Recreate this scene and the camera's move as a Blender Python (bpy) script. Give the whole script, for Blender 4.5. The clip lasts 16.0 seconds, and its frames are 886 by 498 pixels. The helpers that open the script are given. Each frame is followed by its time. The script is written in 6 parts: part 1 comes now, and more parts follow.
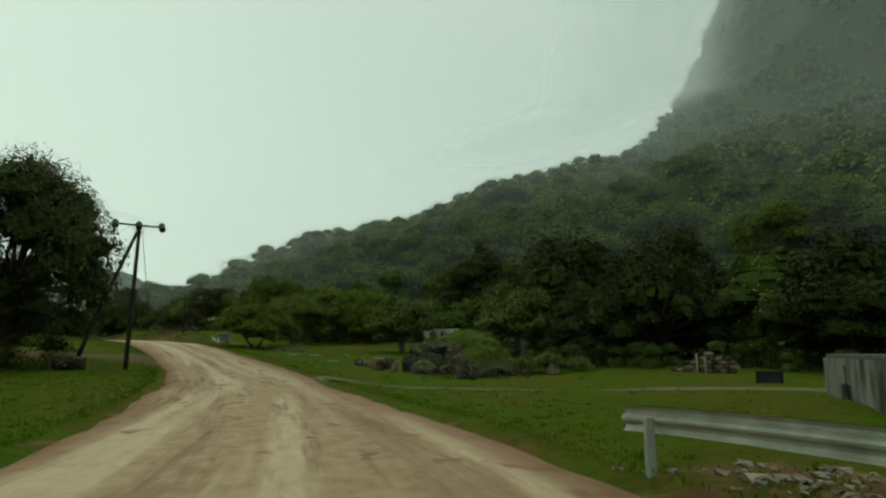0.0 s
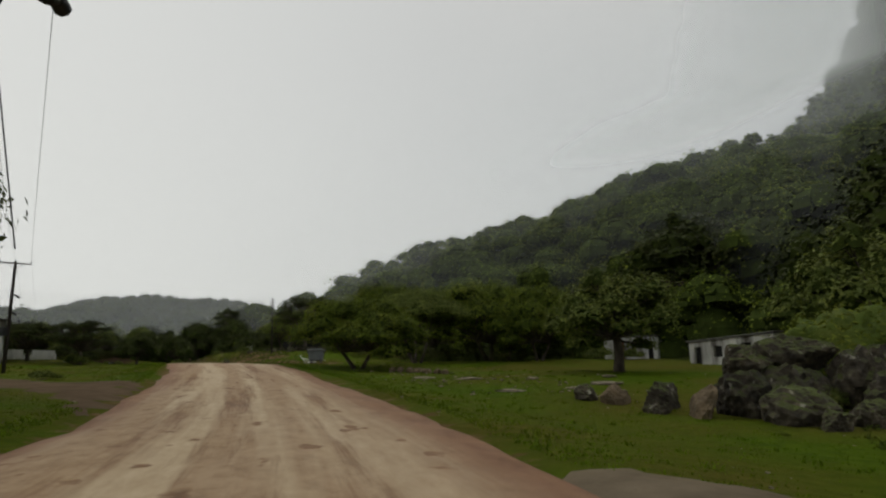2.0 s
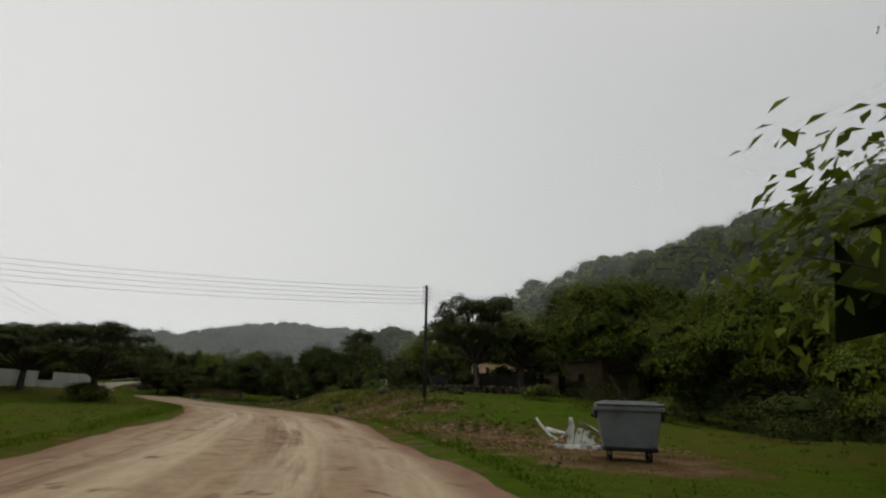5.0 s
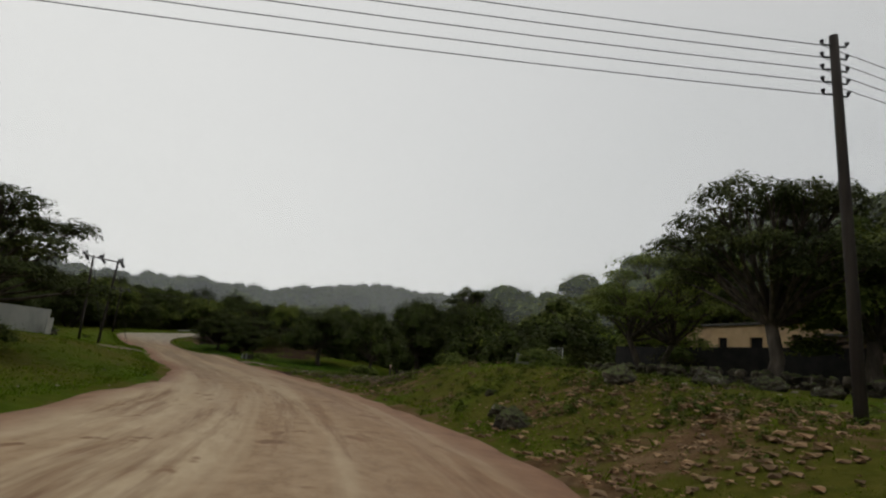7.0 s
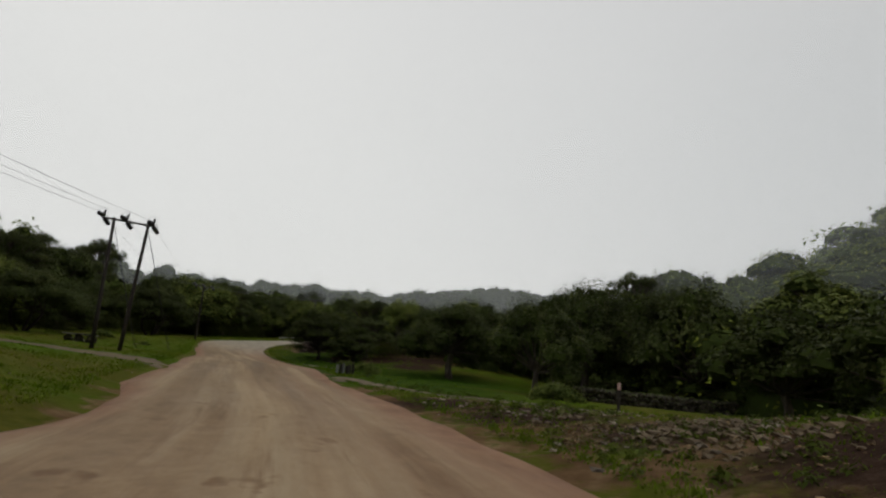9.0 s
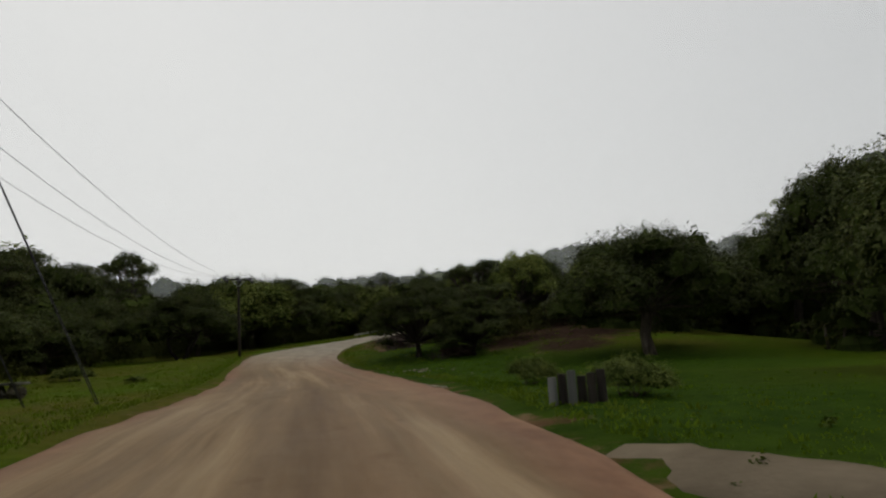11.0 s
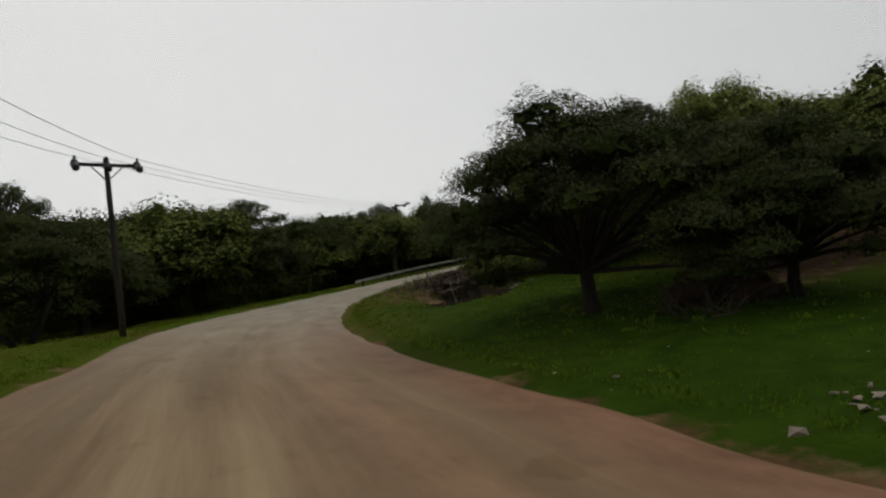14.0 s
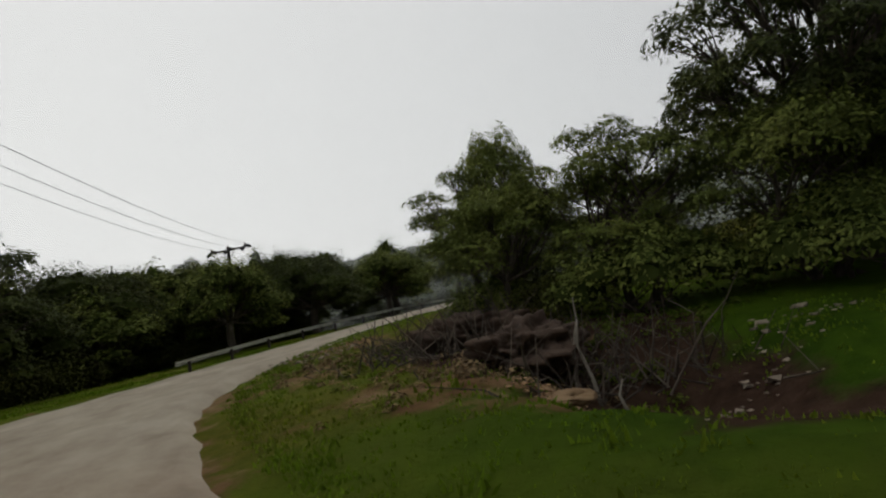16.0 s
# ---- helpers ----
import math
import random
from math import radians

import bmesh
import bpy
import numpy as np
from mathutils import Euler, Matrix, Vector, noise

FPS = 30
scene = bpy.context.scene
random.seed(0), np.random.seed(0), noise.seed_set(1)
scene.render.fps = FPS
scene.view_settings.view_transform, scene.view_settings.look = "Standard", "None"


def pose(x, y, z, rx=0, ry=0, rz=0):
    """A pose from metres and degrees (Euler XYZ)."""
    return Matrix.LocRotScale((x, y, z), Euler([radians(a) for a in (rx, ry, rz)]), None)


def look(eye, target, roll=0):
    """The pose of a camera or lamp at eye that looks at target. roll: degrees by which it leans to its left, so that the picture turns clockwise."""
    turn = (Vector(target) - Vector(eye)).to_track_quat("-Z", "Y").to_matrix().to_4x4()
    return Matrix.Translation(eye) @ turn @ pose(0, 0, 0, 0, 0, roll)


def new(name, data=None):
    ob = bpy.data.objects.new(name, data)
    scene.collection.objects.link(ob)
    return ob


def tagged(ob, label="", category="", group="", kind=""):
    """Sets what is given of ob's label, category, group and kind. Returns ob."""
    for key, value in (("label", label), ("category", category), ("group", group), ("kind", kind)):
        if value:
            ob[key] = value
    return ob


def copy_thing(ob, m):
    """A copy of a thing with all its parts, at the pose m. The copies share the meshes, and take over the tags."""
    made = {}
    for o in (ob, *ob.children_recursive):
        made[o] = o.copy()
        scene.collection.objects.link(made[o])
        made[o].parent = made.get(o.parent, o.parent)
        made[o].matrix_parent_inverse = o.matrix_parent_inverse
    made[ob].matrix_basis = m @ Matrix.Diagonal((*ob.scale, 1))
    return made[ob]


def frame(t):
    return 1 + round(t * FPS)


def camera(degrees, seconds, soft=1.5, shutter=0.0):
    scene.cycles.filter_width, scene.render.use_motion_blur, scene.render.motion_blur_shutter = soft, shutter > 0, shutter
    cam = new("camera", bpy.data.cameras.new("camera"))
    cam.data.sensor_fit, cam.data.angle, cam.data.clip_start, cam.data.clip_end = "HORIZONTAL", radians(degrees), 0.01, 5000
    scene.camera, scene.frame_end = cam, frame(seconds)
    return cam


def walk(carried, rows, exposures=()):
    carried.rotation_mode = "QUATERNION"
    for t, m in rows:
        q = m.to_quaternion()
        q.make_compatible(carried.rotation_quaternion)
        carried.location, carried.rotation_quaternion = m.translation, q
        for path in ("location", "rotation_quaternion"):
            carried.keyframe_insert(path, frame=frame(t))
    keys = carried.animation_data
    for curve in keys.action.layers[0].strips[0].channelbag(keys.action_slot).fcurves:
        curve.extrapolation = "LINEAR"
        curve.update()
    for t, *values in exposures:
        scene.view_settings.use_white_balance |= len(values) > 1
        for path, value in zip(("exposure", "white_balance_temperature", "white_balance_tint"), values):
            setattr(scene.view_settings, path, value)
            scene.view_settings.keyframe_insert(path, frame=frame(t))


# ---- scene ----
cam = camera(71.6, 16.0, soft=2.2)
# seconds, eye, yaw to the left, pitch up, roll
ROWS = [
    (0.0, 0.00, 0.00, 1.50, 0.00, 9.61, -0.06),
    (0.5, -1.65, 7.64, 1.33, 4.42, 8.00, 1.68),
    (1.0, -3.58, 15.02, 1.22, 6.41, 9.29, 0.70),
    (1.5, -5.80, 22.40, 1.25, 8.51, 10.80, 1.97),
    (2.0, -8.15, 29.74, 1.28, 9.96, 11.98, -0.86),
    (2.5, -10.67, 36.21, 1.44, 14.12, 11.83, 0.32),
    (3.0, -13.32, 42.36, 1.69, 19.11, 11.79, 2.44),
    (3.2, -14.64, 44.88, 1.84, 19.43, 11.47, 3.31),
    (5.3, -29.95, 71.74, 3.84, 22.90, 15.62, 2.19),
    (5.5, -31.52, 74.19, 3.96, 22.33, 14.30, 1.32),
    (6.0, -35.72, 80.12, 4.20, 24.55, 14.19, 1.51),
    (6.5, -40.09, 85.85, 4.45, 27.24, 12.78, 3.77),
    (7.0, -44.37, 91.45, 4.66, 31.37, 12.16, 6.28),
    (7.5, -47.58, 95.92, 4.70, 34.75, 12.58, 4.69),
    (8.0, -51.40, 99.94, 4.79, 37.98, 12.63, 6.10),
    (8.5, -55.80, 103.93, 4.92, 39.22, 11.96, 6.58),
    (9.0, -60.61, 107.82, 5.03, 41.81, 11.81, 5.76),
    (9.5, -65.55, 111.45, 5.17, 43.82, 11.40, 4.05),
    (10.0, -70.78, 114.91, 5.31, 47.14, 8.52, 0.72),
    (10.2, -72.86, 116.24, 5.37, 47.92, 9.34, -0.88),
    (12.3, -89.89, 126.91, 6.14, 47.08, 8.16, -6.14),
    (12.5, -91.50, 127.76, 6.17, 47.73, 8.27, -7.27),
    (13.0, -95.57, 130.15, 6.19, 47.56, 6.32, -6.45),
    (13.5, -99.61, 132.67, 6.17, 47.20, 5.15, -6.92),
    (14.0, -103.55, 135.02, 6.25, 45.08, 4.94, -7.08),
    (14.5, -107.35, 137.15, 6.39, 43.96, 5.94, -7.34),
    (15.0, -111.12, 139.26, 6.64, 42.37, 8.25, -7.06),
    (15.5, -114.88, 141.69, 6.90, 31.01, 9.67, -7.69),
    (15.8, -117.21, 143.51, 7.03, 28.46, 8.39, -8.46),
    (16.0, -118.70, 144.70, 7.02, 26.01, 9.24, -10.99),
]


def aimed(x, y, z, yaw, pitch, roll):
    a, b = radians(yaw), radians(pitch)
    return look((x, y, z), (x - math.sin(a) * math.cos(b), y + math.cos(a) * math.cos(b), z + math.sin(b)), roll)


EXPOSURES = [(0.0, 0.17, 6500, -19), (0.3, 0.07, 6800, -8), (0.6, 0.03, 6900, 2), (1.0, 0.0, 6600, 9), (15.0, 0.02, 6500, 12), (16.0, 0.12, 6500, 12)]
walk(cam, [(r[0], aimed(*r[1:])) for r in ROWS], EXPOSURES)

# ---- world and sun: a bright even overcast ----
SUN_UP, SUN_TURN = radians(55), radians(20)
world = bpy.data.worlds.new("overcast")
scene.world = world
world.use_nodes = True
wn, wl = world.node_tree.nodes, world.node_tree.links
wn.clear()
w_out, w_bg, w_sky = wn.new("ShaderNodeOutputWorld"), wn.new("ShaderNodeBackground"), wn.new("ShaderNodeTexSky")
w_sky.sky_type, w_sky.sun_disc, w_sky.sun_elevation, w_sky.sun_rotation = "NISHITA", False, SUN_UP, SUN_TURN
w_sky.air_density, w_sky.dust_density, w_sky.ozone_density = 1.5, 8.0, 1.0
# the cloud layer: pale grey, a little brighter to the west and up, a little bluer and duller to the east
w_co, w_map = wn.new("ShaderNodeTexCoord"), wn.new("ShaderNodeSeparateXYZ")
w_east, w_cloud, w_noise, w_mix = wn.new("ShaderNodeMapRange"), wn.new("ShaderNodeMix"), wn.new("ShaderNodeTexNoise"), wn.new("ShaderNodeMix")
w_cloud.data_type = w_mix.data_type = "RGBA"
w_east.inputs["From Min"].default_value, w_east.inputs["From Max"].default_value = -0.75, 0.75
w_cloud.inputs["A"].default_value, w_cloud.inputs["B"].default_value = (0.78, 0.79, 0.765, 1), (0.36, 0.385, 0.405, 1)
w_noise.inputs["Scale"].default_value, w_noise.inputs["Detail"].default_value = 1.6, 2.0
w_add = wn.new("ShaderNodeMath")
w_add.operation, w_add.inputs[1].default_value = "MULTIPLY_ADD", 0.22
w_mul = wn.new("ShaderNodeVectorMath")
w_mul.operation, w_mul.inputs["Scale"].default_value = "SCALE", 0.06
w_mix.inputs["Factor"].default_value = 0.93
wl.new(w_co.outputs["Generated"], w_map.inputs[0])
wl.new(w_co.outputs["Generated"], w_noise.inputs["Vector"])
wl.new(w_noise.outputs["Fac"], w_add.inputs[0])
wl.new(w_map.outputs["X"], w_add.inputs[2])
wl.new(w_add.outputs[0], w_east.inputs["Value"])
wl.new(w_east.outputs[0], w_cloud.inputs["Factor"])
wl.new(w_sky.outputs[0], w_mul.inputs[0])
wl.new(w_mul.outputs[0], w_mix.inputs["A"])
wl.new(w_cloud.outputs["Result"], w_mix.inputs["B"])
wl.new(w_mix.outputs["Result"], w_bg.inputs["Color"])
w_bg.inputs["Strength"].default_value = 1.0
wl.new(w_bg.outputs[0], w_out.inputs[0])
sun = new("sun", bpy.data.lights.new("sun", "SUN"))
sun.data.energy, sun.data.angle, sun.data.color = 0.5, radians(40), (1.0, 0.97, 0.92)
sun.matrix_world = look((0, 0, 50), (-math.sin(SUN_TURN) * math.cos(SUN_UP), -math.cos(SUN_TURN) * math.cos(SUN_UP), 50 - math.sin(SUN_UP)))

# road stations: x, y, surface height, cross fall (left side higher: plus), half width
ROAD = [(11, -52, -0.6, 0, 4.1), (3.4, -16, 0.0, 0, 4.1), (0, 0, 0.13, 0, 4.1), (-3.7, 15, -0.1, 0, 4.0), (-8.4, 30, -0.06, 0, 3.9),
        (-14.2, 43, 0.38, 0, 3.8), (-22.4, 58, 1.42, 0, 3.8), (-30.5, 71, 2.42, 0, 3.9), (-36.4, 80.4, 2.86, 0, 4.0), (-44.6, 91.3, 3.3, 0, 4.0),
        (-52, 99.8, 3.46, 0, 4.0), (-60.6, 107.8, 3.68, 0, 4.0), (-70, 114.6, 3.95, 0, 4.0), (-80.2, 120.6, 4.35, 0, 4.0), (-90, 126.4, 4.78, 0, 4.0),
        (-100, 132.2, 4.83, 0.01, 4.0), (-108.3, 136.4, 5.08, 0.03, 4.1), (-116.9, 140.3, 5.58, 0.05, 4.0), (-125.5, 146.05, 6.33, 0.05, 3.85),
        (-131.6, 153.1, 7.12, 0.03, 2.75), (-135.5, 161.7, 8.0, 0, 2.8), (-137.5, 172, 9.0, 0, 3.7), (-139, 184, 10.2, 0, 3.7), (-137, 198, 11.4, 0, 3.7),
        (-128, 214, 12.8, 0, 3.7), (-114, 226, 14, 0, 3.7)]


# visible half widths of the dirt, to the left and to the right, by run along the road
WIDE_RUN = (0, 60, 67, 75, 84, 92, 100, 107, 115, 130, 146, 157, 165, 173, 181, 190, 198, 205, 212, 221, 229, 237, 245, 251, 258, 262, 268, 276)
WIDE_LEFT = (4.0, 4.0, 3.95, 4.3, 4.65, 4.45, 4.2, 3.95, 4.1, 4.2, 4.3, 4.35, 4.55, 4.2, 3.65, 3.3, 3.5, 3.15, 2.9, 3.55, 3.3, 2.75, 2.3, 2.75, 3.3, 3.3, 3.3, 3.3)
WIDE_RIGHT = (3.3, 3.3, 3.65, 3.2, 2.75, 2.95, 3.45, 3.25, 3.3, 3.15, 3.0, 3.2, 3.65, 3.8, 3.8, 3.85, 3.4, 3.0, 3.1, 4.0, 4.2, 4.35, 4.15, 3.6, 2.95, 2.45, 2.2, 2.2)


def half_width(run, side, plain):
    """The road's half width on one side; past the last of the rows above, that of its stations."""
    w = np.where(side > 0, np.interp(run, WIDE_RUN, WIDE_LEFT), np.interp(run, WIDE_RUN, WIDE_RIGHT))
    last = np.where(side > 0, 258, 284)
    return w + (plain - w) * np.clip((run - last) / 8, 0, 1)


def smooth(a, b, x):
    u = np.clip((x - a) / (b - a), 0, 1)
    return u * u * (3 - 2 * u)


def dense_line(rows, n=12):
    """A smooth line through stations."""
    r = np.array(rows, float)
    r = np.vstack([2 * r[0] - r[1], r, 2 * r[-1] - r[-2]])
    out = []
    for i in range(1, len(r) - 2):
        u = np.arange(n)[:, None] / n
        a, b, c, d = r[i - 1], r[i], r[i + 1], r[i + 2]
        out.append(0.5 * (2 * b + (c - a) * u + (2 * a - 5 * b + 4 * c - d) * u ** 2 + (3 * b - a - 3 * c + d) * u ** 3))
    return np.vstack(out + [r[-2:-1]])


LINE = dense_line(ROAD, 8)
STEP = np.diff(LINE[:, :2], axis=0)
STEP_SQ = (STEP ** 2).sum(1)
RUN = np.r_[0, np.cumsum(np.hypot(*STEP.T))]


def along(p):
    """For points (n, 2): run along the road, offset (left: plus), surface height, cross fall, half width."""
    p = np.atleast_2d(np.asarray(p, float))
    got = np.zeros((len(p), 5))
    for k in range(0, len(p), 4000):
        c = p[k:k + 4000]
        q = c[:, None] - LINE[None, :-1, :2]
        u = np.clip((q * STEP).sum(2) / STEP_SQ, 0, 1)
        r2 = ((q - u[..., None] * STEP) ** 2).sum(2)
        i = r2.argmin(1)
        j = np.arange(len(c))
        uu, d, qq = u[j, i], STEP[i], q[j, i]
        side = np.sign(d[:, 0] * qq[:, 1] - d[:, 1] * qq[:, 0])
        mix = LINE[i, 2:] + uu[:, None] * (LINE[i + 1, 2:] - LINE[i, 2:])
        run = RUN[i] + uu * np.sqrt(STEP_SQ[i])
        mix[:, 2] = half_width(run, side, mix[:, 2])
        got[k:k + 4000] = np.c_[run, side * np.sqrt(r2[j, i]), mix]
    return got


# heights of the ground beside the road, with the reach of each
SPOTS = [(-20, 39.7, 0.55, 9), (-50, 72, 2.2, 16), (1.8, 44.6, -0.5, 9), (-3.9, 49.7, 0.1, 9), (-17.6, 69, 1.35, 10), (-22, 73.2, 2.3, 8), (-4.4, 68.6, 1.9, 12),
         (-2.7, 96, 2.9, 14), (-55, 120.5, 5.4, 6), (-29.2, 82.8, 2.9, 8), (-43.6, 104.1, 4.5, 8), (-46.5, 113.2, 5.5, 9), (-48.5, 130, 6.4, 14), (-95.2, 121.7, 4.7, 10), (-97.7, 140.2, 4.7, 10),
         (-99, 175, 8, 18), (-111.7, 147, 5.4, 8), (-108.5, 165, 9, 12), (-120.5, 151.2, 6.35, 6), (-126.6, 142, 6.75, 6), (-134.7, 140.3, 6.4, 10), (-121, 158, 6.4, 8), (-68, 122, 4.35, 7), (-75, 135, 4.3, 11), (-80.9, 146, 4.3, 8), (-79.5, 106.5, 4.85, 6)]
HOLLOW = [(-118.3, 150.9, 1.2, 0.4), (-119.5, 151.9, 1.5, 0.75), (-120.6, 153.6, 1.6, 0.6)]
VALLEY = np.array([(60, -150), (30, -60), (0, 0), (-14, 43), (-36, 80), (-60, 108), (-100, 140), (-130, 180), (-150, 240), (-170, 500)], float)
FOOT_RUN = (0, 95, 162, 207, 250, 287, 320, 338, 388, 450, 700)
FOOT_OFF = (60, 50, 47, 42, 40, 40, 34, 26, 24, 30, 40)


def beside(p, line):
    """Run along a polyline and offset from it (left: plus)."""
    best, got, run = np.full(len(p), 1e18), np.zeros((len(p), 2)), 0.0
    for a, b in zip(line[:-1], line[1:]):
        d, q = b - a, p - a
        ln = math.hypot(*d)
        u = np.clip(q @ d / ln ** 2, 0, 1)
        r2 = ((q - u[:, None] * d) ** 2).sum(1)
        m = r2 < best
        best[m] = r2[m]
        got[m] = np.c_[run + u[m] * ln, np.sign(d[0] * q[m, 1] - d[1] * q[m, 0]) * np.sqrt(r2[m])]
        run += ln
    return got.T


def base_ground(p):
    g = along(p)
    d = g[:, 1]
    w = g[:, 4]
    z = g[:, 2] + g[:, 3] * np.clip(d, -w - 1, w + 1)
    return g, z


def ground(x, y):
    p = np.c_[np.ravel(x), np.ravel(y)].astype(float)
    g, z = base_ground(p)
    off = np.abs(g[:, 1]) - g[:, 4]
    sp = SPOT_RES
    num, den = np.zeros(len(p)), np.full(len(p), 0.15)
    for (sx, sy, sz, sr), res in zip(SPOTS, sp):
        k = np.exp(-((p[:, 0] - sx) ** 2 + (p[:, 1] - sy) ** 2) / (sr * sr))
        num += k * res
        den += k
    z = z + num / den * smooth(0.2, 5.0, off)
    # the valley floor rises into woods on all sides
    z = z + np.minimum(0.17 * np.maximum(0, off - 48), 15) * smooth(50, 110, off) * (g[:, 1] > 0)
    z = z + 2.6 * np.sin(p[:, 0] / 15 + 1.2 * np.sin(p[:, 1] / 19)) * smooth(60, 110, off) * (g[:, 1] > 0)
    # the hill along the right of the road
    run, side = beside(p, VALLEY)
    u = np.maximum(0, -side - np.interp(run, FOOT_RUN, FOOT_OFF))
    steep = (0.75 - 0.42 * np.exp(-((p[:, 0] + 72) / 24) ** 2 - ((p[:, 1] - 180) / 28) ** 2)) * u * smooth(0, 12, u)
    plane = np.clip(26 + 0.262 * (p[:, 0] + 34) + 0.268 * (p[:, 1] - 180), 7, 150)
    k = smooth(0, 15, u)
    z = z * (1 - k) + np.minimum(z, 5) * k
    plane = plane + 3.5 * np.sin(p[:, 0] / 17 + 1.1 * np.sin(p[:, 1] / 23)) + 2.5 * np.sin(p[:, 1] / 13 + 0.8 * np.sin(p[:, 0] / 11 + 1))
    z = z + steep * plane / np.power(steep ** 4 + plane ** 4 + 1e-9, 0.25)
    # a far wooded ridge that closes the valley
    az, reach = np.degrees(np.arctan2(-(p[:, 0] + 50), p[:, 1] - 100)), np.hypot(p[:, 0] + 50, p[:, 1] - 100)
    top = 27 + 1.5 * np.sin(az / 2.6) + 0.8 * np.sin(az / 1.1 + 1)
    z = z + top * smooth(215, 450, reach) * smooth(18, 30, az) * (1 - 0.8 * smooth(40, 51, az)) * (az < 120) * (1 - smooth(700, 1100, reach))
    # the hollow of dug soil on the bank by the bend
    for hx, hy, hr, hd in HOLLOW:
        z = z - hd * np.exp(-(((p[:, 0] - hx) ** 2 + (p[:, 1] - hy) ** 2) / hr ** 2) ** 2)
    # the steep mountain behind it
    m = np.hypot((p[:, 0] - 275) / 132, (p[:, 1] - 335) / 180)
    z = z + 280 * (1 - smooth(0.05, 1.25, m)) ** 1.25
    return z


SPOT_RES = [0] * len(SPOTS)
SPOT_RES = [float(s[2] - ground(s[0], s[1])[0]) for s in SPOTS]
SPOT_RES = [r * 1.12 for r in SPOT_RES]


# ---- materials ----
def material(name, colours, scale=1.0, rough=0.85, bump=0.0, bump_scale=30.0, metal=0.0, coords="Object", second=None, island=0.0, objrand=0.0, stretch=None, sheen=None, trans=0.0, attr=None, top=None):
    """Noise between colours at one scale, dulled or varied at a second, with bump."""
    m = bpy.data.materials.new(name)
    m.use_nodes = True
    n, l = m.node_tree.nodes, m.node_tree.links
    b = n["Principled BSDF"]
    b.inputs["Roughness"].default_value, b.inputs["Metallic"].default_value = rough, metal
    b.inputs["Specular IOR Level"].default_value = (0.04 if trans or "leaf" in name else 0.25) if sheen is None else sheen
    co = n.new("ShaderNodeTexCoord")
    vec = co.outputs[coords]
    if stretch:
        mp = n.new("ShaderNodeMapping")
        mp.inputs["Scale"].default_value = stretch
        l.new(vec, mp.inputs[0])
        vec = mp.outputs[0]
    t = n.new("ShaderNodeTexNoise")
    t.inputs["Scale"].default_value, t.inputs["Detail"].default_value, t.inputs["Roughness"].default_value = scale, 6, 0.62
    l.new(vec, t.inputs["Vector"])
    r = n.new("ShaderNodeValToRGB")
    e = r.color_ramp.elements
    while len(e) < len(colours):
        e.new(0.5)
    for i, c in enumerate(colours):
        e[i].position = 0.3 + 0.4 * i / max(1, len(colours) - 1)
        e[i].color = (*c, 1)
    l.new(t.outputs["Fac"], r.inputs[0])
    col = r.outputs[0]
    if second:
        t2, mx, mr = n.new("ShaderNodeTexNoise"), n.new("ShaderNodeMix"), n.new("ShaderNodeMapRange")
        t2.inputs["Scale"].default_value, t2.inputs["Detail"].default_value = second[0], 4
        mr.inputs["From Min"].default_value, mr.inputs["From Max"].default_value = second[2], second[3]
        l.new(vec, t2.inputs["Vector"])
        l.new(t2.outputs["Fac"], mr.inputs["Value"])
        mx.data_type = "RGBA"
        mx.inputs["B"].default_value = (*second[1], 1)
        l.new(mr.outputs[0], mx.inputs["Factor"])
        l.new(col, mx.inputs["A"])
        col = mx.outputs["Result"]
    if attr:
        # a second colour by an attribute of the mesh (one value for each tree)
        ta, mx, mm = n.new("ShaderNodeAttribute"), n.new("ShaderNodeMix"), n.new("ShaderNodeMath")
        ta.attribute_name = attr[0]
        mm.operation, mm.inputs[1].default_value = "MULTIPLY", attr[2]
        l.new(ta.outputs["Fac"], mm.inputs[0])
        mx.data_type = "RGBA"
        mx.inputs["B"].default_value = (*attr[1], 1)
        l.new(mm.outputs[0], mx.inputs["Factor"])
        l.new(col, mx.inputs["A"])
        col = mx.outputs["Result"]
    if top:
        # moss that grows on the upper faces
        ge, sx, mr, mm, mx = n.new("ShaderNodeNewGeometry"), n.new("ShaderNodeSeparateXYZ"), n.new("ShaderNodeMapRange"), n.new("ShaderNodeMath"), n.new("ShaderNodeMix")
        l.new(ge.outputs["Normal"], sx.inputs[0])
        mm.operation = "MULTIPLY_ADD"
        mm.inputs[1].default_value = 0.9
        l.new(t.outputs["Fac"], mm.inputs[0])
        l.new(sx.outputs["Z"], mm.inputs[2])
        mr.inputs["From Min"].default_value, mr.inputs["From Max"].default_value = top[1], top[1] + 0.35
        l.new(mm.outputs[0], mr.inputs["Value"])
        mx.data_type = "RGBA"
        mx.inputs["B"].default_value = (*top[0], 1)
        l.new(mr.outputs[0], mx.inputs["Factor"])
        l.new(col, mx.inputs["A"])
        col = mx.outputs["Result"]
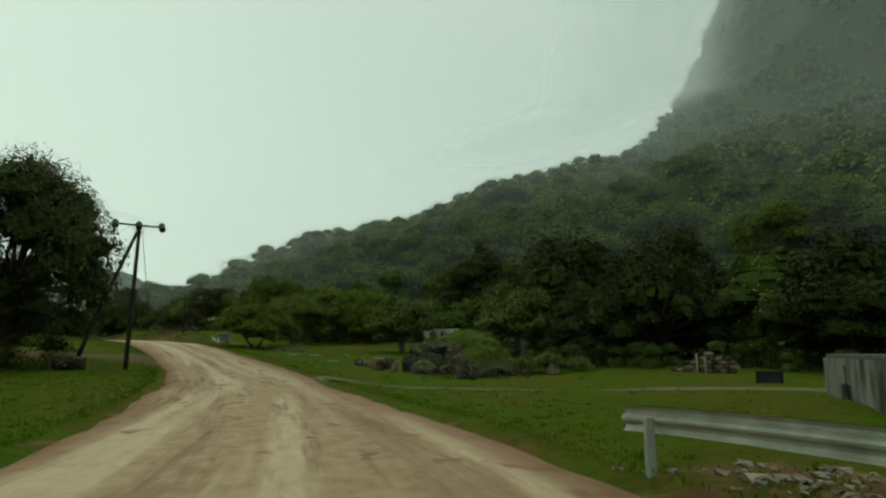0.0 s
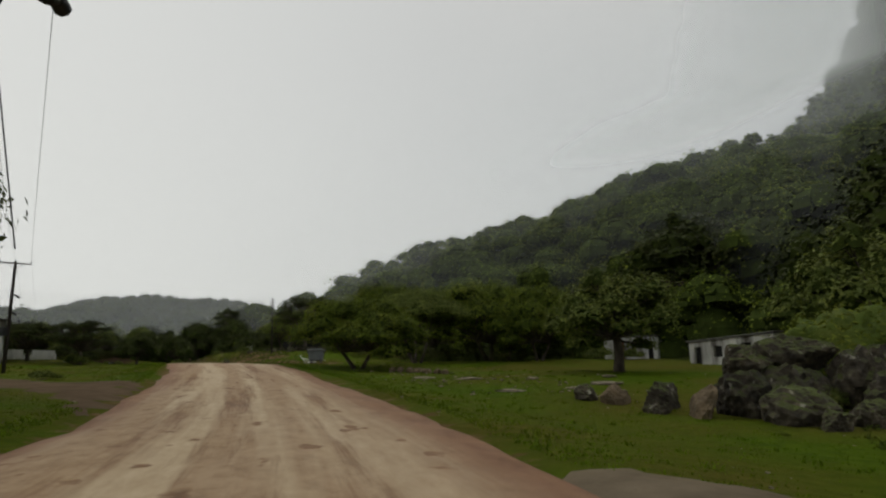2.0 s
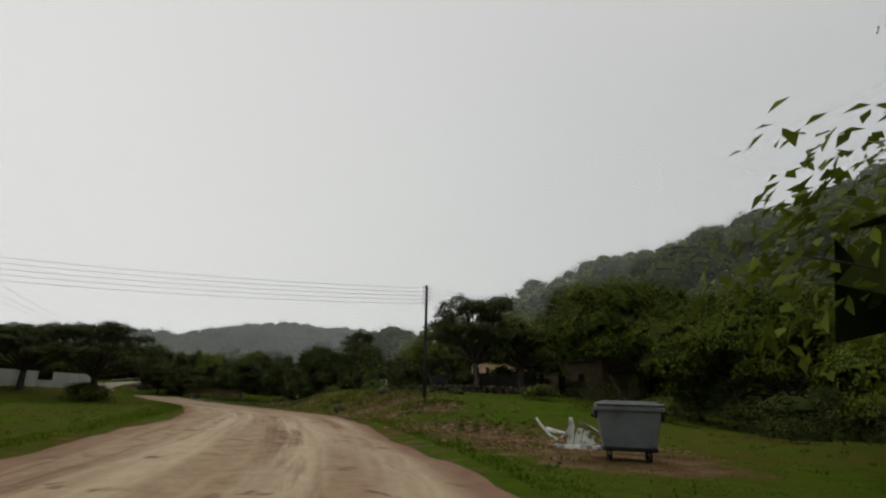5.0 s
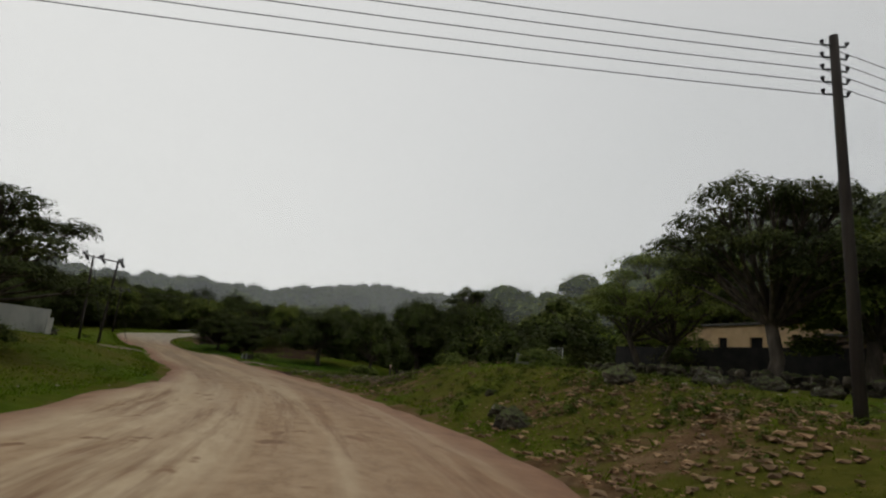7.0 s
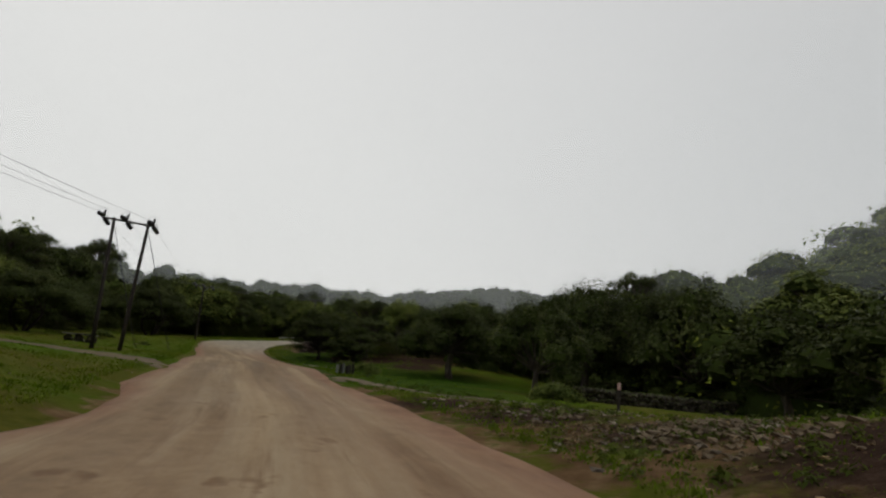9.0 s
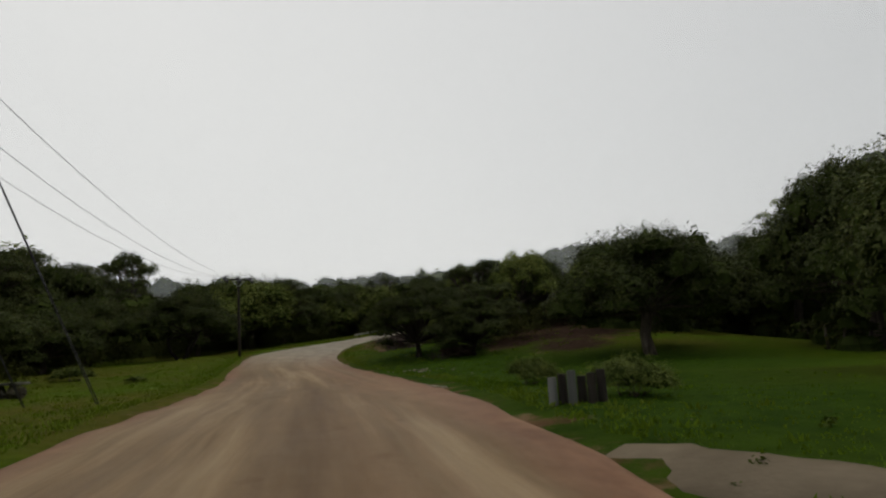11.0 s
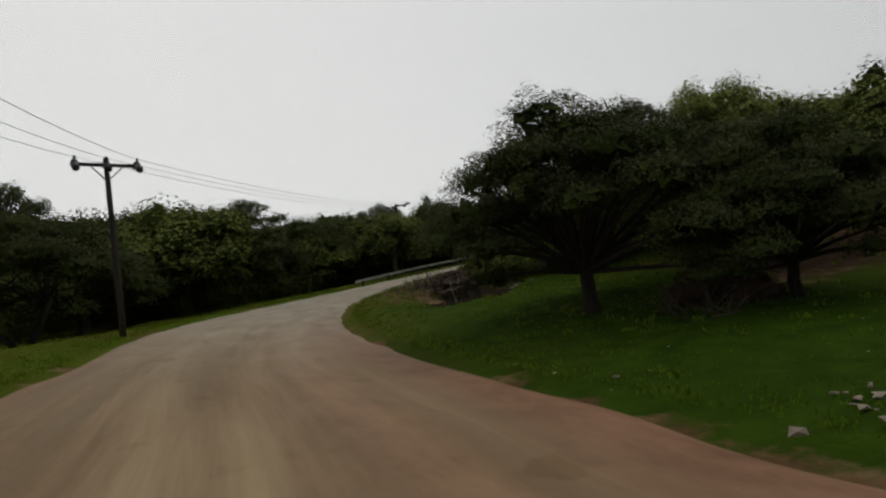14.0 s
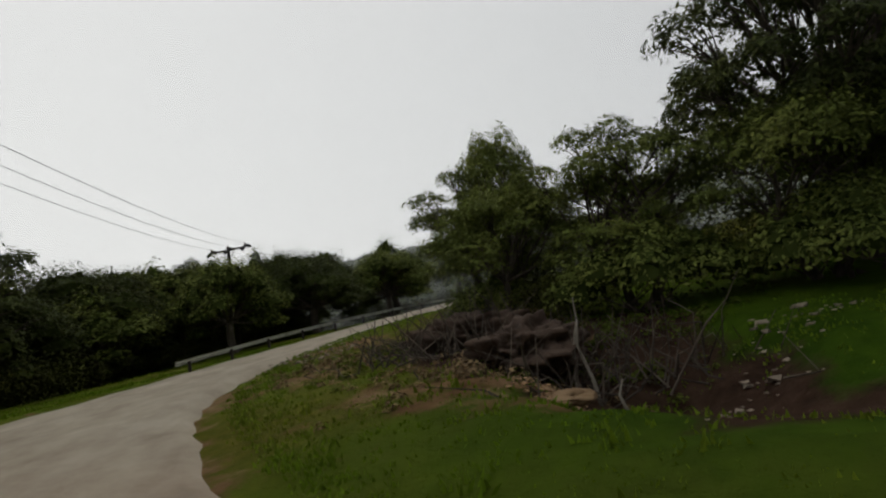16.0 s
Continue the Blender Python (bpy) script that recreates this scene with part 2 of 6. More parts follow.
    for amount, kind in ((island, "ShaderNodeNewGeometry"), (objrand, "ShaderNodeObjectInfo")):
        if amount:
            g, h, mr = n.new(kind), n.new("ShaderNodeHueSaturation"), n.new("ShaderNodeMapRange")
            l.new(g.outputs["Random Per Island" if kind == "ShaderNodeNewGeometry" else "Random"], mr.inputs["Value"])
            mr.inputs["To Min"].default_value, mr.inputs["To Max"].default_value = 1 - amount, 1 + amount
            l.new(mr.outputs[0], h.inputs["Value"])
            l.new(col, h.inputs["Color"])
            col = h.outputs[0]
    l.new(col, b.inputs["Base Color"])
    if trans:
        tr, ms = n.new("ShaderNodeBsdfTranslucent"), n.new("ShaderNodeMixShader")
        ms.inputs[0].default_value = trans
        l.new(col, tr.inputs[0])
        l.new(b.outputs[0], ms.inputs[1])
        l.new(tr.outputs[0], ms.inputs[2])
        l.new(ms.outputs[0], n["Material Output"].inputs[0])
    if bump:
        t3, bp = n.new("ShaderNodeTexNoise"), n.new("ShaderNodeBump")
        t3.inputs["Scale"].default_value, t3.inputs["Detail"].default_value = bump_scale, 5
        bp.inputs["Strength"].default_value, bp.inputs["Distance"].default_value = bump, 0.05
        l.new(vec, t3.inputs["Vector"])
        l.new(t3.outputs["Fac"], bp.inputs["Height"])
        l.new(bp.outputs[0], b.inputs["Normal"])
    return m


LEAF_DARK = material("leaf_dark", [(0.0321, 0.0414, 0.0131), (0.0577, 0.0708, 0.0213), (0.0969, 0.1048, 0.0312)], 0.5, 0.55, island=0.35, objrand=0.2, trans=0.2)
LEAF_MID = material("leaf_mid", [(0.0676, 0.0914, 0.0190), (0.1219, 0.1478, 0.0317), (0.1898, 0.2072, 0.0475)], 0.5, 0.6, island=0.3, objrand=0.25, trans=0.22)
LEAF_LIME = material("leaf_lime", [(0.0725, 0.1034, 0.0113), (0.1190, 0.1551, 0.0171), (0.1785, 0.1970, 0.0285)], 0.4, 0.6, island=0.3, objrand=0.2, trans=0.25)
# darker copy of LEAF_DARK; the dim light at the hill's foot is in the colour
SHADE_LEAF = material("dimmed_leaf", [(0.0180, 0.0250, 0.0070), (0.0330, 0.0430, 0.0110), (0.0560, 0.0640, 0.0170)], 0.5, 0.6, island=0.35, objrand=0.2)
WOODS = material("woods_leaf", [(0.0794, 0.1248, 0.0147), (0.1380, 0.1989, 0.0210), (0.2127, 0.2665, 0.0315)], 0.25, 0.65, island=0.3, trans=0.12, attr=("tint", (0.165, 0.17, 0.022), 0.75))
EDGE_LEAF = material("wood_edge_leaf", [(0.0282, 0.0366, 0.0115), (0.0494, 0.0590, 0.0173), (0.0823, 0.0864, 0.0259)], 0.3, 0.65, island=0.3, trans=0.12, attr=("tint", (0.098, 0.095, 0.02), 0.8))
# dark cores of crowns: shade between the leaves put into the colour
INNER_SHADE = material("inner_foliage", [(0.0312, 0.0442, 0.0110), (0.0624, 0.0819, 0.0198)], 0.8, 0.9, sheen=0.0)
UNDER = material("undergrowth_leaf", [(0.0216, 0.0272, 0.0054), (0.042, 0.0485, 0.009), (0.072, 0.0727, 0.0144)], 0.4, 0.65, island=0.3)
BARK = material("bark", [(0.03, 0.025, 0.02), (0.075, 0.06, 0.045), (0.12, 0.1, 0.08)], 4, 0.9, 0.6, 25, stretch=(1, 1, 0.25))
BARK_DARK = material("dark_bark", [(0.016, 0.013, 0.01), (0.04, 0.032, 0.025)], 4, 0.9, 0.6, 25, stretch=(1, 1, 0.25))
BARK_PALE = material("bark_pale", [(0.16, 0.14, 0.11), (0.28, 0.25, 0.2)], 5, 0.9, 0.5, 25, stretch=(1, 1, 0.25))
POLE = material("creosoted_wood", [(0.022, 0.017, 0.014), (0.05, 0.04, 0.032)], 6, 0.8, 0.4, 30, stretch=(1, 1, 0.1))
RUBBER = material("black_insulator", [(0.012, 0.012, 0.013), (0.03, 0.03, 0.03)], 8, 0.5)
STEEL = material("galvanised_steel", [(0.3, 0.31, 0.3), (0.45, 0.46, 0.44)], 3, 0.5, 0.1, 40, metal=0.6, second=(1.3, (0.22, 0.15, 0.1), 0.58, 0.75))
RAIL = material("weathered_rail", [(0.26, 0.27, 0.22), (0.42, 0.43, 0.36)], 2, 0.55, 0.1, 60, metal=0.3, second=(0.9, (0.2, 0.19, 0.15), 0.55, 0.8))
WIRE = material("wire", [(0.02, 0.02, 0.02), (0.05, 0.05, 0.05)], 5, 0.5)
ROCK = material("grey_rock", [(0.0184, 0.0153, 0.0120), (0.0483, 0.0400, 0.0288), (0.1265, 0.1034, 0.0744)], 2.6, 0.95, 1.0, 9, second=(3.1, (0.3, 0.28, 0.23), 0.63, 0.7), objrand=0.35, top=((0.05, 0.062, 0.012), 0.95))
ROCK_TAN = material("tan_rock", [(0.0750, 0.0551, 0.0338), (0.2100, 0.1522, 0.0910)], 2.0, 0.95, 0.8, 8)
STONE = material("loose_stone", [(0.15, 0.12, 0.09), (0.28, 0.23, 0.17)], 3, 0.95, 0.4, 20, island=0.45)
STONE_RED = material("red_rubble", [(0.1800, 0.0990, 0.0480), (0.3300, 0.2228, 0.1200)], 2, 0.95, 0.4, 20, island=0.45)
CONCRETE = material("weathered_concrete", [(0.14, 0.135, 0.11), (0.25, 0.24, 0.195)], 1.2, 0.95, 0.3, 30, second=(0.9, (0.035, 0.033, 0.026), 0.45, 0.65), stretch=(1, 1, 0.4))
PLASTER = material("white_plaster", [(0.42, 0.41, 0.38), (0.6, 0.59, 0.55)], 1.0, 0.95, 0.2, 30, second=(0.8, (0.09, 0.08, 0.065), 0.47, 0.7), stretch=(1, 1, 0.35))
OCHRE = material("ochre_plaster", [(0.5, 0.34, 0.18), (0.66, 0.47, 0.27)], 1.1, 0.95, 0.2, 25, second=(0.7, (0.22, 0.16, 0.1), 0.52, 0.75))
BROWN_WALL = material("brown_plaster", [(0.12, 0.085, 0.06), (0.22, 0.16, 0.11)], 0.9, 0.95, 0.2, 25)
SOOT = material("blackened_wall", [(0.01, 0.01, 0.01), (0.03, 0.028, 0.025)], 1.5, 0.95, 0.4, 20)
# panels across doorways and windows, with the unlit inside put into the colour
DARK = material("dark_opening", [(0.008, 0.008, 0.008), (0.018, 0.016, 0.014)], 2, 0.8)
DOOR_RED = material("red_brown_door", [(0.1, 0.035, 0.025), (0.16, 0.06, 0.04)], 3, 0.7)
ROOF = material("roof_slab", [(0.06, 0.057, 0.05), (0.13, 0.12, 0.105)], 1.5, 0.95, 0.3, 20)
BIN_GREY = material("grey_plastic", [(0.12, 0.135, 0.14), (0.17, 0.185, 0.19)], 3, 0.5, 0.05, 30, second=(2, (0.08, 0.075, 0.065), 0.55, 0.75))
LID_GREY = material("lid_plastic", [(0.16, 0.175, 0.17), (0.25, 0.26, 0.25)], 3, 0.5)
SHEET = material("scrap_sheet", [(0.4, 0.41, 0.36), (0.6, 0.6, 0.54)], 2, 0.5, 0.1, 20, metal=0.2, second=(4.5, (0.12, 0.105, 0.075), 0.47, 0.64))
MOSS = material("mossy_turf", [(0.0400, 0.0612, 0.0091), (0.0800, 0.1116, 0.0156), (0.1200, 0.1440, 0.0260)], 1.2, 0.95, 0.8, 9)
ASPHALT = material("old_asphalt", [(0.075, 0.058, 0.042), (0.14, 0.108, 0.078)], 0.8, 0.85, 0.3, 12, second=(0.35, (0.14, 0.1, 0.07), 0.5, 0.7))
DIRT = material("track_dirt", [(0.0850, 0.0610, 0.0390), (0.1500, 0.1090, 0.0720)], 0.9, 0.95, 0.4, 10, sheen=0.0)
TRACK = material("grey_track", [(0.11, 0.088, 0.06), (0.2, 0.16, 0.11)], 0.8, 0.9, 0.3, 12, second=(0.35, (0.13, 0.105, 0.07), 0.5, 0.7), sheen=0.0)
GRASS_BLADE = material("grass_blade", [(0.0650, 0.1176, 0.0060), (0.0988, 0.1536, 0.0096), (0.1430, 0.1620, 0.0192)], 0.13, 0.7, island=0.3, trans=0.2)
HERB = material("herb_leaf", [(0.0449, 0.0660, 0.0094), (0.0857, 0.1088, 0.0152)], 0.4, 0.7, island=0.3, trans=0.2)
HERB_LIGHT = material("turf_blades", [(0.0760, 0.1000, 0.0120), (0.1330, 0.1640, 0.0210), (0.1900, 0.2000, 0.0330)], 1.2, 0.75, island=0.3, trans=0.15)
DRY = material("dry_weed", [(0.1050, 0.0696, 0.0338), (0.2250, 0.1522, 0.0715)], 0.8, 0.85, island=0.35)
CAP_RED = material("faded_red_paint", [(0.4, 0.2, 0.15), (0.55, 0.42, 0.36)], 9, 0.7)
SOIL_DARK = material("turned_soil", [(0.035, 0.022, 0.015), (0.075, 0.048, 0.032)], 1.5, 0.95, 0.9, 10)
BRANCH = material("cut_branches", [(0.04, 0.03, 0.022), (0.1, 0.08, 0.06)], 3, 0.9, island=0.4)
PALE_PAINT = material("chipped_white_paint", [(0.5, 0.49, 0.45), (0.66, 0.65, 0.6)], 6, 0.6, 0.1, 40, second=(9, (0.2, 0.14, 0.09), 0.58, 0.72))
GREY_BOARD = material("grey_boards", [(0.1, 0.098, 0.095), (0.2, 0.195, 0.185)], 5, 0.9, 0.4, 30, stretch=(1, 1, 0.15), objrand=0.25)

def ground_material():
    """Short grass over red-brown earth, which shows where the 'bare' attribute and two noises let it."""
    m = bpy.data.materials.new("grass_and_earth")
    m.use_nodes = True
    n, l = m.node_tree.nodes, m.node_tree.links
    b = n["Principled BSDF"]
    b.inputs["Roughness"].default_value, b.inputs["Specular IOR Level"].default_value = 0.95, 0.02
    co = n.new("ShaderNodeTexCoord")

    def noise_at(scale, detail=5, rough=0.6):
        t = n.new("ShaderNodeTexNoise")
        t.inputs["Scale"].default_value, t.inputs["Detail"].default_value, t.inputs["Roughness"].default_value = scale, detail, rough
        l.new(co.outputs["Object"], t.inputs["Vector"])
        return t.outputs["Fac"]

    def ramp(fac, stops):
        r = n.new("ShaderNodeValToRGB")
        e = r.color_ramp.elements
        while len(e) < len(stops):
            e.new(0.5)
        for i, (p, c) in enumerate(stops):
            e[i].position, e[i].color = p, (*c, 1)
        l.new(fac, r.inputs[0])
        return r.outputs[0]

    def mixed(f, a, c):
        x = n.new("ShaderNodeMix")
        x.data_type = "RGBA"
        l.new(f, x.inputs["Factor"])
        l.new(a, x.inputs["A"])
        l.new(c, x.inputs["B"])
        return x.outputs["Result"]

    def maths(op, *v):
        x = n.new("ShaderNodeMath")
        x.operation = op
        for i, s in enumerate(v):
            if isinstance(s, (int, float)):
                x.inputs[i].default_value = s
            else:
                l.new(s, x.inputs[i])
        return x.outputs[0]

    grass = mixed(ramp(noise_at(0.13, 4), [(0.38, (0, 0, 0)), (0.6, (1, 1, 1))]), ramp(noise_at(2.2), [(0.3, (0.04, 0.072, 0.003)), (0.7, (0.078, 0.118, 0.006))]),
                  ramp(noise_at(3.1), [(0.3, (0.056, 0.062, 0.006)), (0.7, (0.105, 0.095, 0.016))]))
    # lusher grass, also darkened in colour to stand for dimmer light
    thick = n.new("ShaderNodeAttribute")
    thick.attribute_name = "lush_dim"
    grass = mixed(thick.outputs["Fac"], grass, ramp(noise_at(1.7), [(0.3, (0.018, 0.042, 0.003)), (0.7, (0.04, 0.076, 0.005))]))
    earth = ramp(noise_at(1.3, 7), [(0.3, (0.08, 0.044, 0.02)), (0.5, (0.135, 0.08, 0.038)), (0.72, (0.23, 0.158, 0.088))])
    at = n.new("ShaderNodeAttribute")
    at.attribute_name = "bare"
    f = maths("ADD", at.outputs["Fac"], maths("MULTIPLY", maths("SUBTRACT", noise_at(0.8, 6, 0.7), 0.5), 1.7))
    f = maths("SMOOTH_MIN", maths("MULTIPLY", maths("SUBTRACT", f, 0.42), 5.0), 1.0, 0.1)
    f = maths("MAXIMUM", f, 0.0)
    wood = n.new("ShaderNodeAttribute")
    wood.attribute_name = "litter"
    litter = ramp(noise_at(0.9), [(0.3, (0.025, 0.035, 0.01)), (0.7, (0.05, 0.065, 0.02))])
    col = mixed(wood.outputs["Fac"], mixed(f, grass, earth), litter)
    dug = n.new("ShaderNodeAttribute")
    dug.attribute_name = "soil"
    dark = maths("ADD", dug.outputs["Fac"], maths("MULTIPLY", maths("SUBTRACT", noise_at(1.7, 5, 0.7), 0.5), 0.7))
    dark = maths("MAXIMUM", maths("MINIMUM", maths("MULTIPLY", maths("SUBTRACT", dark, 0.35), 5.0), 1.0), 0.0)
    col = mixed(dark, col, ramp(noise_at(2.6, 6, 0.7), [(0.3, (0.022, 0.012, 0.008)), (0.55, (0.045, 0.026, 0.017)), (0.75, (0.08, 0.05, 0.034))]))
    l.new(col, b.inputs["Base Color"])
    bp = n.new("ShaderNodeBump")
    bp.inputs["Strength"].default_value, bp.inputs["Distance"].default_value = 0.8, 0.08
    l.new(noise_at(9, 6, 0.7), bp.inputs["Height"])
    l.new(bp.outputs[0], b.inputs["Normal"])
    return m


def road_material():
    """Packed tan dirt with pale wheel tracks, red-brown damp bands and washboard; UV is metres across and along."""
    m = bpy.data.materials.new("packed_dirt")
    m.use_nodes = True
    n, l = m.node_tree.nodes, m.node_tree.links
    b = n["Principled BSDF"]
    b.inputs["Specular IOR Level"].default_value = 0.14
    uv = n.new("ShaderNodeTexCoord").outputs["UV"]

    def noise_at(scale, stretch, detail=5, rough=0.6):
        mp, t = n.new("ShaderNodeMapping"), n.new("ShaderNodeTexNoise")
        mp.inputs["Scale"].default_value = stretch
        t.inputs["Scale"].default_value, t.inputs["Detail"].default_value, t.inputs["Roughness"].default_value = scale, detail, rough
        l.new(uv, mp.inputs[0])
        l.new(mp.outputs[0], t.inputs["Vector"])
        return t.outputs["Fac"]

    def ramp(fac, stops):
        r = n.new("ShaderNodeValToRGB")
        e = r.color_ramp.elements
        while len(e) < len(stops):
            e.new(0.5)
        for i, (p, c) in enumerate(stops):
            e[i].position, e[i].color = p, (*c, 1)
        l.new(fac, r.inputs[0])
        return r.outputs[0]

    def mixed(f, a, c):
        x = n.new("ShaderNodeMix")
        x.data_type = "RGBA"
        l.new(f, x.inputs["Factor"])
        l.new(a, x.inputs["A"])
        l.new(c, x.inputs["B"])
        return x.outputs["Result"]

    white = lambda a, b_: [(a, (0, 0, 0)), (b_, (1, 1, 1))]
    grain = ramp(noise_at(2.5, (1, 0.6, 1), 8, 0.7), [(0.3, (0.235, 0.15, 0.082)), (0.5, (0.35, 0.235, 0.135)), (0.7, (0.44, 0.315, 0.19))])
    pale = ramp(noise_at(4.0, (1, 0.3, 1), 6, 0.7), [(0.3, (0.41, 0.3, 0.18)), (0.7, (0.54, 0.42, 0.27))])
    damp = ramp(noise_at(3.0, (1, 0.3, 1), 6), [(0.3, (0.15, 0.08, 0.04)), (0.7, (0.26, 0.15, 0.078))])
    col = mixed(ramp(noise_at(0.75, (1, 0.035, 1), 4, 0.55), white(0.46, 0.56)), grain, pale)
    col = mixed(ramp(noise_at(0.9, (1, 0.06, 1), 5, 0.7), white(0.52, 0.64)), col, damp)
    hole = ramp(noise_at(1.2, (1, 0.7, 1), 3, 0.5), white(0.63, 0.68))
    col = mixed(hole, col, damp)
    br = n.new("ShaderNodeAttribute")
    br.attribute_name = "brown"
    col = mixed(br.outputs["Fac"], col, ramp(noise_at(0.8, (1, 0.05, 1), 6, 0.65), [(0.3, (0.11, 0.068, 0.033)), (0.5, (0.18, 0.117, 0.058)), (0.68, (0.33, 0.235, 0.128))]))
    # the redder, damper side of the carriageway
    sx, side_, rd, rm = n.new("ShaderNodeSeparateXYZ"), n.new("ShaderNodeMapRange"), n.new("ShaderNodeMath"), n.new("ShaderNodeMath")
    l.new(uv, sx.inputs[0])
    for k_, v_ in zip(("From Min", "From Max", "To Min", "To Max"), (-0.2, -2.6, 0.0, 0.95)):
        side_.inputs[k_].default_value = v_
    l.new(sx.outputs["X"], side_.inputs["Value"])
    rd.operation, rm.operation = "MULTIPLY", "MULTIPLY"
    l.new(side_.outputs[0], rd.inputs[0])
    l.new(ramp(noise_at(0.7, (1, 0.05, 1), 5, 0.65), white(0.36, 0.6)), rd.inputs[1])
    rm.inputs[1].default_value = 0.85
    l.new(rd.outputs[0], rm.inputs[0])
    col = mixed(rm.outputs[0], col, ramp(noise_at(2.2, (1, 0.35, 1), 7, 0.7), [(0.3, (0.17, 0.088, 0.045)), (0.7, (0.32, 0.19, 0.108))]))
    at = n.new("ShaderNodeAttribute")
    at.attribute_name = "edge"
    shoulder = ramp(noise_at(1.6, (1, 0.5, 1), 6, 0.7), [(0.3, (0.15, 0.07, 0.036)), (0.7, (0.29, 0.16, 0.09))])
    col = mixed(at.outputs["Fac"], col, shoulder)
    grey = n.new("ShaderNodeAttribute")
    grey.attribute_name = "paved"
    paved = ramp(noise_at(1.3, (1, 0.4, 1), 7, 0.65), [(0.3, (0.19, 0.155, 0.11)), (0.55, (0.29, 0.25, 0.185)), (0.75, (0.36, 0.315, 0.24))])
    col = mixed(grey.outputs["Fac"], col, paved)
    l.new(col, b.inputs["Base Color"])
    rr = n.new("ShaderNodeMapRange")
    rr.inputs["To Min"].default_value, rr.inputs["To Max"].default_value = 0.55, 0.95
    l.new(noise_at(0.8, (1, 0.15, 1)), rr.inputs["Value"])
    l.new(rr.outputs[0], b.inputs["Roughness"])
    bp = n.new("ShaderNodeBump")
    bp.inputs["Strength"].default_value, bp.inputs["Distance"].default_value = 0.5, 0.05
    l.new(noise_at(5, (1, 0.6, 1), 8, 0.75), bp.inputs["Height"])
    l.new(bp.outputs[0], b.inputs["Normal"])
    return m


GROUND_MAT, ROAD_MAT = ground_material(), road_material()


# ---- mesh helpers ----
def mesh_of(name, verts, faces, mat, smooth_it=False):
    me = bpy.data.meshes.new(name)
    me.from_pydata([tuple(v) for v in verts], [], faces)
    me.materials.append(mat)
    if smooth_it:
        me.polygons.foreach_set("use_smooth", [True] * len(me.polygons))
    me.update()
    return me


def quads_of(name, verts, mat, smooth_it=False):
    """A mesh of loose four-cornered leaves from an array (n, 4, 3)."""
    v = np.asarray(verts, np.float32).reshape(-1, 3)
    n = len(v) // 4
    me = bpy.data.meshes.new(name)
    me.vertices.add(4 * n)
    me.vertices.foreach_set("co", v.ravel())
    me.loops.add(4 * n)
    me.loops.foreach_set("vertex_index", np.arange(4 * n, dtype=np.int32))
    me.polygons.add(n)
    me.polygons.foreach_set("loop_start", np.arange(0, 4 * n, 4, dtype=np.int32))
    me.materials.append(mat)
    me.update(calc_edges=True)
    return me


def thing(name, x=0, y=0, z=0, turn=0, label="", category="", group=""):
    ob = new(name)
    ob.matrix_world = pose(x, y, z, 0, 0, turn)
    return tagged(ob, label, category, group)


def child(name, me, parent, label="", m=None):
    ob = new(name, me)
    ob.parent = parent
    if m is not None:
        ob.matrix_basis = m
    return tagged(ob, label)


class Shape:
    """Gathers boxes, tubes and lumps into one mesh."""

    def __init__(self):
        self.v, self.f = [], []

    def add(self, verts, faces):
        k = len(self.v)
        self.v += [tuple(q) for q in verts]
        self.f += [tuple(i + k for i in q) for q in faces]
        return self

    def box(self, c, size, m=None, bevel=0.0):
        bm = bmesh.new()
        bmesh.ops.create_cube(bm, size=1)
        bmesh.ops.scale(bm, vec=size, verts=bm.verts)
        if bevel:
            bmesh.ops.bevel(bm, geom=bm.edges[:], offset=bevel, segments=1, affect="EDGES")
        t = Matrix.Translation(c) @ (m or Matrix())
        bm.verts.index_update()
        self.add([t @ q.co for q in bm.verts], [[q.index for q in fc.verts] for fc in bm.faces])
        bm.free()
        return self

    def tube(self, pts, radii, sides=8, cap=True):
        pts = [Vector(q) for q in pts]
        rings = []
        k = len(self.v)
        for i, q in enumerate(pts):
            d = (pts[min(i + 1, len(pts) - 1)] - pts[max(i - 1, 0)]).normalized()
            a = d.orthogonal().normalized() if abs(d.z) > 0.9 else d.cross(Vector((0, 0, 1))).normalized()
            if i == 0:
                a0 = a
            a = (a0 - d * a0.dot(d)).normalized()
            b = d.cross(a)
            rings.append([q + radii[i] * (math.cos(t) * a + math.sin(t) * b) for t in (2 * math.pi * j / sides for j in range(sides))])
        self.v += [tuple(q) for r in rings for q in r]
        for i in range(len(pts) - 1):
            for j in range(sides):
                j2 = (j + 1) % sides
                self.f.append((k + i * sides + j, k + i * sides + j2, k + (i + 1) * sides + j2, k + (i + 1) * sides + j))
        if cap:
            self.f.append(tuple(k + j for j in range(sides))[::-1])
            self.f.append(tuple(k + (len(pts) - 1) * sides + j for j in range(sides)))
        return self

    def mesh(self, name, mat, smooth_it=False):
        return mesh_of(name, self.v, self.f, mat, smooth_it)


def gz(x, y):
    return float(ground(x, y)[0])


def boulder_mesh(name, size, mat, seed, planes=16):
    """A broken block: the hull of random planes, with chipped edges and a rough skin."""
    rg = np.random.default_rng(seed)
    nn = rg.normal(size=(planes, 3))
    nn /= np.linalg.norm(nn, axis=1)[:, None]
    hh = rg.uniform(0.68, 1.0, planes)
    bm = bmesh.new()
    bmesh.ops.create_icosphere(bm, subdivisions=4, radius=1)
    s = Vector((seed * 3.7, seed * 1.3, seed * 2.1))
    for q in bm.verts:
        d = q.co.normalized()
        dot = nn @ np.array(d)
        k = float(np.min(np.where(dot > 0.05, hh / np.maximum(dot, 0.05), 9)))
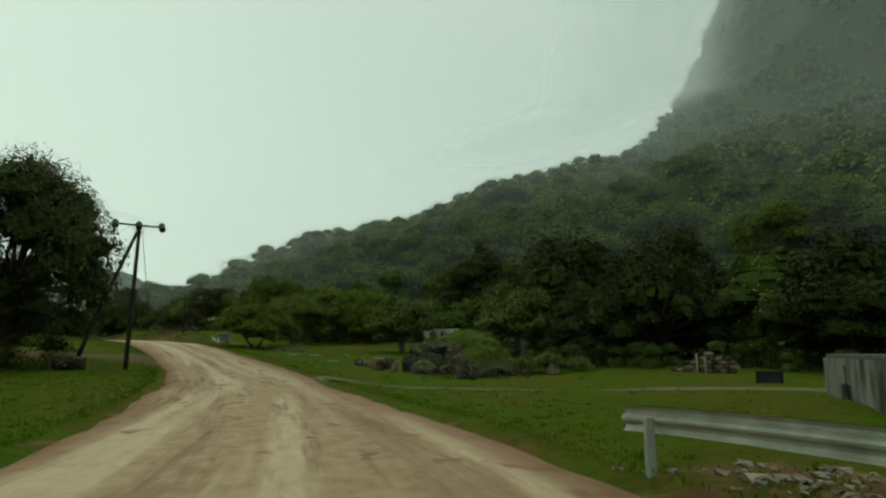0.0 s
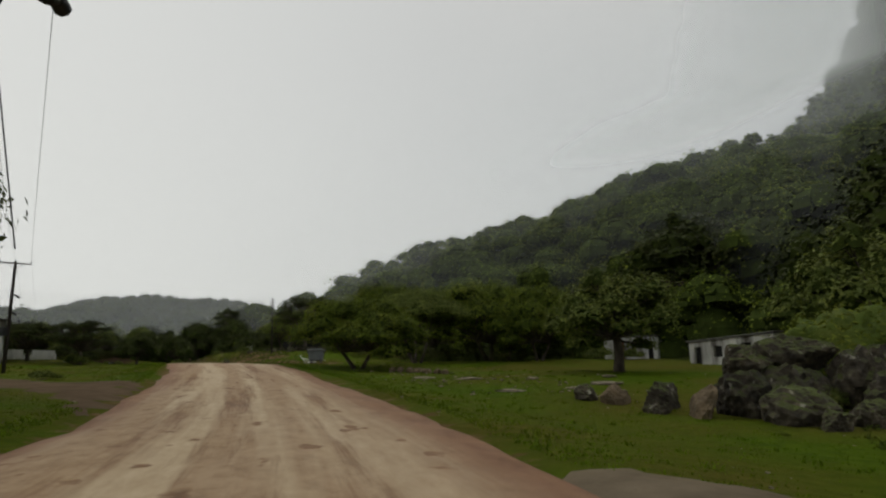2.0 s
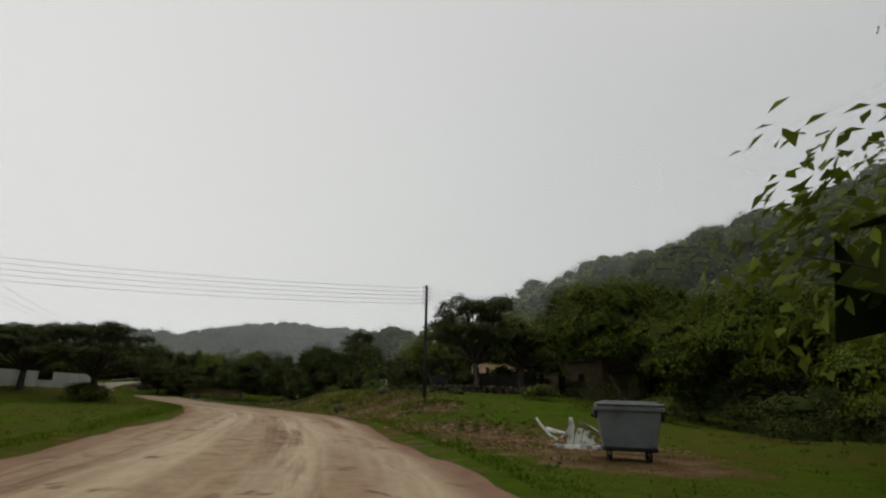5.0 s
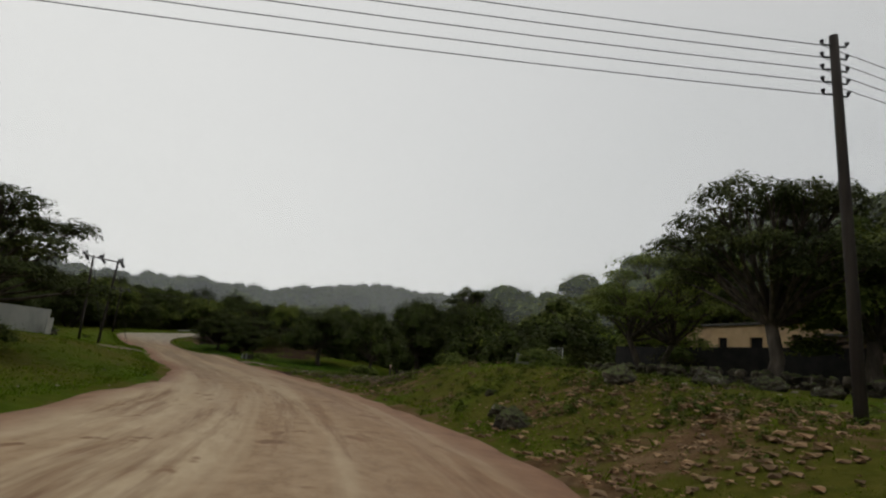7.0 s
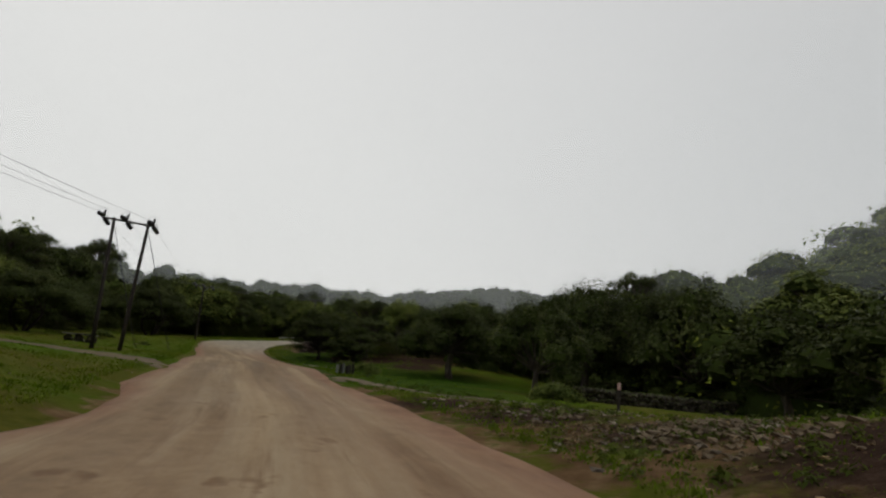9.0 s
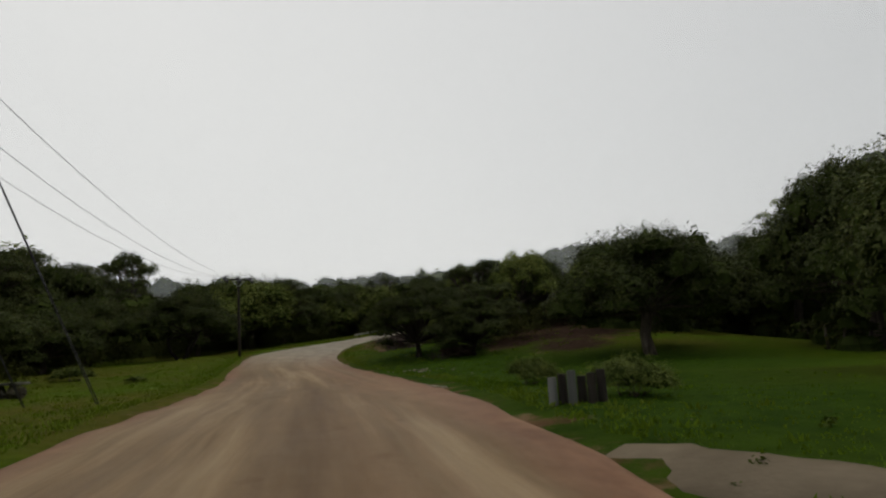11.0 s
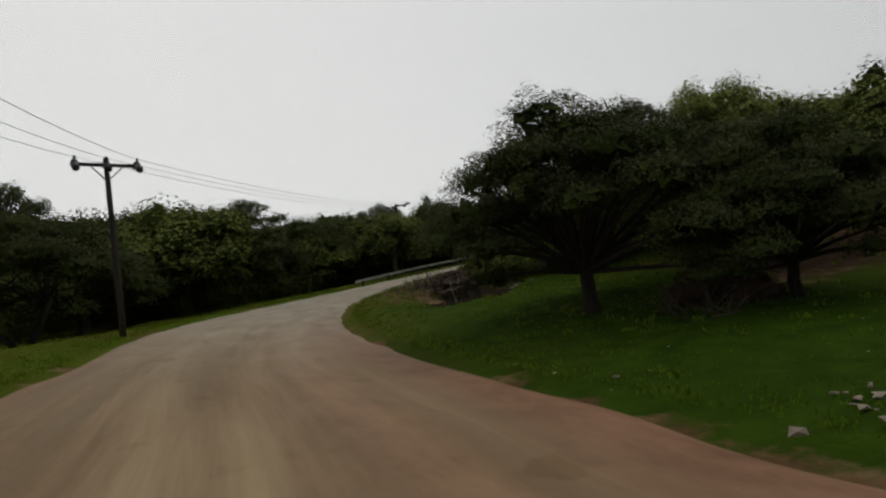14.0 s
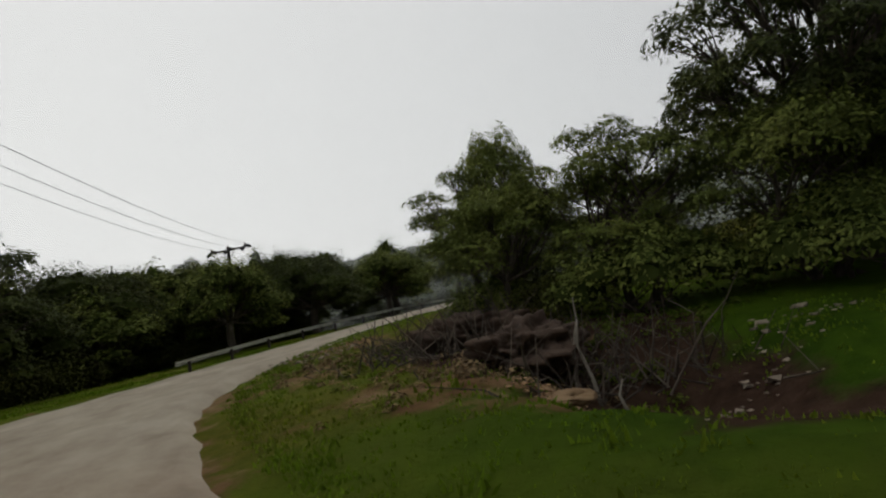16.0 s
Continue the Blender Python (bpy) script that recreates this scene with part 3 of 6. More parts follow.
        k = min(k, 1.2) * (1 + 0.06 * noise.noise(d * 3 + s) - 0.2 * abs(noise.noise(d * 5 + s)) - 0.1 * abs(noise.noise(d * 11 + s)) + 0.05 * noise.noise(d * 17 + s))
        q.co = Vector((d.x * size[0], d.y * size[1], d.z * size[2])) * k
    me = bpy.data.meshes.new(name)
    bm.to_mesh(me)
    bm.free()
    me.materials.append(mat)
    return me


def lump(name, size, mat, seed, rough=0.28, sub=3, flat=0.0):
    """A rounded, uneven stone."""
    bm = bmesh.new()
    bmesh.ops.create_icosphere(bm, subdivisions=sub, radius=1)
    s = Vector((seed * 3.7, seed * 1.3, seed * 2.1))
    for q in bm.verts:
        d = q.co.normalized()
        k = 1 + rough * noise.noise(d * 1.3 + s) - rough * 0.9 * abs(noise.noise(d * 2.2 + s)) + rough * 0.5 * abs(noise.noise(d * 4.6 + s)) + rough * 0.25 * noise.noise(d * 9 + s)
        q.co = Vector((d.x * size[0], d.y * size[1], d.z * size[2])) * k
        if q.co.z < -flat * size[2] and flat:
            q.co.z = -flat * size[2]
    me = bpy.data.meshes.new(name)
    bm.to_mesh(me)
    bm.free()
    me.materials.append(mat)
    if sub > 3:
        me.polygons.foreach_set("use_smooth", [True] * len(me.polygons))
    return me


# ---- ground: one sheet to the horizon ----
def axis_lines(a, b, step, far):
    mid = np.arange(a, b + step / 2, step)
    grow, k = [], step
    while sum(grow) < far:
        k *= 1.12
        grow.append(min(k, 120))
    c = np.cumsum(grow)
    return np.r_[(a - c)[::-1], mid, b + c]


GX, GY = axis_lines(-165, 32, 1.0, 2200), axis_lines(-30, 232, 1.0, 2200)
XX, YY = np.meshgrid(GX, GY)
XY = np.c_[XX.ravel(), YY.ravel()]
G_ALONG = along(XY)
G_OFF = np.abs(G_ALONG[:, 1]) - G_ALONG[:, 4]
rng = np.random.default_rng(3)


def wave(x, y, s):
    """Soft unevenness from a few crossing sines."""
    return (np.sin(x / s + 1.3 * np.sin(y / s * 0.7)) + np.sin(y / s * 1.31 + 0.9 * np.sin(x / s * 0.6 + 2)) + np.sin((x + y) / s * 2.3) * 0.5) / 2.5


def relief(x, y, off):
    """Small unevenness of the ground away from the road."""
    return (0.07 * wave(x, y, 1.7) * smooth(0.5, 4, off) + 0.25 * wave(x, y, 9) * smooth(4, 25, off)
            + 0.04 * smooth(0.3, 1.5, off) - 0.14 * (1 - smooth(0.3, 1.3, off)) - 0.12 * (1 - smooth(-1.2, 0.2, off)))


def gz(x, y):
    a = along((x, y))[0]
    return float(ground(x, y)[0] + relief(np.float64(x), np.float64(y), abs(a[1]) - a[4]))


G_Z = ground(XY[:, 0], XY[:, 1])
G_Z += relief(XY[:, 0], XY[:, 1], G_OFF)
far = np.hypot(XY[:, 0] + 60, XY[:, 1] - 90)
G_Z = np.where(far > 420, np.minimum(G_Z, 300), G_Z)
nx, ny = len(GX), len(GY)
ii = (np.arange(ny - 1)[:, None] * nx + np.arange(nx - 1)[None]).ravel()
g_me = mesh_of("ground", np.c_[XY, G_Z], np.c_[ii, ii + 1, ii + nx + 1, ii + nx].tolist(), GROUND_MAT, True)
# zones of bare earth: centre, reach, amount
BARE = [(-36.5, 91.6, 3.0, 0.95), (-34.2, 88.8, 3.0, 1.0), (-41, 97.5, 3.2, 0.75), (-46, 102.5, 3.0, 0.7), (-50, 107, 2.6, 0.55), (-31.6, 85.6, 3.0, 1.05), (-29.3, 82.8, 2.8, 1.0), (-69, 120, 3, 0.6), (-65, 117.5, 3, 0.6),
        (-120.9, 151.5, 0.8, 0.9), (-122.5, 155.5, 3, 0.9), (-125.5, 159, 3, 0.8), (-113, 163, 5, 0.5), (-72, 125, 2, 0.4), (4.2, 7.2, 1.8, 0.8), (-47, 122, 9, 0.5), (-30, 119, 10, 0.5), (-118, 132.2, 3.0, 0.3), (-55.5, 109.5, 3.0, 0.55), (-60, 113.5, 3.0, 0.6), (-104, 152, 6, 0.36), (-106, 158, 6, 0.42), (-101, 146, 4, 0.3), (-127, 155.5, 2.6, 0.75), (-130.5, 160.5, 2.6, 0.75), (-122.5, 152.2, 2.2, 0.7), (-109, 150, 2, 0.4),
        (-75.2, 122.0, 2.0, 0.85), (-73.3, 122.6, 2.2, 0.9), (-71.4, 121.8, 2.2, 0.85), (-66, 120.6, 2.4, 0.8), (-63.4, 118.4, 2.2, 0.8), (-62, 116.6, 2.0, 0.75), (-78.2, 124.2, 1.5, 0.8),
        (-108, 153.5, 4, 0.5), (-110.5, 158, 5, 0.6), (-107.5, 163, 6, 0.6), (-112, 166, 5, 0.6), (-103.5, 157.5, 5, 0.55)]
bare = 0.55 * (1 - smooth(0.0, 0.9, G_OFF)) + 0.12 * (1 - smooth(0.6, 4, G_OFF))
for bx, by, br, ba in BARE:
    bare = np.maximum(bare, ba * np.exp(-((XY[:, 0] - bx) ** 2 + (XY[:, 1] - by) ** 2) / br ** 2))
run_v, side_v = beside(XY, VALLEY)
hill_u = -side_v - np.interp(run_v, FOOT_RUN, FOOT_OFF)
soil = np.zeros(len(XY))
for bx, by, br in ((-119.7, 152.2, 1.6), (-120.9, 153.8, 1.8), (-122.6, 154.8, 1.9), (-124.4, 156.4, 1.7), (-121.6, 156.0, 1.8), (-118.8, 150.9, 1.2)):
    soil = np.maximum(soil, np.exp(-(((XY[:, 0] - bx) ** 2 + (XY[:, 1] - by) ** 2) / br ** 2) ** 2))
for bx, by, br in ((-65.3, 120.6, 3.2), (-69.5, 122, 3.0), (-61.5, 117.4, 2.8), (-73.5, 122.6, 2.6), (-108.6, 154, 4.0), (-111, 160, 5.5), (-105.5, 157, 5), (-107, 165, 6.5), (-103, 152.5, 3.5)):
    soil = np.maximum(soil, 0.7 * np.exp(-((XY[:, 0] - bx) ** 2 + (XY[:, 1] - by) ** 2) / br ** 2))
litter = np.maximum(smooth(-6, 4, hill_u), smooth(32, 48, G_OFF) * (G_ALONG[:, 1] > 0))
# the lush meadow inside the bend, its dimmer light put into a darker green
lush_dim = np.zeros(len(XY))
for bx, by, br in ((-84, 131, 7), (-91, 136, 8), (-98, 140, 9), (-105, 144.5, 8), (-112, 149, 7), (-118, 152, 5), (-95, 146, 9)):
    lush_dim = np.maximum(lush_dim, np.exp(-(((XY[:, 0] - bx) ** 2 + (XY[:, 1] - by) ** 2) / br ** 2) ** 2))
lush_dim = lush_dim * (G_ALONG[:, 1] < 0)
for name, val in (("bare", bare), ("litter", litter), ("soil", soil), ("lush_dim", lush_dim)):
    at = g_me.attributes.new(name, "FLOAT", "POINT")
    at.data.foreach_set("value", val.astype(np.float32))
tagged(new("ground", g_me), "short green grass and red earth of the valley floor and hill", "ground", kind="structure")

# ---- road ----
R_D = np.array([-1.25, -1.08, -0.98, -0.85, -0.7, -0.55, -0.4, -0.25, -0.1, 0.05, 0.2, 0.35, 0.5, 0.65, 0.8, 0.92, 1.02, 1.12, 1.25])
rl = dense_line(ROAD, 40)
tan = np.gradient(rl[:, :2], axis=0)
tan /= np.hypot(*tan.T)[:, None]
nor = np.c_[-tan[:, 1], tan[:, 0]]
r_run = np.r_[0, np.cumsum(np.hypot(*np.diff(rl[:, :2], axis=0).T))]
rv, ruv, redge, rpaved, rbrown = [], [], [], [], []
for i, st in enumerate(rl):
    wob = 0.28 * math.sin(r_run[i] / 5.3) + 0.2 * math.sin(r_run[i] / 2.1 + 1) + 0.1 * math.sin(r_run[i] / 0.8)
    wob2 = 0.28 * math.sin(r_run[i] / 6.1 + 2) + 0.2 * math.sin(r_run[i] / 2.4 + 4) + 0.1 * math.sin(r_run[i] / 0.7 + 1)
    calm = 1 - 0.75 * float(smooth(225, 245, r_run[i]))
    sides = [float(half_width(r_run[i], q, st[4])) for q in (-1, 1)]
    for d in R_D:
        off = d * sides[d > 0] + (wob if d > 0 else wob2) * 0.6 * abs(d) * calm
        e = max(0, abs(d) - 1.0)
        z = st[2] + st[3] * d * st[4] + 0.07 * (1 - d * d) - 1.6 * e
        z += -0.025 * math.exp(-((abs(off - 0.1) - 0.9) / 0.3) ** 2) + 0.012 * math.sin(r_run[i] * 1.9 + 2 * math.sin(off * 1.3)) + 0.02 * math.sin(off * 2.2 + r_run[i] * 0.21)
        rv.append((st[0] + nor[i][0] * off, st[1] + nor[i][1] * off, z))
        ruv.append((off, r_run[i]))
        redge.append(min(1, max(0, (abs(d) - (0.8 if d > 0 else 0.7)) / 0.2)))
        rpaved.append(float(smooth(236, 262, r_run[i])))
        rbrown.append(0.88 * float(smooth(150, 215, r_run[i]) * (1 - smooth(240, 262, r_run[i]))))
k = len(R_D)
ii = (np.arange(len(rl) - 1)[:, None] * k + np.arange(k - 1)[None]).ravel()
r_me = mesh_of("road", rv, np.c_[ii, ii + k, ii + k + 1, ii + 1].tolist(), ROAD_MAT, True)
uvl = r_me.uv_layers.new(name="across_along")
loop_v = np.zeros(len(r_me.loops), np.int32)
r_me.loops.foreach_get("vertex_index", loop_v)
uvl.data.foreach_set("uv", np.array(ruv, np.float32)[loop_v].ravel())
for name, val in (("edge", redge), ("paved", rpaved), ("brown", rbrown)):
    at = r_me.attributes.new(name, "FLOAT", "POINT")
    at.data.foreach_set("value", np.array(val, np.float32))
tagged(new("road", r_me), "wide unpaved road of packed tan dirt with wheel tracks", "road", kind="structure")


TRACKS = []


def side_track(name, stations, width, label, mat):
    TRACKS.append((np.array(stations, float), width))
    ln = dense_line([(*s, 0) for s in stations], 14)[:, :2]
    t = np.gradient(ln, axis=0)
    t /= np.hypot(*t.T)[:, None]
    nn = np.c_[-t[:, 1], t[:, 0]]
    vs = []
    ds = np.array([-0.62, -0.5, -0.25, 0, 0.25, 0.5, 0.62])
    for i, q in enumerate(ln):
        w = width * (1 + 0.12 * math.sin(i * 0.9) + 0.08 * math.sin(i * 2.3 + 1))
        for d in ds:
            p = q + nn[i] * d * w
            vs.append((p[0], p[1], gz(*p) + 0.035 - (0.12 if abs(d) > 0.55 else 0) - 0.3 * (1 - float(smooth(-0.6, 0.5, abs(along(p)[0][1]) - along(p)[0][4])))))
    kk = len(ds)
    jj = (np.arange(len(ln) - 1)[:, None] * kk + np.arange(kk - 1)[None]).ravel()
    tagged(new(name, mesh_of(name, vs, np.c_[jj, jj + kk, jj + kk + 1, jj + 1].tolist(), mat, True)), label, "track", kind="structure")


side_track("side_track", [(-8.4, 37.4), (-5, 36.2), (-1.5, 35), (2.5, 33.3), (8, 31.6), (14, 30), (22, 28)], 2.2, "narrow grey track across the grass to a small building", TRACK)
side_track("side_track", [(-18.6, 46), (-24, 50.4), (-31, 54), (-42, 58.5), (-56, 64)], 4.4, "worn brown dirt side road leaving the main road", DIRT)
side_track("side_track", [(-84, 126.6), (-80.4, 126.3), (-77.7, 126.4), (-75.4, 126.4), (-72.9, 126.2), (-70, 126.6), (-65, 127.4), (-60, 128.6)], 1.1, "cracked grey strip of old paving beside the road", TRACK)
side_track("side_track", [(-83.6, 119.6), (-86.6, 119.2), (-89.4, 118.7), (-93, 117.6), (-100, 115.4), (-110, 113)], 1.5, "pale dirt side track leading off through the grass", TRACK)

# ---- trees ----
def leaves(rg, centres, size, up=0.5, long=1.7, out=None, face=0.8):
    """Leaf sprays: a bent diamond of four corners at each centre, facing outwards where the crown's outward direction is given."""
    n = len(centres)
    nrm = rg.normal(size=(n, 3))
    nrm[:, 2] = np.abs(nrm[:, 2]) + up
    if out is not None:
        nrm = nrm * 0.6 + out * face
    nrm /= np.linalg.norm(nrm, axis=1)[:, None]
    a = rg.normal(size=(n, 3))
    a -= (a * nrm).sum(1)[:, None] * nrm
    a /= np.linalg.norm(a, axis=1)[:, None]
    b = np.cross(nrm, a)
    s = (size * rg.uniform(0.6, 1.35, n))[:, None]
    c = np.asarray(centres)
    bend = nrm * s * 0.18
    return np.stack([c - a * s * long / 2, c + b * s * 0.42 + bend, c + a * s * long / 2, c - b * s * 0.42 + bend], 1)


DOME = []
for ring_ in range(3):
    for seg in range(6):
        DOME.append([(math.cos(e) * math.cos(t), math.cos(e) * math.sin(t), math.sin(e)) for e, t in ((ring_ * 0.52 - 0.15, seg * 1.047), (ring_ * 0.52 - 0.15, (seg + 1) * 1.047), (ring_ * 0.52 + 0.37, (seg + 1) * 1.047), (ring_ * 0.52 + 0.37, seg * 1.047))])
DOME = np.array(DOME)


def crown_points(rg, clusters, per):
    """Points in the skin of flattened clusters (x, y, z, radius, height) and their outward directions."""
    pts, out = [], []
    for x, y, z, r, h in clusters:
        n = max(4, int(per * r * r))
        d = rg.normal(size=(n, 3))
        d /= np.linalg.norm(d, axis=1)[:, None]
        d[:, 2] = np.where(d[:, 2] < -0.25, -d[:, 2] * 0.6, d[:, 2])
        k = rg.uniform(0.45, 1.0, n) ** 0.55
        lumpy = 1 + 0.22 * np.sin(d[:, 0] * 5 + x) * np.sin(d[:, 1] * 5 + y) + 0.12 * np.sin(9 * d[:, 2] + 7 * d[:, 0])
        pts.append(np.c_[x + d[:, 0] * r * k * lumpy, y + d[:, 1] * r * k * lumpy, z + d[:, 2] * h * k * lumpy - 0.25 * h * (k * np.hypot(d[:, 0], d[:, 1])) ** 3])
        out.append(d)
    return np.vstack(pts), np.vstack(out)


def make_tree(name, seed, height, spread, style, leaf_mat, label, leaf=0.16, count=9000, bark=None, trunks=1, long=1.7):
    """A tapered, forked trunk with limbs to each cluster of the crown. Built at its own size at the origin."""
    rg = np.random.default_rng(seed)
    root = thing(name, 0, 0, 0, 0, label, "tree")
    wood = Shape()
    clusters = []
    r0 = 0.035 * height
    n_cl = {"umbrella": 17, "dome": 20, "sparse": 15, "broad": 20, "low": 36, "shrub": 9, "airy": 40, "canopy": 26}[style]
    for j in range(n_cl):
        t = 2.399 * j + rg.uniform(-0.4, 0.4)
        q = math.sqrt((j + 0.5) / n_cl)
        r = q * spread * 0.5 * rg.uniform(0.72, 1.0)
        if style == "umbrella":
            z, cr, ch = height * (0.83 - 0.3 * q * q + rg.uniform(-0.12, 0.05)), spread * 0.18, height * 0.14
        elif style == "dome":
            z, cr, ch = height * (0.8 - 0.46 * q * q + rg.uniform(-0.05, 0.05)), spread * 0.17, height * 0.17
        elif style == "sparse":
            z, cr, ch = height * (0.5 + 0.42 * rg.uniform(0, 1) - 0.1 * q), spread * 0.12, height * 0.09
        elif style == "broad":
            z, cr, ch = height * (0.82 - 0.42 * q ** 1.6 + rg.uniform(-0.1, 0.06)), spread * 0.18, height * 0.15
        elif style == "canopy":
            z, cr, ch = height * (0.85 - 0.36 * q ** 2.2 + rg.uniform(-0.13, 0.05)), spread * 0.15, height * 0.12
        elif style == "low":
            z, cr, ch = height * (0.87 - 0.53 * q ** 2.2 + rg.uniform(-0.1, 0.04)), spread * 0.13, height * 0.1
        elif style == "airy":
            z, cr, ch = height * (0.94 - 0.3 * q * q - 0.42 * rg.uniform(0, 1) ** 1.5), spread * 0.115, height * 0.055
        else:
            z, cr, ch = height * (0.62 - 0.35 * q + rg.uniform(-0.1, 0.1)), spread * 0.22, height * 0.26
        clusters.append((r * math.cos(t), r * math.sin(t), z, cr * rg.uniform(0.75, 1.25), ch * rg.uniform(0.95, 1.5)))
        if style in ("dome", "broad", "low") and j % 2 == 0:
            clusters.append((r * 0.95 * math.cos(t + 0.25), r * 0.95 * math.sin(t + 0.25), z - height * 0.17, cr * 0.85, ch * 0.8))
    fork = height * {"umbrella": 0.3, "dome": 0.22, "sparse": 0.3, "broad": 0.3, "low": 0.2, "shrub": 0.08, "airy": 0.27, "canopy": 0.3}[style]
    feet = []
    for j in range(trunks):
        a = 2 * math.pi * j / trunks + rg.uniform(0, 1)
        sp = 0.0 if trunks == 1 else 0.06 * height
        foot = Vector((sp * math.cos(a), sp * math.sin(a), -0.35))
        top = Vector((foot.x * 3 + rg.uniform(-0.2, 0.2), foot.y * 3 + rg.uniform(-0.2, 0.2), fork))
        rr = r0 / math.sqrt(trunks)
        mid = (foot + top) / 2 + Vector((rg.uniform(-0.12, 0.12), rg.uniform(-0.12, 0.12), 0)) * height * 0.25
        wood.tube([foot, foot + Vector((0, 0, 0.45)), mid, top], [rr * 1.7, rr * 1.15, rr * 0.95, rr * 0.85], 9)
        feet.append((top, rr * 0.85))
    for j, (x, y, z, cr, ch) in enumerate(clusters):
        p, rr = feet[j % len(feet)]
        e = Vector((x, y, z - ch * 0.1))
        m1 = p.lerp(e, 0.4) + Vector((rg.uniform(-1, 1), rg.uniform(-1, 1), rg.uniform(-0.3, 0.8))) * height * 0.03
        m2 = p.lerp(e, 0.75) + Vector((rg.uniform(-1, 1), rg.uniform(-1, 1), rg.uniform(0, 1))) * height * 0.025
        wood.tube([p - Vector((0, 0, 0.1)), m1, m2, e], [rr * 0.5, rr * 0.36, rr * 0.22, rr * 0.08], 5, False)
        for _ in range(5 if style in ("sparse", "airy") else 3):
            d = Vector(rg.normal(size=3)).normalized()
            f = e + Vector((d.x * cr, d.y * cr, abs(d.z) * ch)) * 0.85
            wood.tube([m2, m2.lerp(f, 0.5) + Vector((0, 0, 0.05 * height * rg.uniform(0, 1) * 0.3)), f], [rr * 0.16, rr * 0.1, rr * 0.03], 4, False)
    child("trunk", wood.mesh("trunk", bark or BARK, True), root)
    pts, out = crown_points(rg, clusters, count / sum(c[3] ** 2 for c in clusters))
    out = out + 0.35 * (pts - np.array((0, 0, height * 0.5))) / (0.5 * spread)
    quads = [leaves(rg, pts, leaf, 0.3, long, out)]
    child("crown", quads_of("crown", np.vstack(quads), leaf_mat), root)
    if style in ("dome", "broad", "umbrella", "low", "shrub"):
        # a core inside the crown, its dark colour standing for shade among the leaves
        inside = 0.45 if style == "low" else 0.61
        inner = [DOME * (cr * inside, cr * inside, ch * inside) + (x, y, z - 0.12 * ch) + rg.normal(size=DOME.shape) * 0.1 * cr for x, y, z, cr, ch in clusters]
        child("inner_foliage", quads_of("inner_foliage", np.vstack(inner), INNER_SHADE), root, "inner foliage core with shade put into its dark colour")
    return root


PROTO = {
    "umbrella": (make_tree("tree", 11, 6.0, 8.0, "umbrella", LEAF_MID, "round-crowned green tree with several low stems", 0.085, 32000, trunks=3), 6.0, 8.0),
    "umbrelladark": (make_tree("tree", 14, 6.0, 8.0, "umbrella", LEAF_DARK, "dark round-crowned tree with several low stems", 0.075, 36000, bark=BARK_DARK, trunks=3), 6.0, 8.0),
    "dome": (make_tree("tree", 12, 8.5, 13.0, "dome", LEAF_LIME, "broad yellow-green tree with foliage almost to the ground", 0.13, 30000, trunks=2), 8.5, 13.0),
    "domedark": (make_tree("tree", 13, 9.0, 10.0, "dome", LEAF_DARK, "dense dark green tree with a domed crown", 0.16, 14000), 9.0, 10.0),
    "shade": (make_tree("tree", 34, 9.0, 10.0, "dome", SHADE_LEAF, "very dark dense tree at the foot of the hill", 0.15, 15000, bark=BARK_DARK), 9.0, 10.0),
    "domefar": (make_tree("tree", 33, 9.0, 10.0, "dome", LEAF_DARK, "dense dark green tree with a domed crown", 0.27, 5000), 9.0, 10.0),
    "broad": (make_tree("tree", 15, 12.0, 12.0, "broad", LEAF_DARK, "large dark broad-leaved tree", 0.135, 34000), 12.0, 12.0),
    "mid": (make_tree("tree", 16, 9.0, 8.0, "broad", LEAF_MID, "mid-green tree with an uneven crown", 0.15, 12000), 9.0, 8.0),
    "midfar": (make_tree("tree", 36, 9.0, 8.0, "broad", LEAF_MID, "mid-green tree with an uneven crown", 0.25, 4500), 9.0, 8.0),
    "shrub": (make_tree("shrub", 17, 2.2, 3.0, "shrub", LEAF_MID, "low green shrub beside the grass", 0.052, 6500, trunks=4), 2.2, 3.0),
    "wind": (make_tree("tree", 18, 5.6, 8.2, "low", LEAF_DARK, "dark spreading tree on a short trunk by the bend", 0.046, 72000, bark=BARK_DARK, long=2.0), 5.6, 8.2),
    "feather": (make_tree("tree", 19, 5.0, 5.6, "canopy", LEAF_MID, "fine-leaved green tree on the bank", 0.062, 22000, trunks=2, long=2.2), 5.0, 5.6),
    "acacia": (make_tree("tree", 23, 6.4, 8.6, "umbrella", LEAF_DARK, "dark flat-topped tree with open branches", 0.16, 6500, trunks=2), 6.4, 8.6),
    "airy": (make_tree("tree", 27, 9.0, 10.0, "airy", LEAF_MID, "spreading tree with layered feathery foliage", 0.095, 24000, trunks=2, long=2.3), 9.0, 10.0),
    "airydark": (make_tree("tree", 29, 9.0, 10.0, "airy", LEAF_DARK, "spreading dark tree with layered feathery foliage", 0.095, 26000, trunks=1, long=2.3), 9.0, 10.0),
}
USED = set()


def plant(kind, x, y, h, w, turn, label="", sink=0.0):
    proto, ph, pw = PROTO[kind]
    m = Matrix.Translation((x, y, gz(x, y) - sink)) @ Euler((0, 0, radians(turn))).to_matrix().to_4x4() @ Matrix.Diagonal((w / pw, w / pw, h / ph, 1))
    if kind not in USED:
        USED.add(kind)
        proto.matrix_world = m
        ob = proto
    else:
        ob = copy_thing(proto, Matrix())
        ob.matrix_world = m
    ob["category"] = "shrub" if kind == "shrub" else "tree"
    return tagged(ob, label)


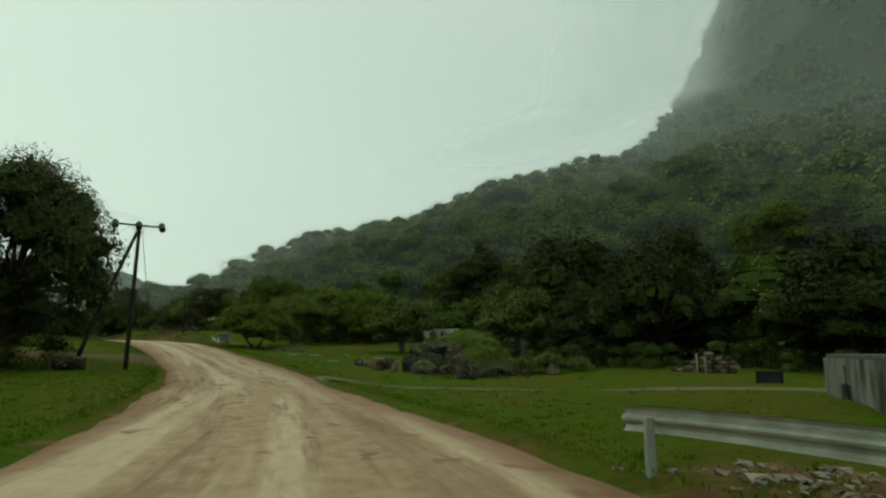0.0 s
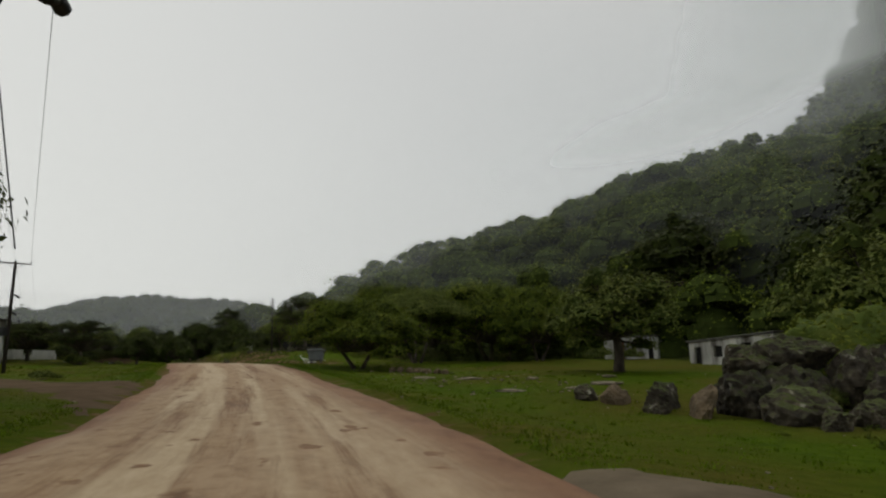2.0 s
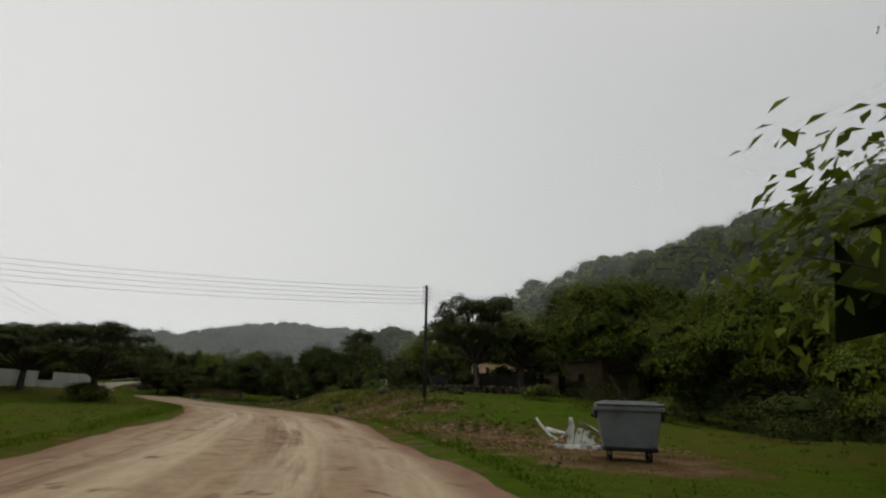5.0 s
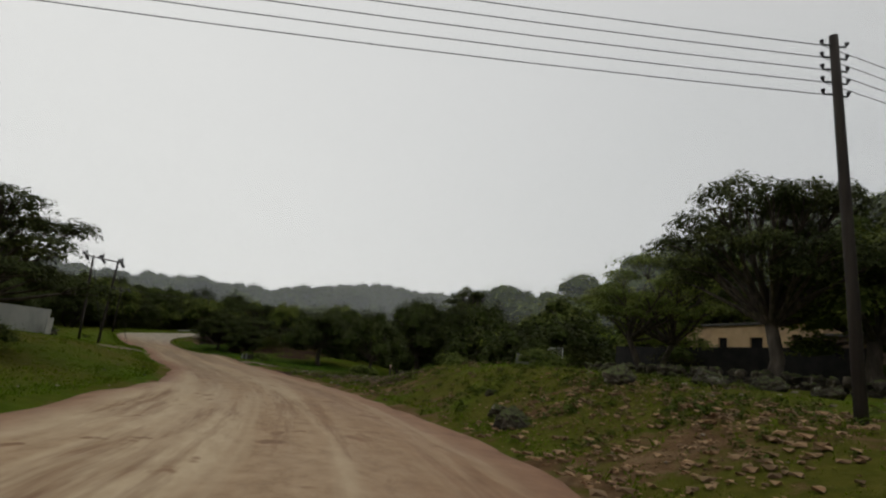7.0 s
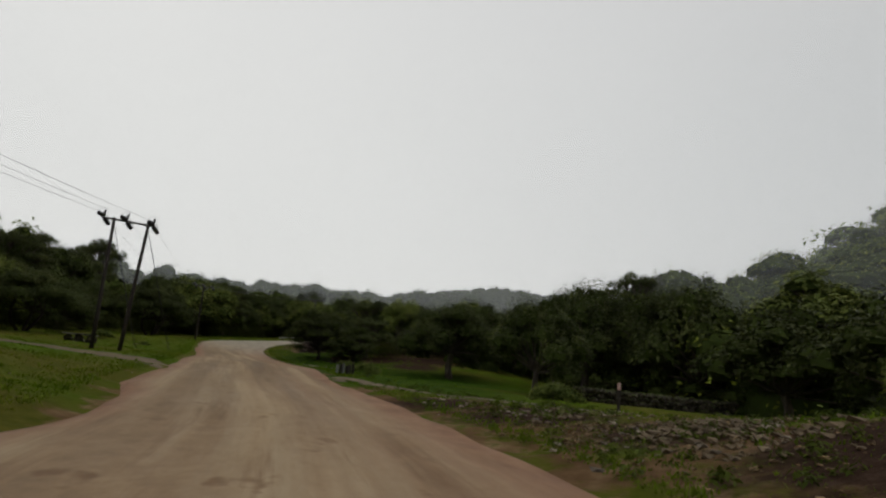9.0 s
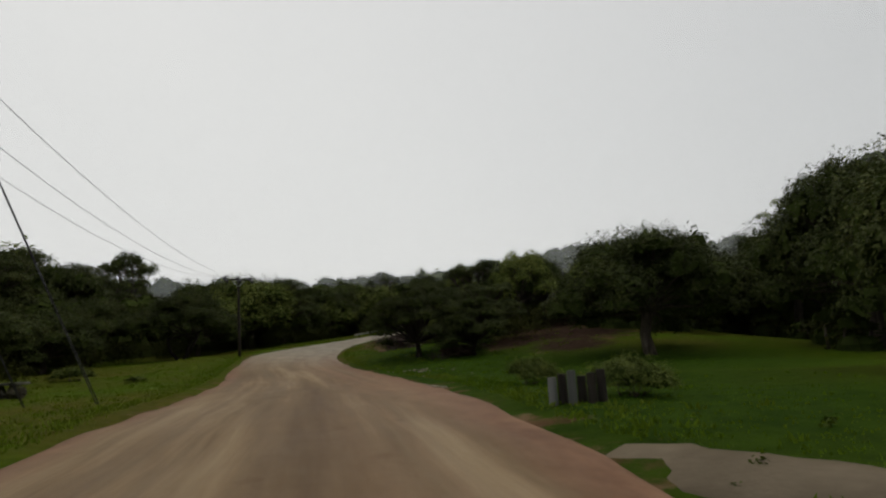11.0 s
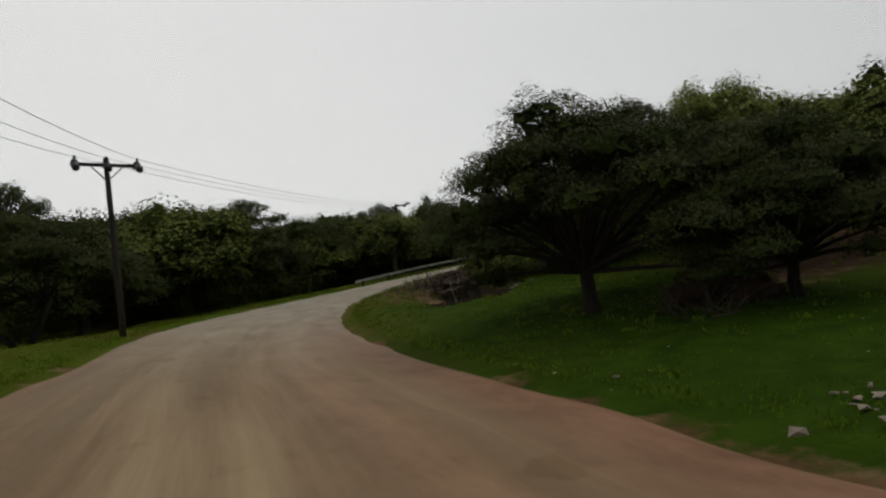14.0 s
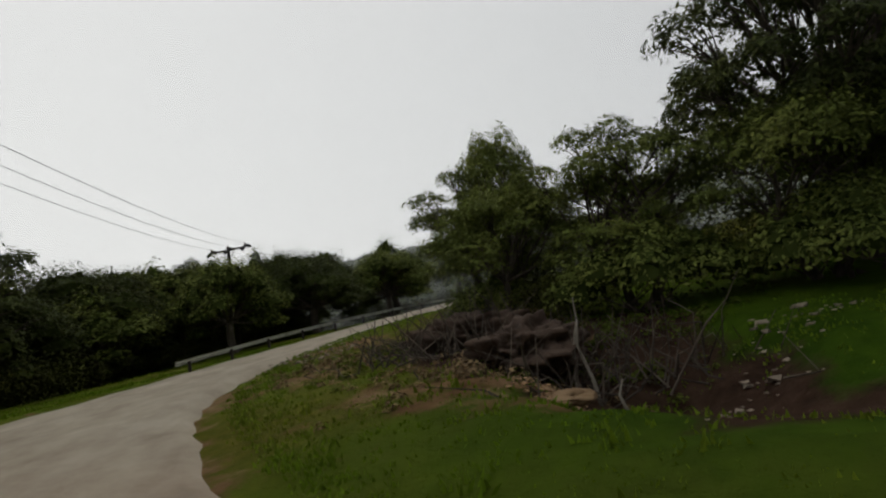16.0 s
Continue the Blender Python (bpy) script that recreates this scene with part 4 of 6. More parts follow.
# beside the road, along the walk: kind, x, y, height, width, turn
TREES = [("broad", -27.3, 38.6, 15.4, 12.0, 20, "tall dark broad-leaved tree beside a leaning power pole"),
         ("domedark", -27.5, 37.5, 6.5, 8, 50, ""), ("domedark", -28.5, 30, 6, 8, 150, ""), ("dome", -22.1, 73.2, 5.7, 9.2, 0, "round-crowned green tree standing alone on the verge"),
         ("dome", -14.4, 92, 8.6, 14, 40, ""), ("dome", -9.5, 87, 7.4, 8.5, 190, ""), ("umbrella", -20.2, 84, 7.4, 9, 100, ""),
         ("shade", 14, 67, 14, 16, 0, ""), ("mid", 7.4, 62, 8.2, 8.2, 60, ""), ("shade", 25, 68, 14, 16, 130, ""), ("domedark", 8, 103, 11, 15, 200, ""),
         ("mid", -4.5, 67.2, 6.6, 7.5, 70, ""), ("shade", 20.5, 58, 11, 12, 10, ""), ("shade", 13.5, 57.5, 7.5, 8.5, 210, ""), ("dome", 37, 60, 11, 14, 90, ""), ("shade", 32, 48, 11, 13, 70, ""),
         ("airydark", -45.6, 119.2, 9.2, 9.0, 30, "spreading feathery tree on a dark trunk before a ruined house"),
         ("dome", -33, 124, 12, 15, 10, "broad yellow-green tree over a ruined house"), ("dome", -23.5, 116, 11, 14, 130, ""), ("dome", -14, 108, 10, 13, 250, ""),
         ("domedark", -40, 137, 13, 12, 30, ""), ("mid", -52, 141, 9, 11, 80, ""), ("airy", -51.5, 126, 7, 8, 200, ""), ("mid", -42, 121.5, 7.5, 8, 10, ""),
         ("airydark", -68.4, 100.7, 6.2, 8.2, 0, "dark spreading flat-topped tree on the grass across the road"), ("airydark", -76, 100.5, 5.6, 8, 150, ""),
         ("domedark", -82.2, 142, 6.6, 6.4, 0, "dark rounded tree at the edge of the meadow"), ("broad", -82.3, 163, 12, 11, 20, ""), ("mid", -71, 165, 9.5, 11, 120, ""),
         ("airy", -49.6, 141.7, 10.5, 10, 300, ""), ("domedark", -102.3, 161.8, 7.5, 8.4, 45, ""), ("broad", -89, 161, 12, 10.5, 220, ""), ("domedark", -78, 160, 10.8, 9.5, 70, ""),
         ("domedark", -70, 152, 7.4, 9, 15, ""), ("domedark", -63, 146, 7, 9, 15, ""), ("broad", -96, 172, 10.5, 10, 15, ""),
         ("wind", -111.3, 147.3, 5.1, 7.4, 0, "dark spreading tree on a short trunk by the bend"), ("wind", -107.4, 148.6, 3.9, 5.2, 140, ""), ("airydark", -111, 153.4, 4.8, 6, 60, ""),
         ("broad", -96.5, 150.4, 7.5, 8.5, 40, "large dark tree near the road"), 
         ("domedark", -113, 163, 5.8, 6.5, 100, ""), ("mid", -108.5, 165.2, 6.2, 6.5, 200, ""), ("mid", -114, 175, 6.4, 8, 10, ""), ("domedark", -103, 170, 8, 8.5, 10, ""),
         ("feather", -126.5, 166.5, 6.6, 3.6, 10, ""), ("airy", -122.6, 168.5, 3.0, 5, 140, ""), ("airydark", -116.6, 158.8, 6.8, 7.0, 0, ""), ("feather", -113.0, 160.5, 6.6, 6.0, 90, ""),
         ("airy", -121, 158.8, 4.4, 4.6, 0, ""), ("airy", -125.5, 161.5, 4.6, 4.6, 40, ""), ("feather", -123.8, 158.8, 3.6, 4.2, 80, ""), ("feather", -117.6, 157.6, 3.8, 4.4, 200, "")]
# across the road, down the left bank
TREES += [("umbrelladark", -135, 140.6, 6, 8.6, 0, "round-crowned tree on the bank below the road"), ("umbrelladark", -137, 133.8, 5.8, 7, 90, ""), ("domedark", -143, 145, 6, 8, 0, ""), ("mid", -146, 152, 6, 8, 120, ""),
          ("domedark", -150.5, 160, 6.5, 8, 20, ""), ("mid", -151, 166, 5.5, 7, 200, ""), ("domedark", -155, 171, 6.5, 8, 20, ""), ("mid", -157, 181, 8, 9, 20, ""), ("domedark", -159, 190, 9, 9, 70, ""),
          ("airydark", -172.4, 146.5, 16, 9, 0, "tall thin-crowned tree above the woods"), ("mid", -152.8, 154.9, 9.5, 13, 40, ""), ("mid", -160.7, 131.7, 13.5, 13, 20, ""), ("domedark", -133, 130, 5, 7, 0, ""),
          ("umbrelladark", -118.5, 123.2, 5.2, 8, 20, "round-crowned tree beside a pair of power poles"), ("mid", -128, 122, 7.5, 8, 60, ""), ("domedark", -141, 126, 9, 9, 60, ""), ("mid", -126, 113, 9, 9, 160, ""),
          ("mid", -168, 159, 10.5, 9, 0, ""), ("domedark", -165.3, 165, 10.5, 9, 90, ""), ("mid", -168, 180, 9.5, 9, 130, ""), ("airydark", -168.4, 187.7, 11, 8, 130, ""), ("broad", -147, 180, 6.0, 8, 10, ""), ("broad", -152, 186, 8, 9, 100, ""), ("mid", -145.5, 188, 6, 7, 30, ""), ("mid", -150, 196, 8, 9, 190, ""), ("broad", -160, 175, 8.5, 9, 0, ""), ("mid", -147, 205, 9, 9, 300, ""), ("broad", -140, 214, 9, 10, 50, ""), ("mid", -166.5, 197, 11.5, 8, 130, ""),
          ("mid", -148.2, 124.6, 12.7, 9.1, 52, ""), ("airydark", -141.9, 126.4, 11.3, 10.3, 245, ""), ("airydark", -151.2, 130.9, 12.3, 8.9, 34, ""), ("acacia", -148.5, 133.8, 10.4, 8.5, 281, ""), ("airydark", -153.0, 135.2, 10.9, 10.8, 30, ""), ("airydark", -156.7, 138.0, 10.7, 9.1, 274, ""),
          ("acacia", -153.5, 150.4, 9.4, 9.4, 88, ""), ("mid", -146.3, 152.2, 8.4, 10.6, 134, ""), ("airydark", -148.3, 157.3, 8.5, 9.0, 13, ""), ("broad", -153.9, 167.5, 7.9, 10.6, 133, ""), ("mid", -154.1, 174.3, 7.5, 10.5, 99, ""),
          ("mid", -146.9, 171.9, 6.4, 6.4, 60, ""), ("domedark", -74, 76, 4.6, 6, 0, ""), ("mid", -78, 84, 5, 7, 80, ""), ("domedark", -82, 97, 4.5, 7, 80, "")]
# emergent trees on the skyline of the hill
TREES += [("acacia", -34, 180, 8, 9, 0, "open flat-topped tree on the skyline of the hill"), ("acacia", -41, 177, 7, 8, 80, ""), ("acacia", -23, 203, 8, 9, 160, ""), ("acacia", 21, 279, 7.5, 13, 40, ""), ("acacia", 5.5, 300, 7, 10, 120, ""), ("airy", -60, 182, 5, 8, 20, ""), ("airydark", -95.2, 186.3, 10.5, 9, 60, ""), ("acacia", -93, 200, 9.5, 9, 60, ""), ("airy", -103, 196, 9, 7, 10, ""), ("acacia", -10, 220, 8, 9, 200, "")]
t_al = along(np.array([row[1:3] for row in TREES]))
for row, g in zip(TREES, t_al):
    kind = row[0]
    if abs(g[1]) - g[4] > 26 and kind in ("mid", "domedark"):
        kind = {"mid": "midfar", "domedark": "domefar"}[kind]
    plant(kind, *row[1:6], row[6])
SHRUBS = [(-99, 179, 2.2, 3), (-90, 133, 0.9, 1.3), (-86.3, 131.4, 1.0, 1.6), (-73, 129, 1.2, 2), (-116.5, 128.5, 1, 2), (-117.3, 157.2, 2.4, 3.6), (-120.6, 157.6, 2.4, 3.6), (-124.6, 158.9, 1.8, 2.6), (-61, 121, 1.3, 2),
          (-55, 119, 1.4, 2.2), (-38, 112, 1.5, 2.4), (-30, 107, 1.8, 2.6), (9, 55, 1.8, 2.6), (11, 51, 1.6, 2.2), (13, 57, 2.4, 3), (-36, 60, 0.7, 1.6), (-68.5, 100.4, 1.7, 3.2), (-71, 102.6, 1.5, 3.0), (-112, 130.2, 0.4, 0.9), (-27, 36, 2.4, 4), (-30, 40, 2.2, 3.6), (2.2, 48.8, 1.5, 2.2), (4.4, 49.6, 1.6, 2.6), (6.6, 50, 1.8, 2.6), (8.6, 50.2, 2.2, 3), (-0.4, 50.4, 1.2, 1.8), (-4.0, 91.5, 1.5, 3.0), (-1.2, 90.6, 1.3, 2.6)]
for i, (x, y, h, w) in enumerate(SHRUBS):
    plant("shrub", x, y, h, w, 50 * i)


def woods(name, spots, seed, label, quads=105, leaf=0.72, tint=(0.0, 1.0), category="woods", mat=None, core=True):
    """Close-standing far trees: each a few leafy domes with a skirt down to the ground, joined into one mesh."""
    rg = np.random.default_rng(seed)
    allq, shade, dark = [], [], []
    for x, y, z, h, w in spots:
        nl = 6
        ang = rg.uniform(0, 6.28) + np.arange(nl) * 1.2566
        rad = np.where(np.arange(nl) == 0, 0.0, rg.uniform(0.22, 0.33, nl)) * w
        lr = np.where(np.arange(nl) == 0, 0.34, rg.uniform(0.2, 0.34, nl)) * w
        cz = np.where(np.arange(nl) == 0, 0.7, rg.uniform(0.38, 0.64, nl)) * h
        lh = np.minimum(lr * rg.uniform(0.75, 1.1, nl), h * 0.36)
        cen = np.c_[np.cos(ang) * rad, np.sin(ang) * rad, cz]
        k = int(quads * rg.uniform(0.85, 1.15))
        own = rg.choice(nl, k, p=lr ** 2 / (lr ** 2).sum())
        d = rg.normal(size=(k, 3))
        d /= np.linalg.norm(d, axis=1)[:, None]
        d[:, 2] = np.where(d[:, 2] < -0.3, -d[:, 2], d[:, 2])
        q = cen[own] + d * np.c_[lr[own], lr[own], lh[own]] * (0.8 + 0.3 * rg.uniform(0, 1, (k, 1)) ** 2)
        low = rg.uniform(0, 1, k) < 0.3
        q[low, 2] *= rg.uniform(0.1, 0.9, low.sum())
        c = q + (x, y, z)
        allq.append(leaves(rg, c, leaf * (0.7 + 0.3 * w / 6), 0.5, 1.6, d, 1.1))
        both = []
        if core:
            # cores coloured dark to stand for the shade in and between the crowns
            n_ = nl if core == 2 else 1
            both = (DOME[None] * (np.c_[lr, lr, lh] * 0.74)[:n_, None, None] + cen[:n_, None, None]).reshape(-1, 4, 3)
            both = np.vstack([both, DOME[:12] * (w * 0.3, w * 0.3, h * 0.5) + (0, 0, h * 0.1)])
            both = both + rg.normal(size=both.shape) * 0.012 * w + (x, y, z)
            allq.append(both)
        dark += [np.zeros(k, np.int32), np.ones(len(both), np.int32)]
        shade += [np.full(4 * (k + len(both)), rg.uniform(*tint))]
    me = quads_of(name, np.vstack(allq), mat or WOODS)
    me.materials.append(INNER_SHADE)
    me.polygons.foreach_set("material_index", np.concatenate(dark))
    at = me.attributes.new("tint", "FLOAT", "POINT")
    at.data.foreach_set("value", np.concatenate(shade).astype(np.float32))
    tagged(new(name, me), label, category, kind="stuff")


rg = np.random.default_rng(8)
hill, left_far, mountain = [], [], []
cand = np.c_[rg.uniform(-330, 330, 21000), rg.uniform(-60, 480, 21000)]
c_al = along(cand)
c_run, c_side = beside(cand, VALLEY)
c_u = -c_side - np.interp(c_run, FOOT_RUN, FOOT_OFF)
c_z = ground(cand[:, 0], cand[:, 1])
c_off = np.abs(c_al[:, 1]) - c_al[:, 4]
taken = {}
for (x, y), u, off, z, side in zip(cand, c_u, c_off, c_z, c_al[:, 1]):
    on_hill = u > 3 and off > 30
    on_left = side > 0 and off > 44 + 6 * math.sin(x / 9)
    if not (on_hill or on_left) or z > 250:
        continue
    if (x - 270) * 1.2 + (y - 335) > 60 or (x > 120 and y < 60):
        continue
    far_one = math.hypot(x + 50, y - 90) > 175
    size = 8.5 if far_one and on_hill else 7.5 if far_one else 7.0 if not on_hill else 6.4
    cell = (far_one, int(x // size), int(y // size))
    if cell in taken:
        continue
    taken[cell] = 1
    h = rg.uniform(4.0, 8.6) * (1.1 if on_left and not on_hill else 1.0) * (1.3 if rg.uniform() < 0.12 else 1.0) * (0.92 if far_one and on_hill else 0.85 if far_one else 1.0)
    row = (x, y, z - 0.6, h, h * rg.uniform(1.1, 1.6))
    (left_far if not on_hill else mountain if far_one else hill).append(row)
ridge = []
for i in range(900):
    t, q = radians(rg.uniform(20, 58)), 455 - 190 * rg.uniform() ** 2
    x, y = -50 - q * math.sin(t), 100 + q * math.cos(t)
    h = rg.uniform(5, 9.5)
    ridge.append((x, y, float(ground(x, y)[0]) - 0.8, h, h * rg.uniform(1.2, 1.8)))
near_hill = [q for q in hill if q[0] < 40 and math.hypot(q[0] + 50, q[1] - 110) < 115]
near_set = set(near_hill)
near_hill = [(x, y, z, h * (0.72 if -84 < x < -38 else 1.0), w) for x, y, z, h, w in near_hill]
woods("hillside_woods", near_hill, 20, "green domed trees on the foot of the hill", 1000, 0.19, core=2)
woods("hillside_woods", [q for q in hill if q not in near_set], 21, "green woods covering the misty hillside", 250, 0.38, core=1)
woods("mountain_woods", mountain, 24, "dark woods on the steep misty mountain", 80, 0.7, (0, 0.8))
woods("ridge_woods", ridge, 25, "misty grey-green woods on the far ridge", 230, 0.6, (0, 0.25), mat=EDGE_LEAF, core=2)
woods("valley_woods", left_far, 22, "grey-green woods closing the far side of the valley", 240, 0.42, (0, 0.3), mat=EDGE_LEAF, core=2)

# the dark wood that closes the meadow across the road
rg = np.random.default_rng(44)
edge = []
for x0, y0, x1, y1, n, h in [(-84, 92, -98, 100, 5, 8), (-98, 100, -116, 107, 7, 10), (-116, 107, -131, 117, 7, 10.5), (-131, 117, -144, 131, 7, 7.5), (-144, 131, -153, 148, 6, 6.5), (-153, 148, -158, 168, 7, 6.5), (-158, 168, -158, 192, 7, 7.5)]:
    for i in range(n):
        for row in range(3):
            u = (i + rg.uniform(0, 1)) / n
            hh = h * rg.uniform(0.7, 1.2) * (0.85 + 0.12 * row)
            dx, dy = y0 - y1, x1 - x0
            dl = math.hypot(dx, dy)
            q = (x0 + (x1 - x0) * u + dx / dl * (5.5 * row + rg.normal()), y0 + (y1 - y0) * u + dy / dl * (5.5 * row + rg.normal()))
            edge.append((*q, gz(*q) - 0.4, hh, hh * rg.uniform(0.9, 1.4)))
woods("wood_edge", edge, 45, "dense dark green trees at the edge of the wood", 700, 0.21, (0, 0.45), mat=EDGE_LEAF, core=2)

# dense bushes that close the foot of the tree lines
rg = np.random.default_rng(31)
OPEN = {(-22.1, 73.2), (-96.5, 150.4), (-68.4, 100.7), (-45.6, 119.2), (-20.2, 84), (-135, 140.6)}
low = []
for row in TREES:
    if (row[1], row[2]) in OPEN:
        continue
    for _ in range(6):
        t = rg.uniform(0, 6.28)
        q = rg.uniform(0.15, 0.6) * row[4]
        low.append((row[1] + q * math.cos(t), row[2] + q * math.sin(t)))
for x0, y0, x1, y1, n in [(-104, 172, -82, 166, 16), (-82, 166, -64, 152, 18), (-64, 150, -52, 136, 14), (-128, 118, -139, 130, 10), (-139, 132, -146, 150, 16), (-146, 150, -155, 178, 22), (-152, 178, -150, 205, 18), (-118, 162, -104, 162, 12), (10, 56, 30, 52, 14), (-18, 96, -34, 108, 12), (-72, 80, -90, 100, 14), (-92, 104, -126, 112, 20)]:
    for i in range(n):
        u = (i + 0.5) / n
        low.append((x0 + (x1 - x0) * u + rg.normal() * 1.5, y0 + (y1 - y0) * u + rg.normal() * 1.5))
l_al = along(np.array(low))
l_off = np.abs(l_al[:, 1]) - l_al[:, 4]
bushes, near_bushes = [], []
for (x, y), off in zip(low, l_off):
    if off < 6.5 or (-58 < x < -38 and 105 < y < 124) or (-12 < x < 10 and 64 < y < 97) or (-101 < x < -58 and y < x + 232) or (-113 < x < -102 and 143 < y < 153) or (-126 < x < -115 and 149 < y < 158):
        continue
    h = rg.uniform(1.3, 2.6)
    (near_bushes if off < 19 else bushes).append((x, y, gz(x, y) - 0.3, h, h * rg.uniform(1.2, 1.8)))
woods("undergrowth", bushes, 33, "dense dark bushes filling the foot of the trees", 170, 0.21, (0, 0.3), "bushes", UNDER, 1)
woods("undergrowth", near_bushes, 34, "dense dark bushes filling the foot of the trees", 800, 0.085, (0, 0.3), "bushes", UNDER, False)


# ---- poles and wires ----
def insulator(parent, a, b, r=0.115):
    """A long ribbed dark insulator from a to b."""
    a, b = Vector(a), Vector(b)
    pts, rad = [], []
    for i in range(9):
        pts.append(a.lerp(b, i / 8))
        rad.append(r * (0.4 if i in (0, 8) else (1.0 if i % 2 else 0.82)))
    child("insulator", Shape().tube(pts, rad, 8).mesh("insulator", RUBBER, True), parent, "black ribbed insulator")


def pole_post(parent, base, top, r=0.14, name="post"):
    base, top = Vector(base), Vector(top)
    pts = [base - Vector((0, 0, 0.5)), base.lerp(top, 0.33), base.lerp(top, 0.66), top]
    child(name, Shape().tube(pts, [r * 1.1, r, r * 0.9, r * 0.78], 10).mesh(name, POLE, True), parent)


def crossarm(parent, a, b, w=0.11):
    a, b = Vector(a), Vector(b)
    d = b - a
    m = d.to_track_quat("X", "Z").to_matrix().to_4x4()
    child("crossarm", Shape().box((a + b) / 2, (d.length, w, w), m, 0.012).mesh("crossarm", POLE), parent)


ENDS = {}


def line_pole(key, base, top, arm, label, drums=True, drum=0.12, thick=0.14):
    """A wooden pole with one crossarm (a, b); keeps the wires' ends."""
    root = thing("power_pole", *base, 0, label, "power pole")
    o = Vector(base)
    tp = Vector(top) - o
    pole_post(root, (0, 0, 0), tp, thick)
    a, b = Vector(arm[0]) - o, Vector(arm[1]) - o
    crossarm(root, a, b)
    c = (a + b) / 2
    d = (b - a).normalized()
    br = Shape()
    for s in (-1, 1):
        br.tube([c + d * s * 0.55, Vector((tp.x, tp.y, c.z - 0.6)) * 1.0], [0.025, 0.025], 5)
    child("brace", br.mesh("brace", STEEL), root)
    side = Vector((-d.y, d.x, 0))
    ends = []
    for q in (a, c, b):
        child("pin", Shape().tube([q, q + Vector((0, 0, 0.3))], [0.03, 0.05], 6).mesh("pin", RUBBER), root)
        if drums:
            insulator(root, q + Vector((0, 0, 0.1)) + side * 0.05, q + Vector((0, 0, 0.16)) + side * 0.75, drum)
            insulator(root, q + Vector((0, 0, 0.0)) - side * 0.05, q + Vector((0, 0, -0.3)) - side * 0.6, drum)
        ends.append(o + q + Vector((0, 0, 0.25)))
    ENDS[key] = ends
    return root, o


def wires(name, pairs, sag, label, group, r=0.009):
    for a, b in pairs:
        a, b = Vector(a), Vector(b)
        pts = [a.lerp(b, i / 14) - Vector((0, 0, 4 * sag * (i / 14) * (1 - i / 14))) for i in range(15)]
        ob = new(name, Shape().tube(pts, [r] * 15, 5).mesh(name, WIRE, True))
        tagged(ob, label, "cable", group)


p1, o1 = line_pole("p1", (-20.19, 39.73, 0.45), (-20.03, 39.75, 9.85), ((-21.3, 39.08, 9.85), (-18.85, 40.4, 9.82)), "dark wooden power pole propped by a slanting second pole", True, 0.21)
pole_post(p1, Vector((-23.1, 38.7, 0.5)) - o1, Vector((-20.15, 39.8, 9.5)) - o1, 0.13, "strut")
wires_stay = Shape().tube([Vector((-19.9, 39.9, 9.4)) - o1, Vector((-19.6, 41.0, 4.2)) - o1], [0.018, 0.018], 5)
child("stay", wires_stay.mesh("stay", WIRE), p1, "thin hanging stay cable")
p2, o2 = line_pole("p2", (-50.9, 72.2, 2.2), (-51.0, 72.1, 11.2), ((-51.75, 71.35, 11.05), (-50.25, 72.85, 11.05)), "wooden power pole with a transformer near the white house", False)
pole_post(p2, (-0.9, -0.7, 0), (-0.75, -0.6, 6.2), 0.12, "strut")
child("transformer", Shape().box((-0.4, -0.35, 3.3), (0.9, 0.55, 0.7), None, 0.05).mesh("transformer", RUBBER), p2)
insulator(p2, (0.1, 0, 6.3), (0.4, 0.25, 6.0), 0.09)
insulator(p2, (0.1, 0, 4.9), (0.35, 0.2, 4.6), 0.09)
p5, o5 = line_pole("p5", (-126.8, 142.08, 6.7), (-126.5, 141.86, 12.72), ((-126.75, 140.95, 12.5), (-126.35, 142.85, 12.45)), "wooden power pole with one crossarm at the road bend", True, 0.125, 0.105)
p6, o6 = line_pole("p6", (-148.6, 174.0, gz(-148.6, 174.0)), (-148.5, 174.1, 16.3), ((-149.6, 173.7, 16.1), (-147.4, 174.5, 16.1)), "distant wooden power pole rising above the trees")
# the pair of poles
p4 = thing("power_pole", -95.28, 121.68, 4.72, 0, "pair of wooden power poles joined by one long crossarm", "power pole")
o4 = Vector((-95.28, 121.68, 4.72))
tops4 = Vector((-95.2, 121.84, 11.78)) - o4, Vector((-97.05, 120.68, 12.02)) - o4
pole_post(p4, (0, 0, 0), tops4[0], 0.105)
pole_post(p4, Vector((-96.35, 120.68, 4.8)) - o4, tops4[1], 0.105)
way4 = (tops4[1] - tops4[0]).normalized()
arm4 = tops4[1] + way4 * 0.75 - Vector((0, 0, 0.1)), tops4[0] - way4 * 0.42 - Vector((0, 0, 0.1))
crossarm(p4, *arm4)
ENDS["p4"] = []
side4 = Vector((-way4.y, way4.x, 0))
for q in (arm4[0] - way4 * 0.1, arm4[0].lerp(arm4[1], 0.47), arm4[1] + way4 * 0.1):
    insulator(p4, q + Vector((0, 0, 0.1)), q + side4 * 0.55 + Vector((0, 0, 0.14)), 0.13)
    insulator(p4, q - Vector((0, 0, 0.05)), q - side4 * 0.5 - Vector((0, 0, 0.3)), 0.13)
    child("pin", Shape().tube([q, q + Vector((0, 0, 0.42))], [0.03, 0.07], 6).mesh("pin", RUBBER), p4)
    loop = [q + side4 * 0.55 + Vector((0, 0, 0.2)), q + side4 * 0.3 + Vector((0, 0, 0.5)), q + Vector((0, 0, 0.56)), q - side4 * 0.3 + Vector((0, 0, 0.2)), q - side4 * 0.5 - Vector((0, 0, 0.3))]
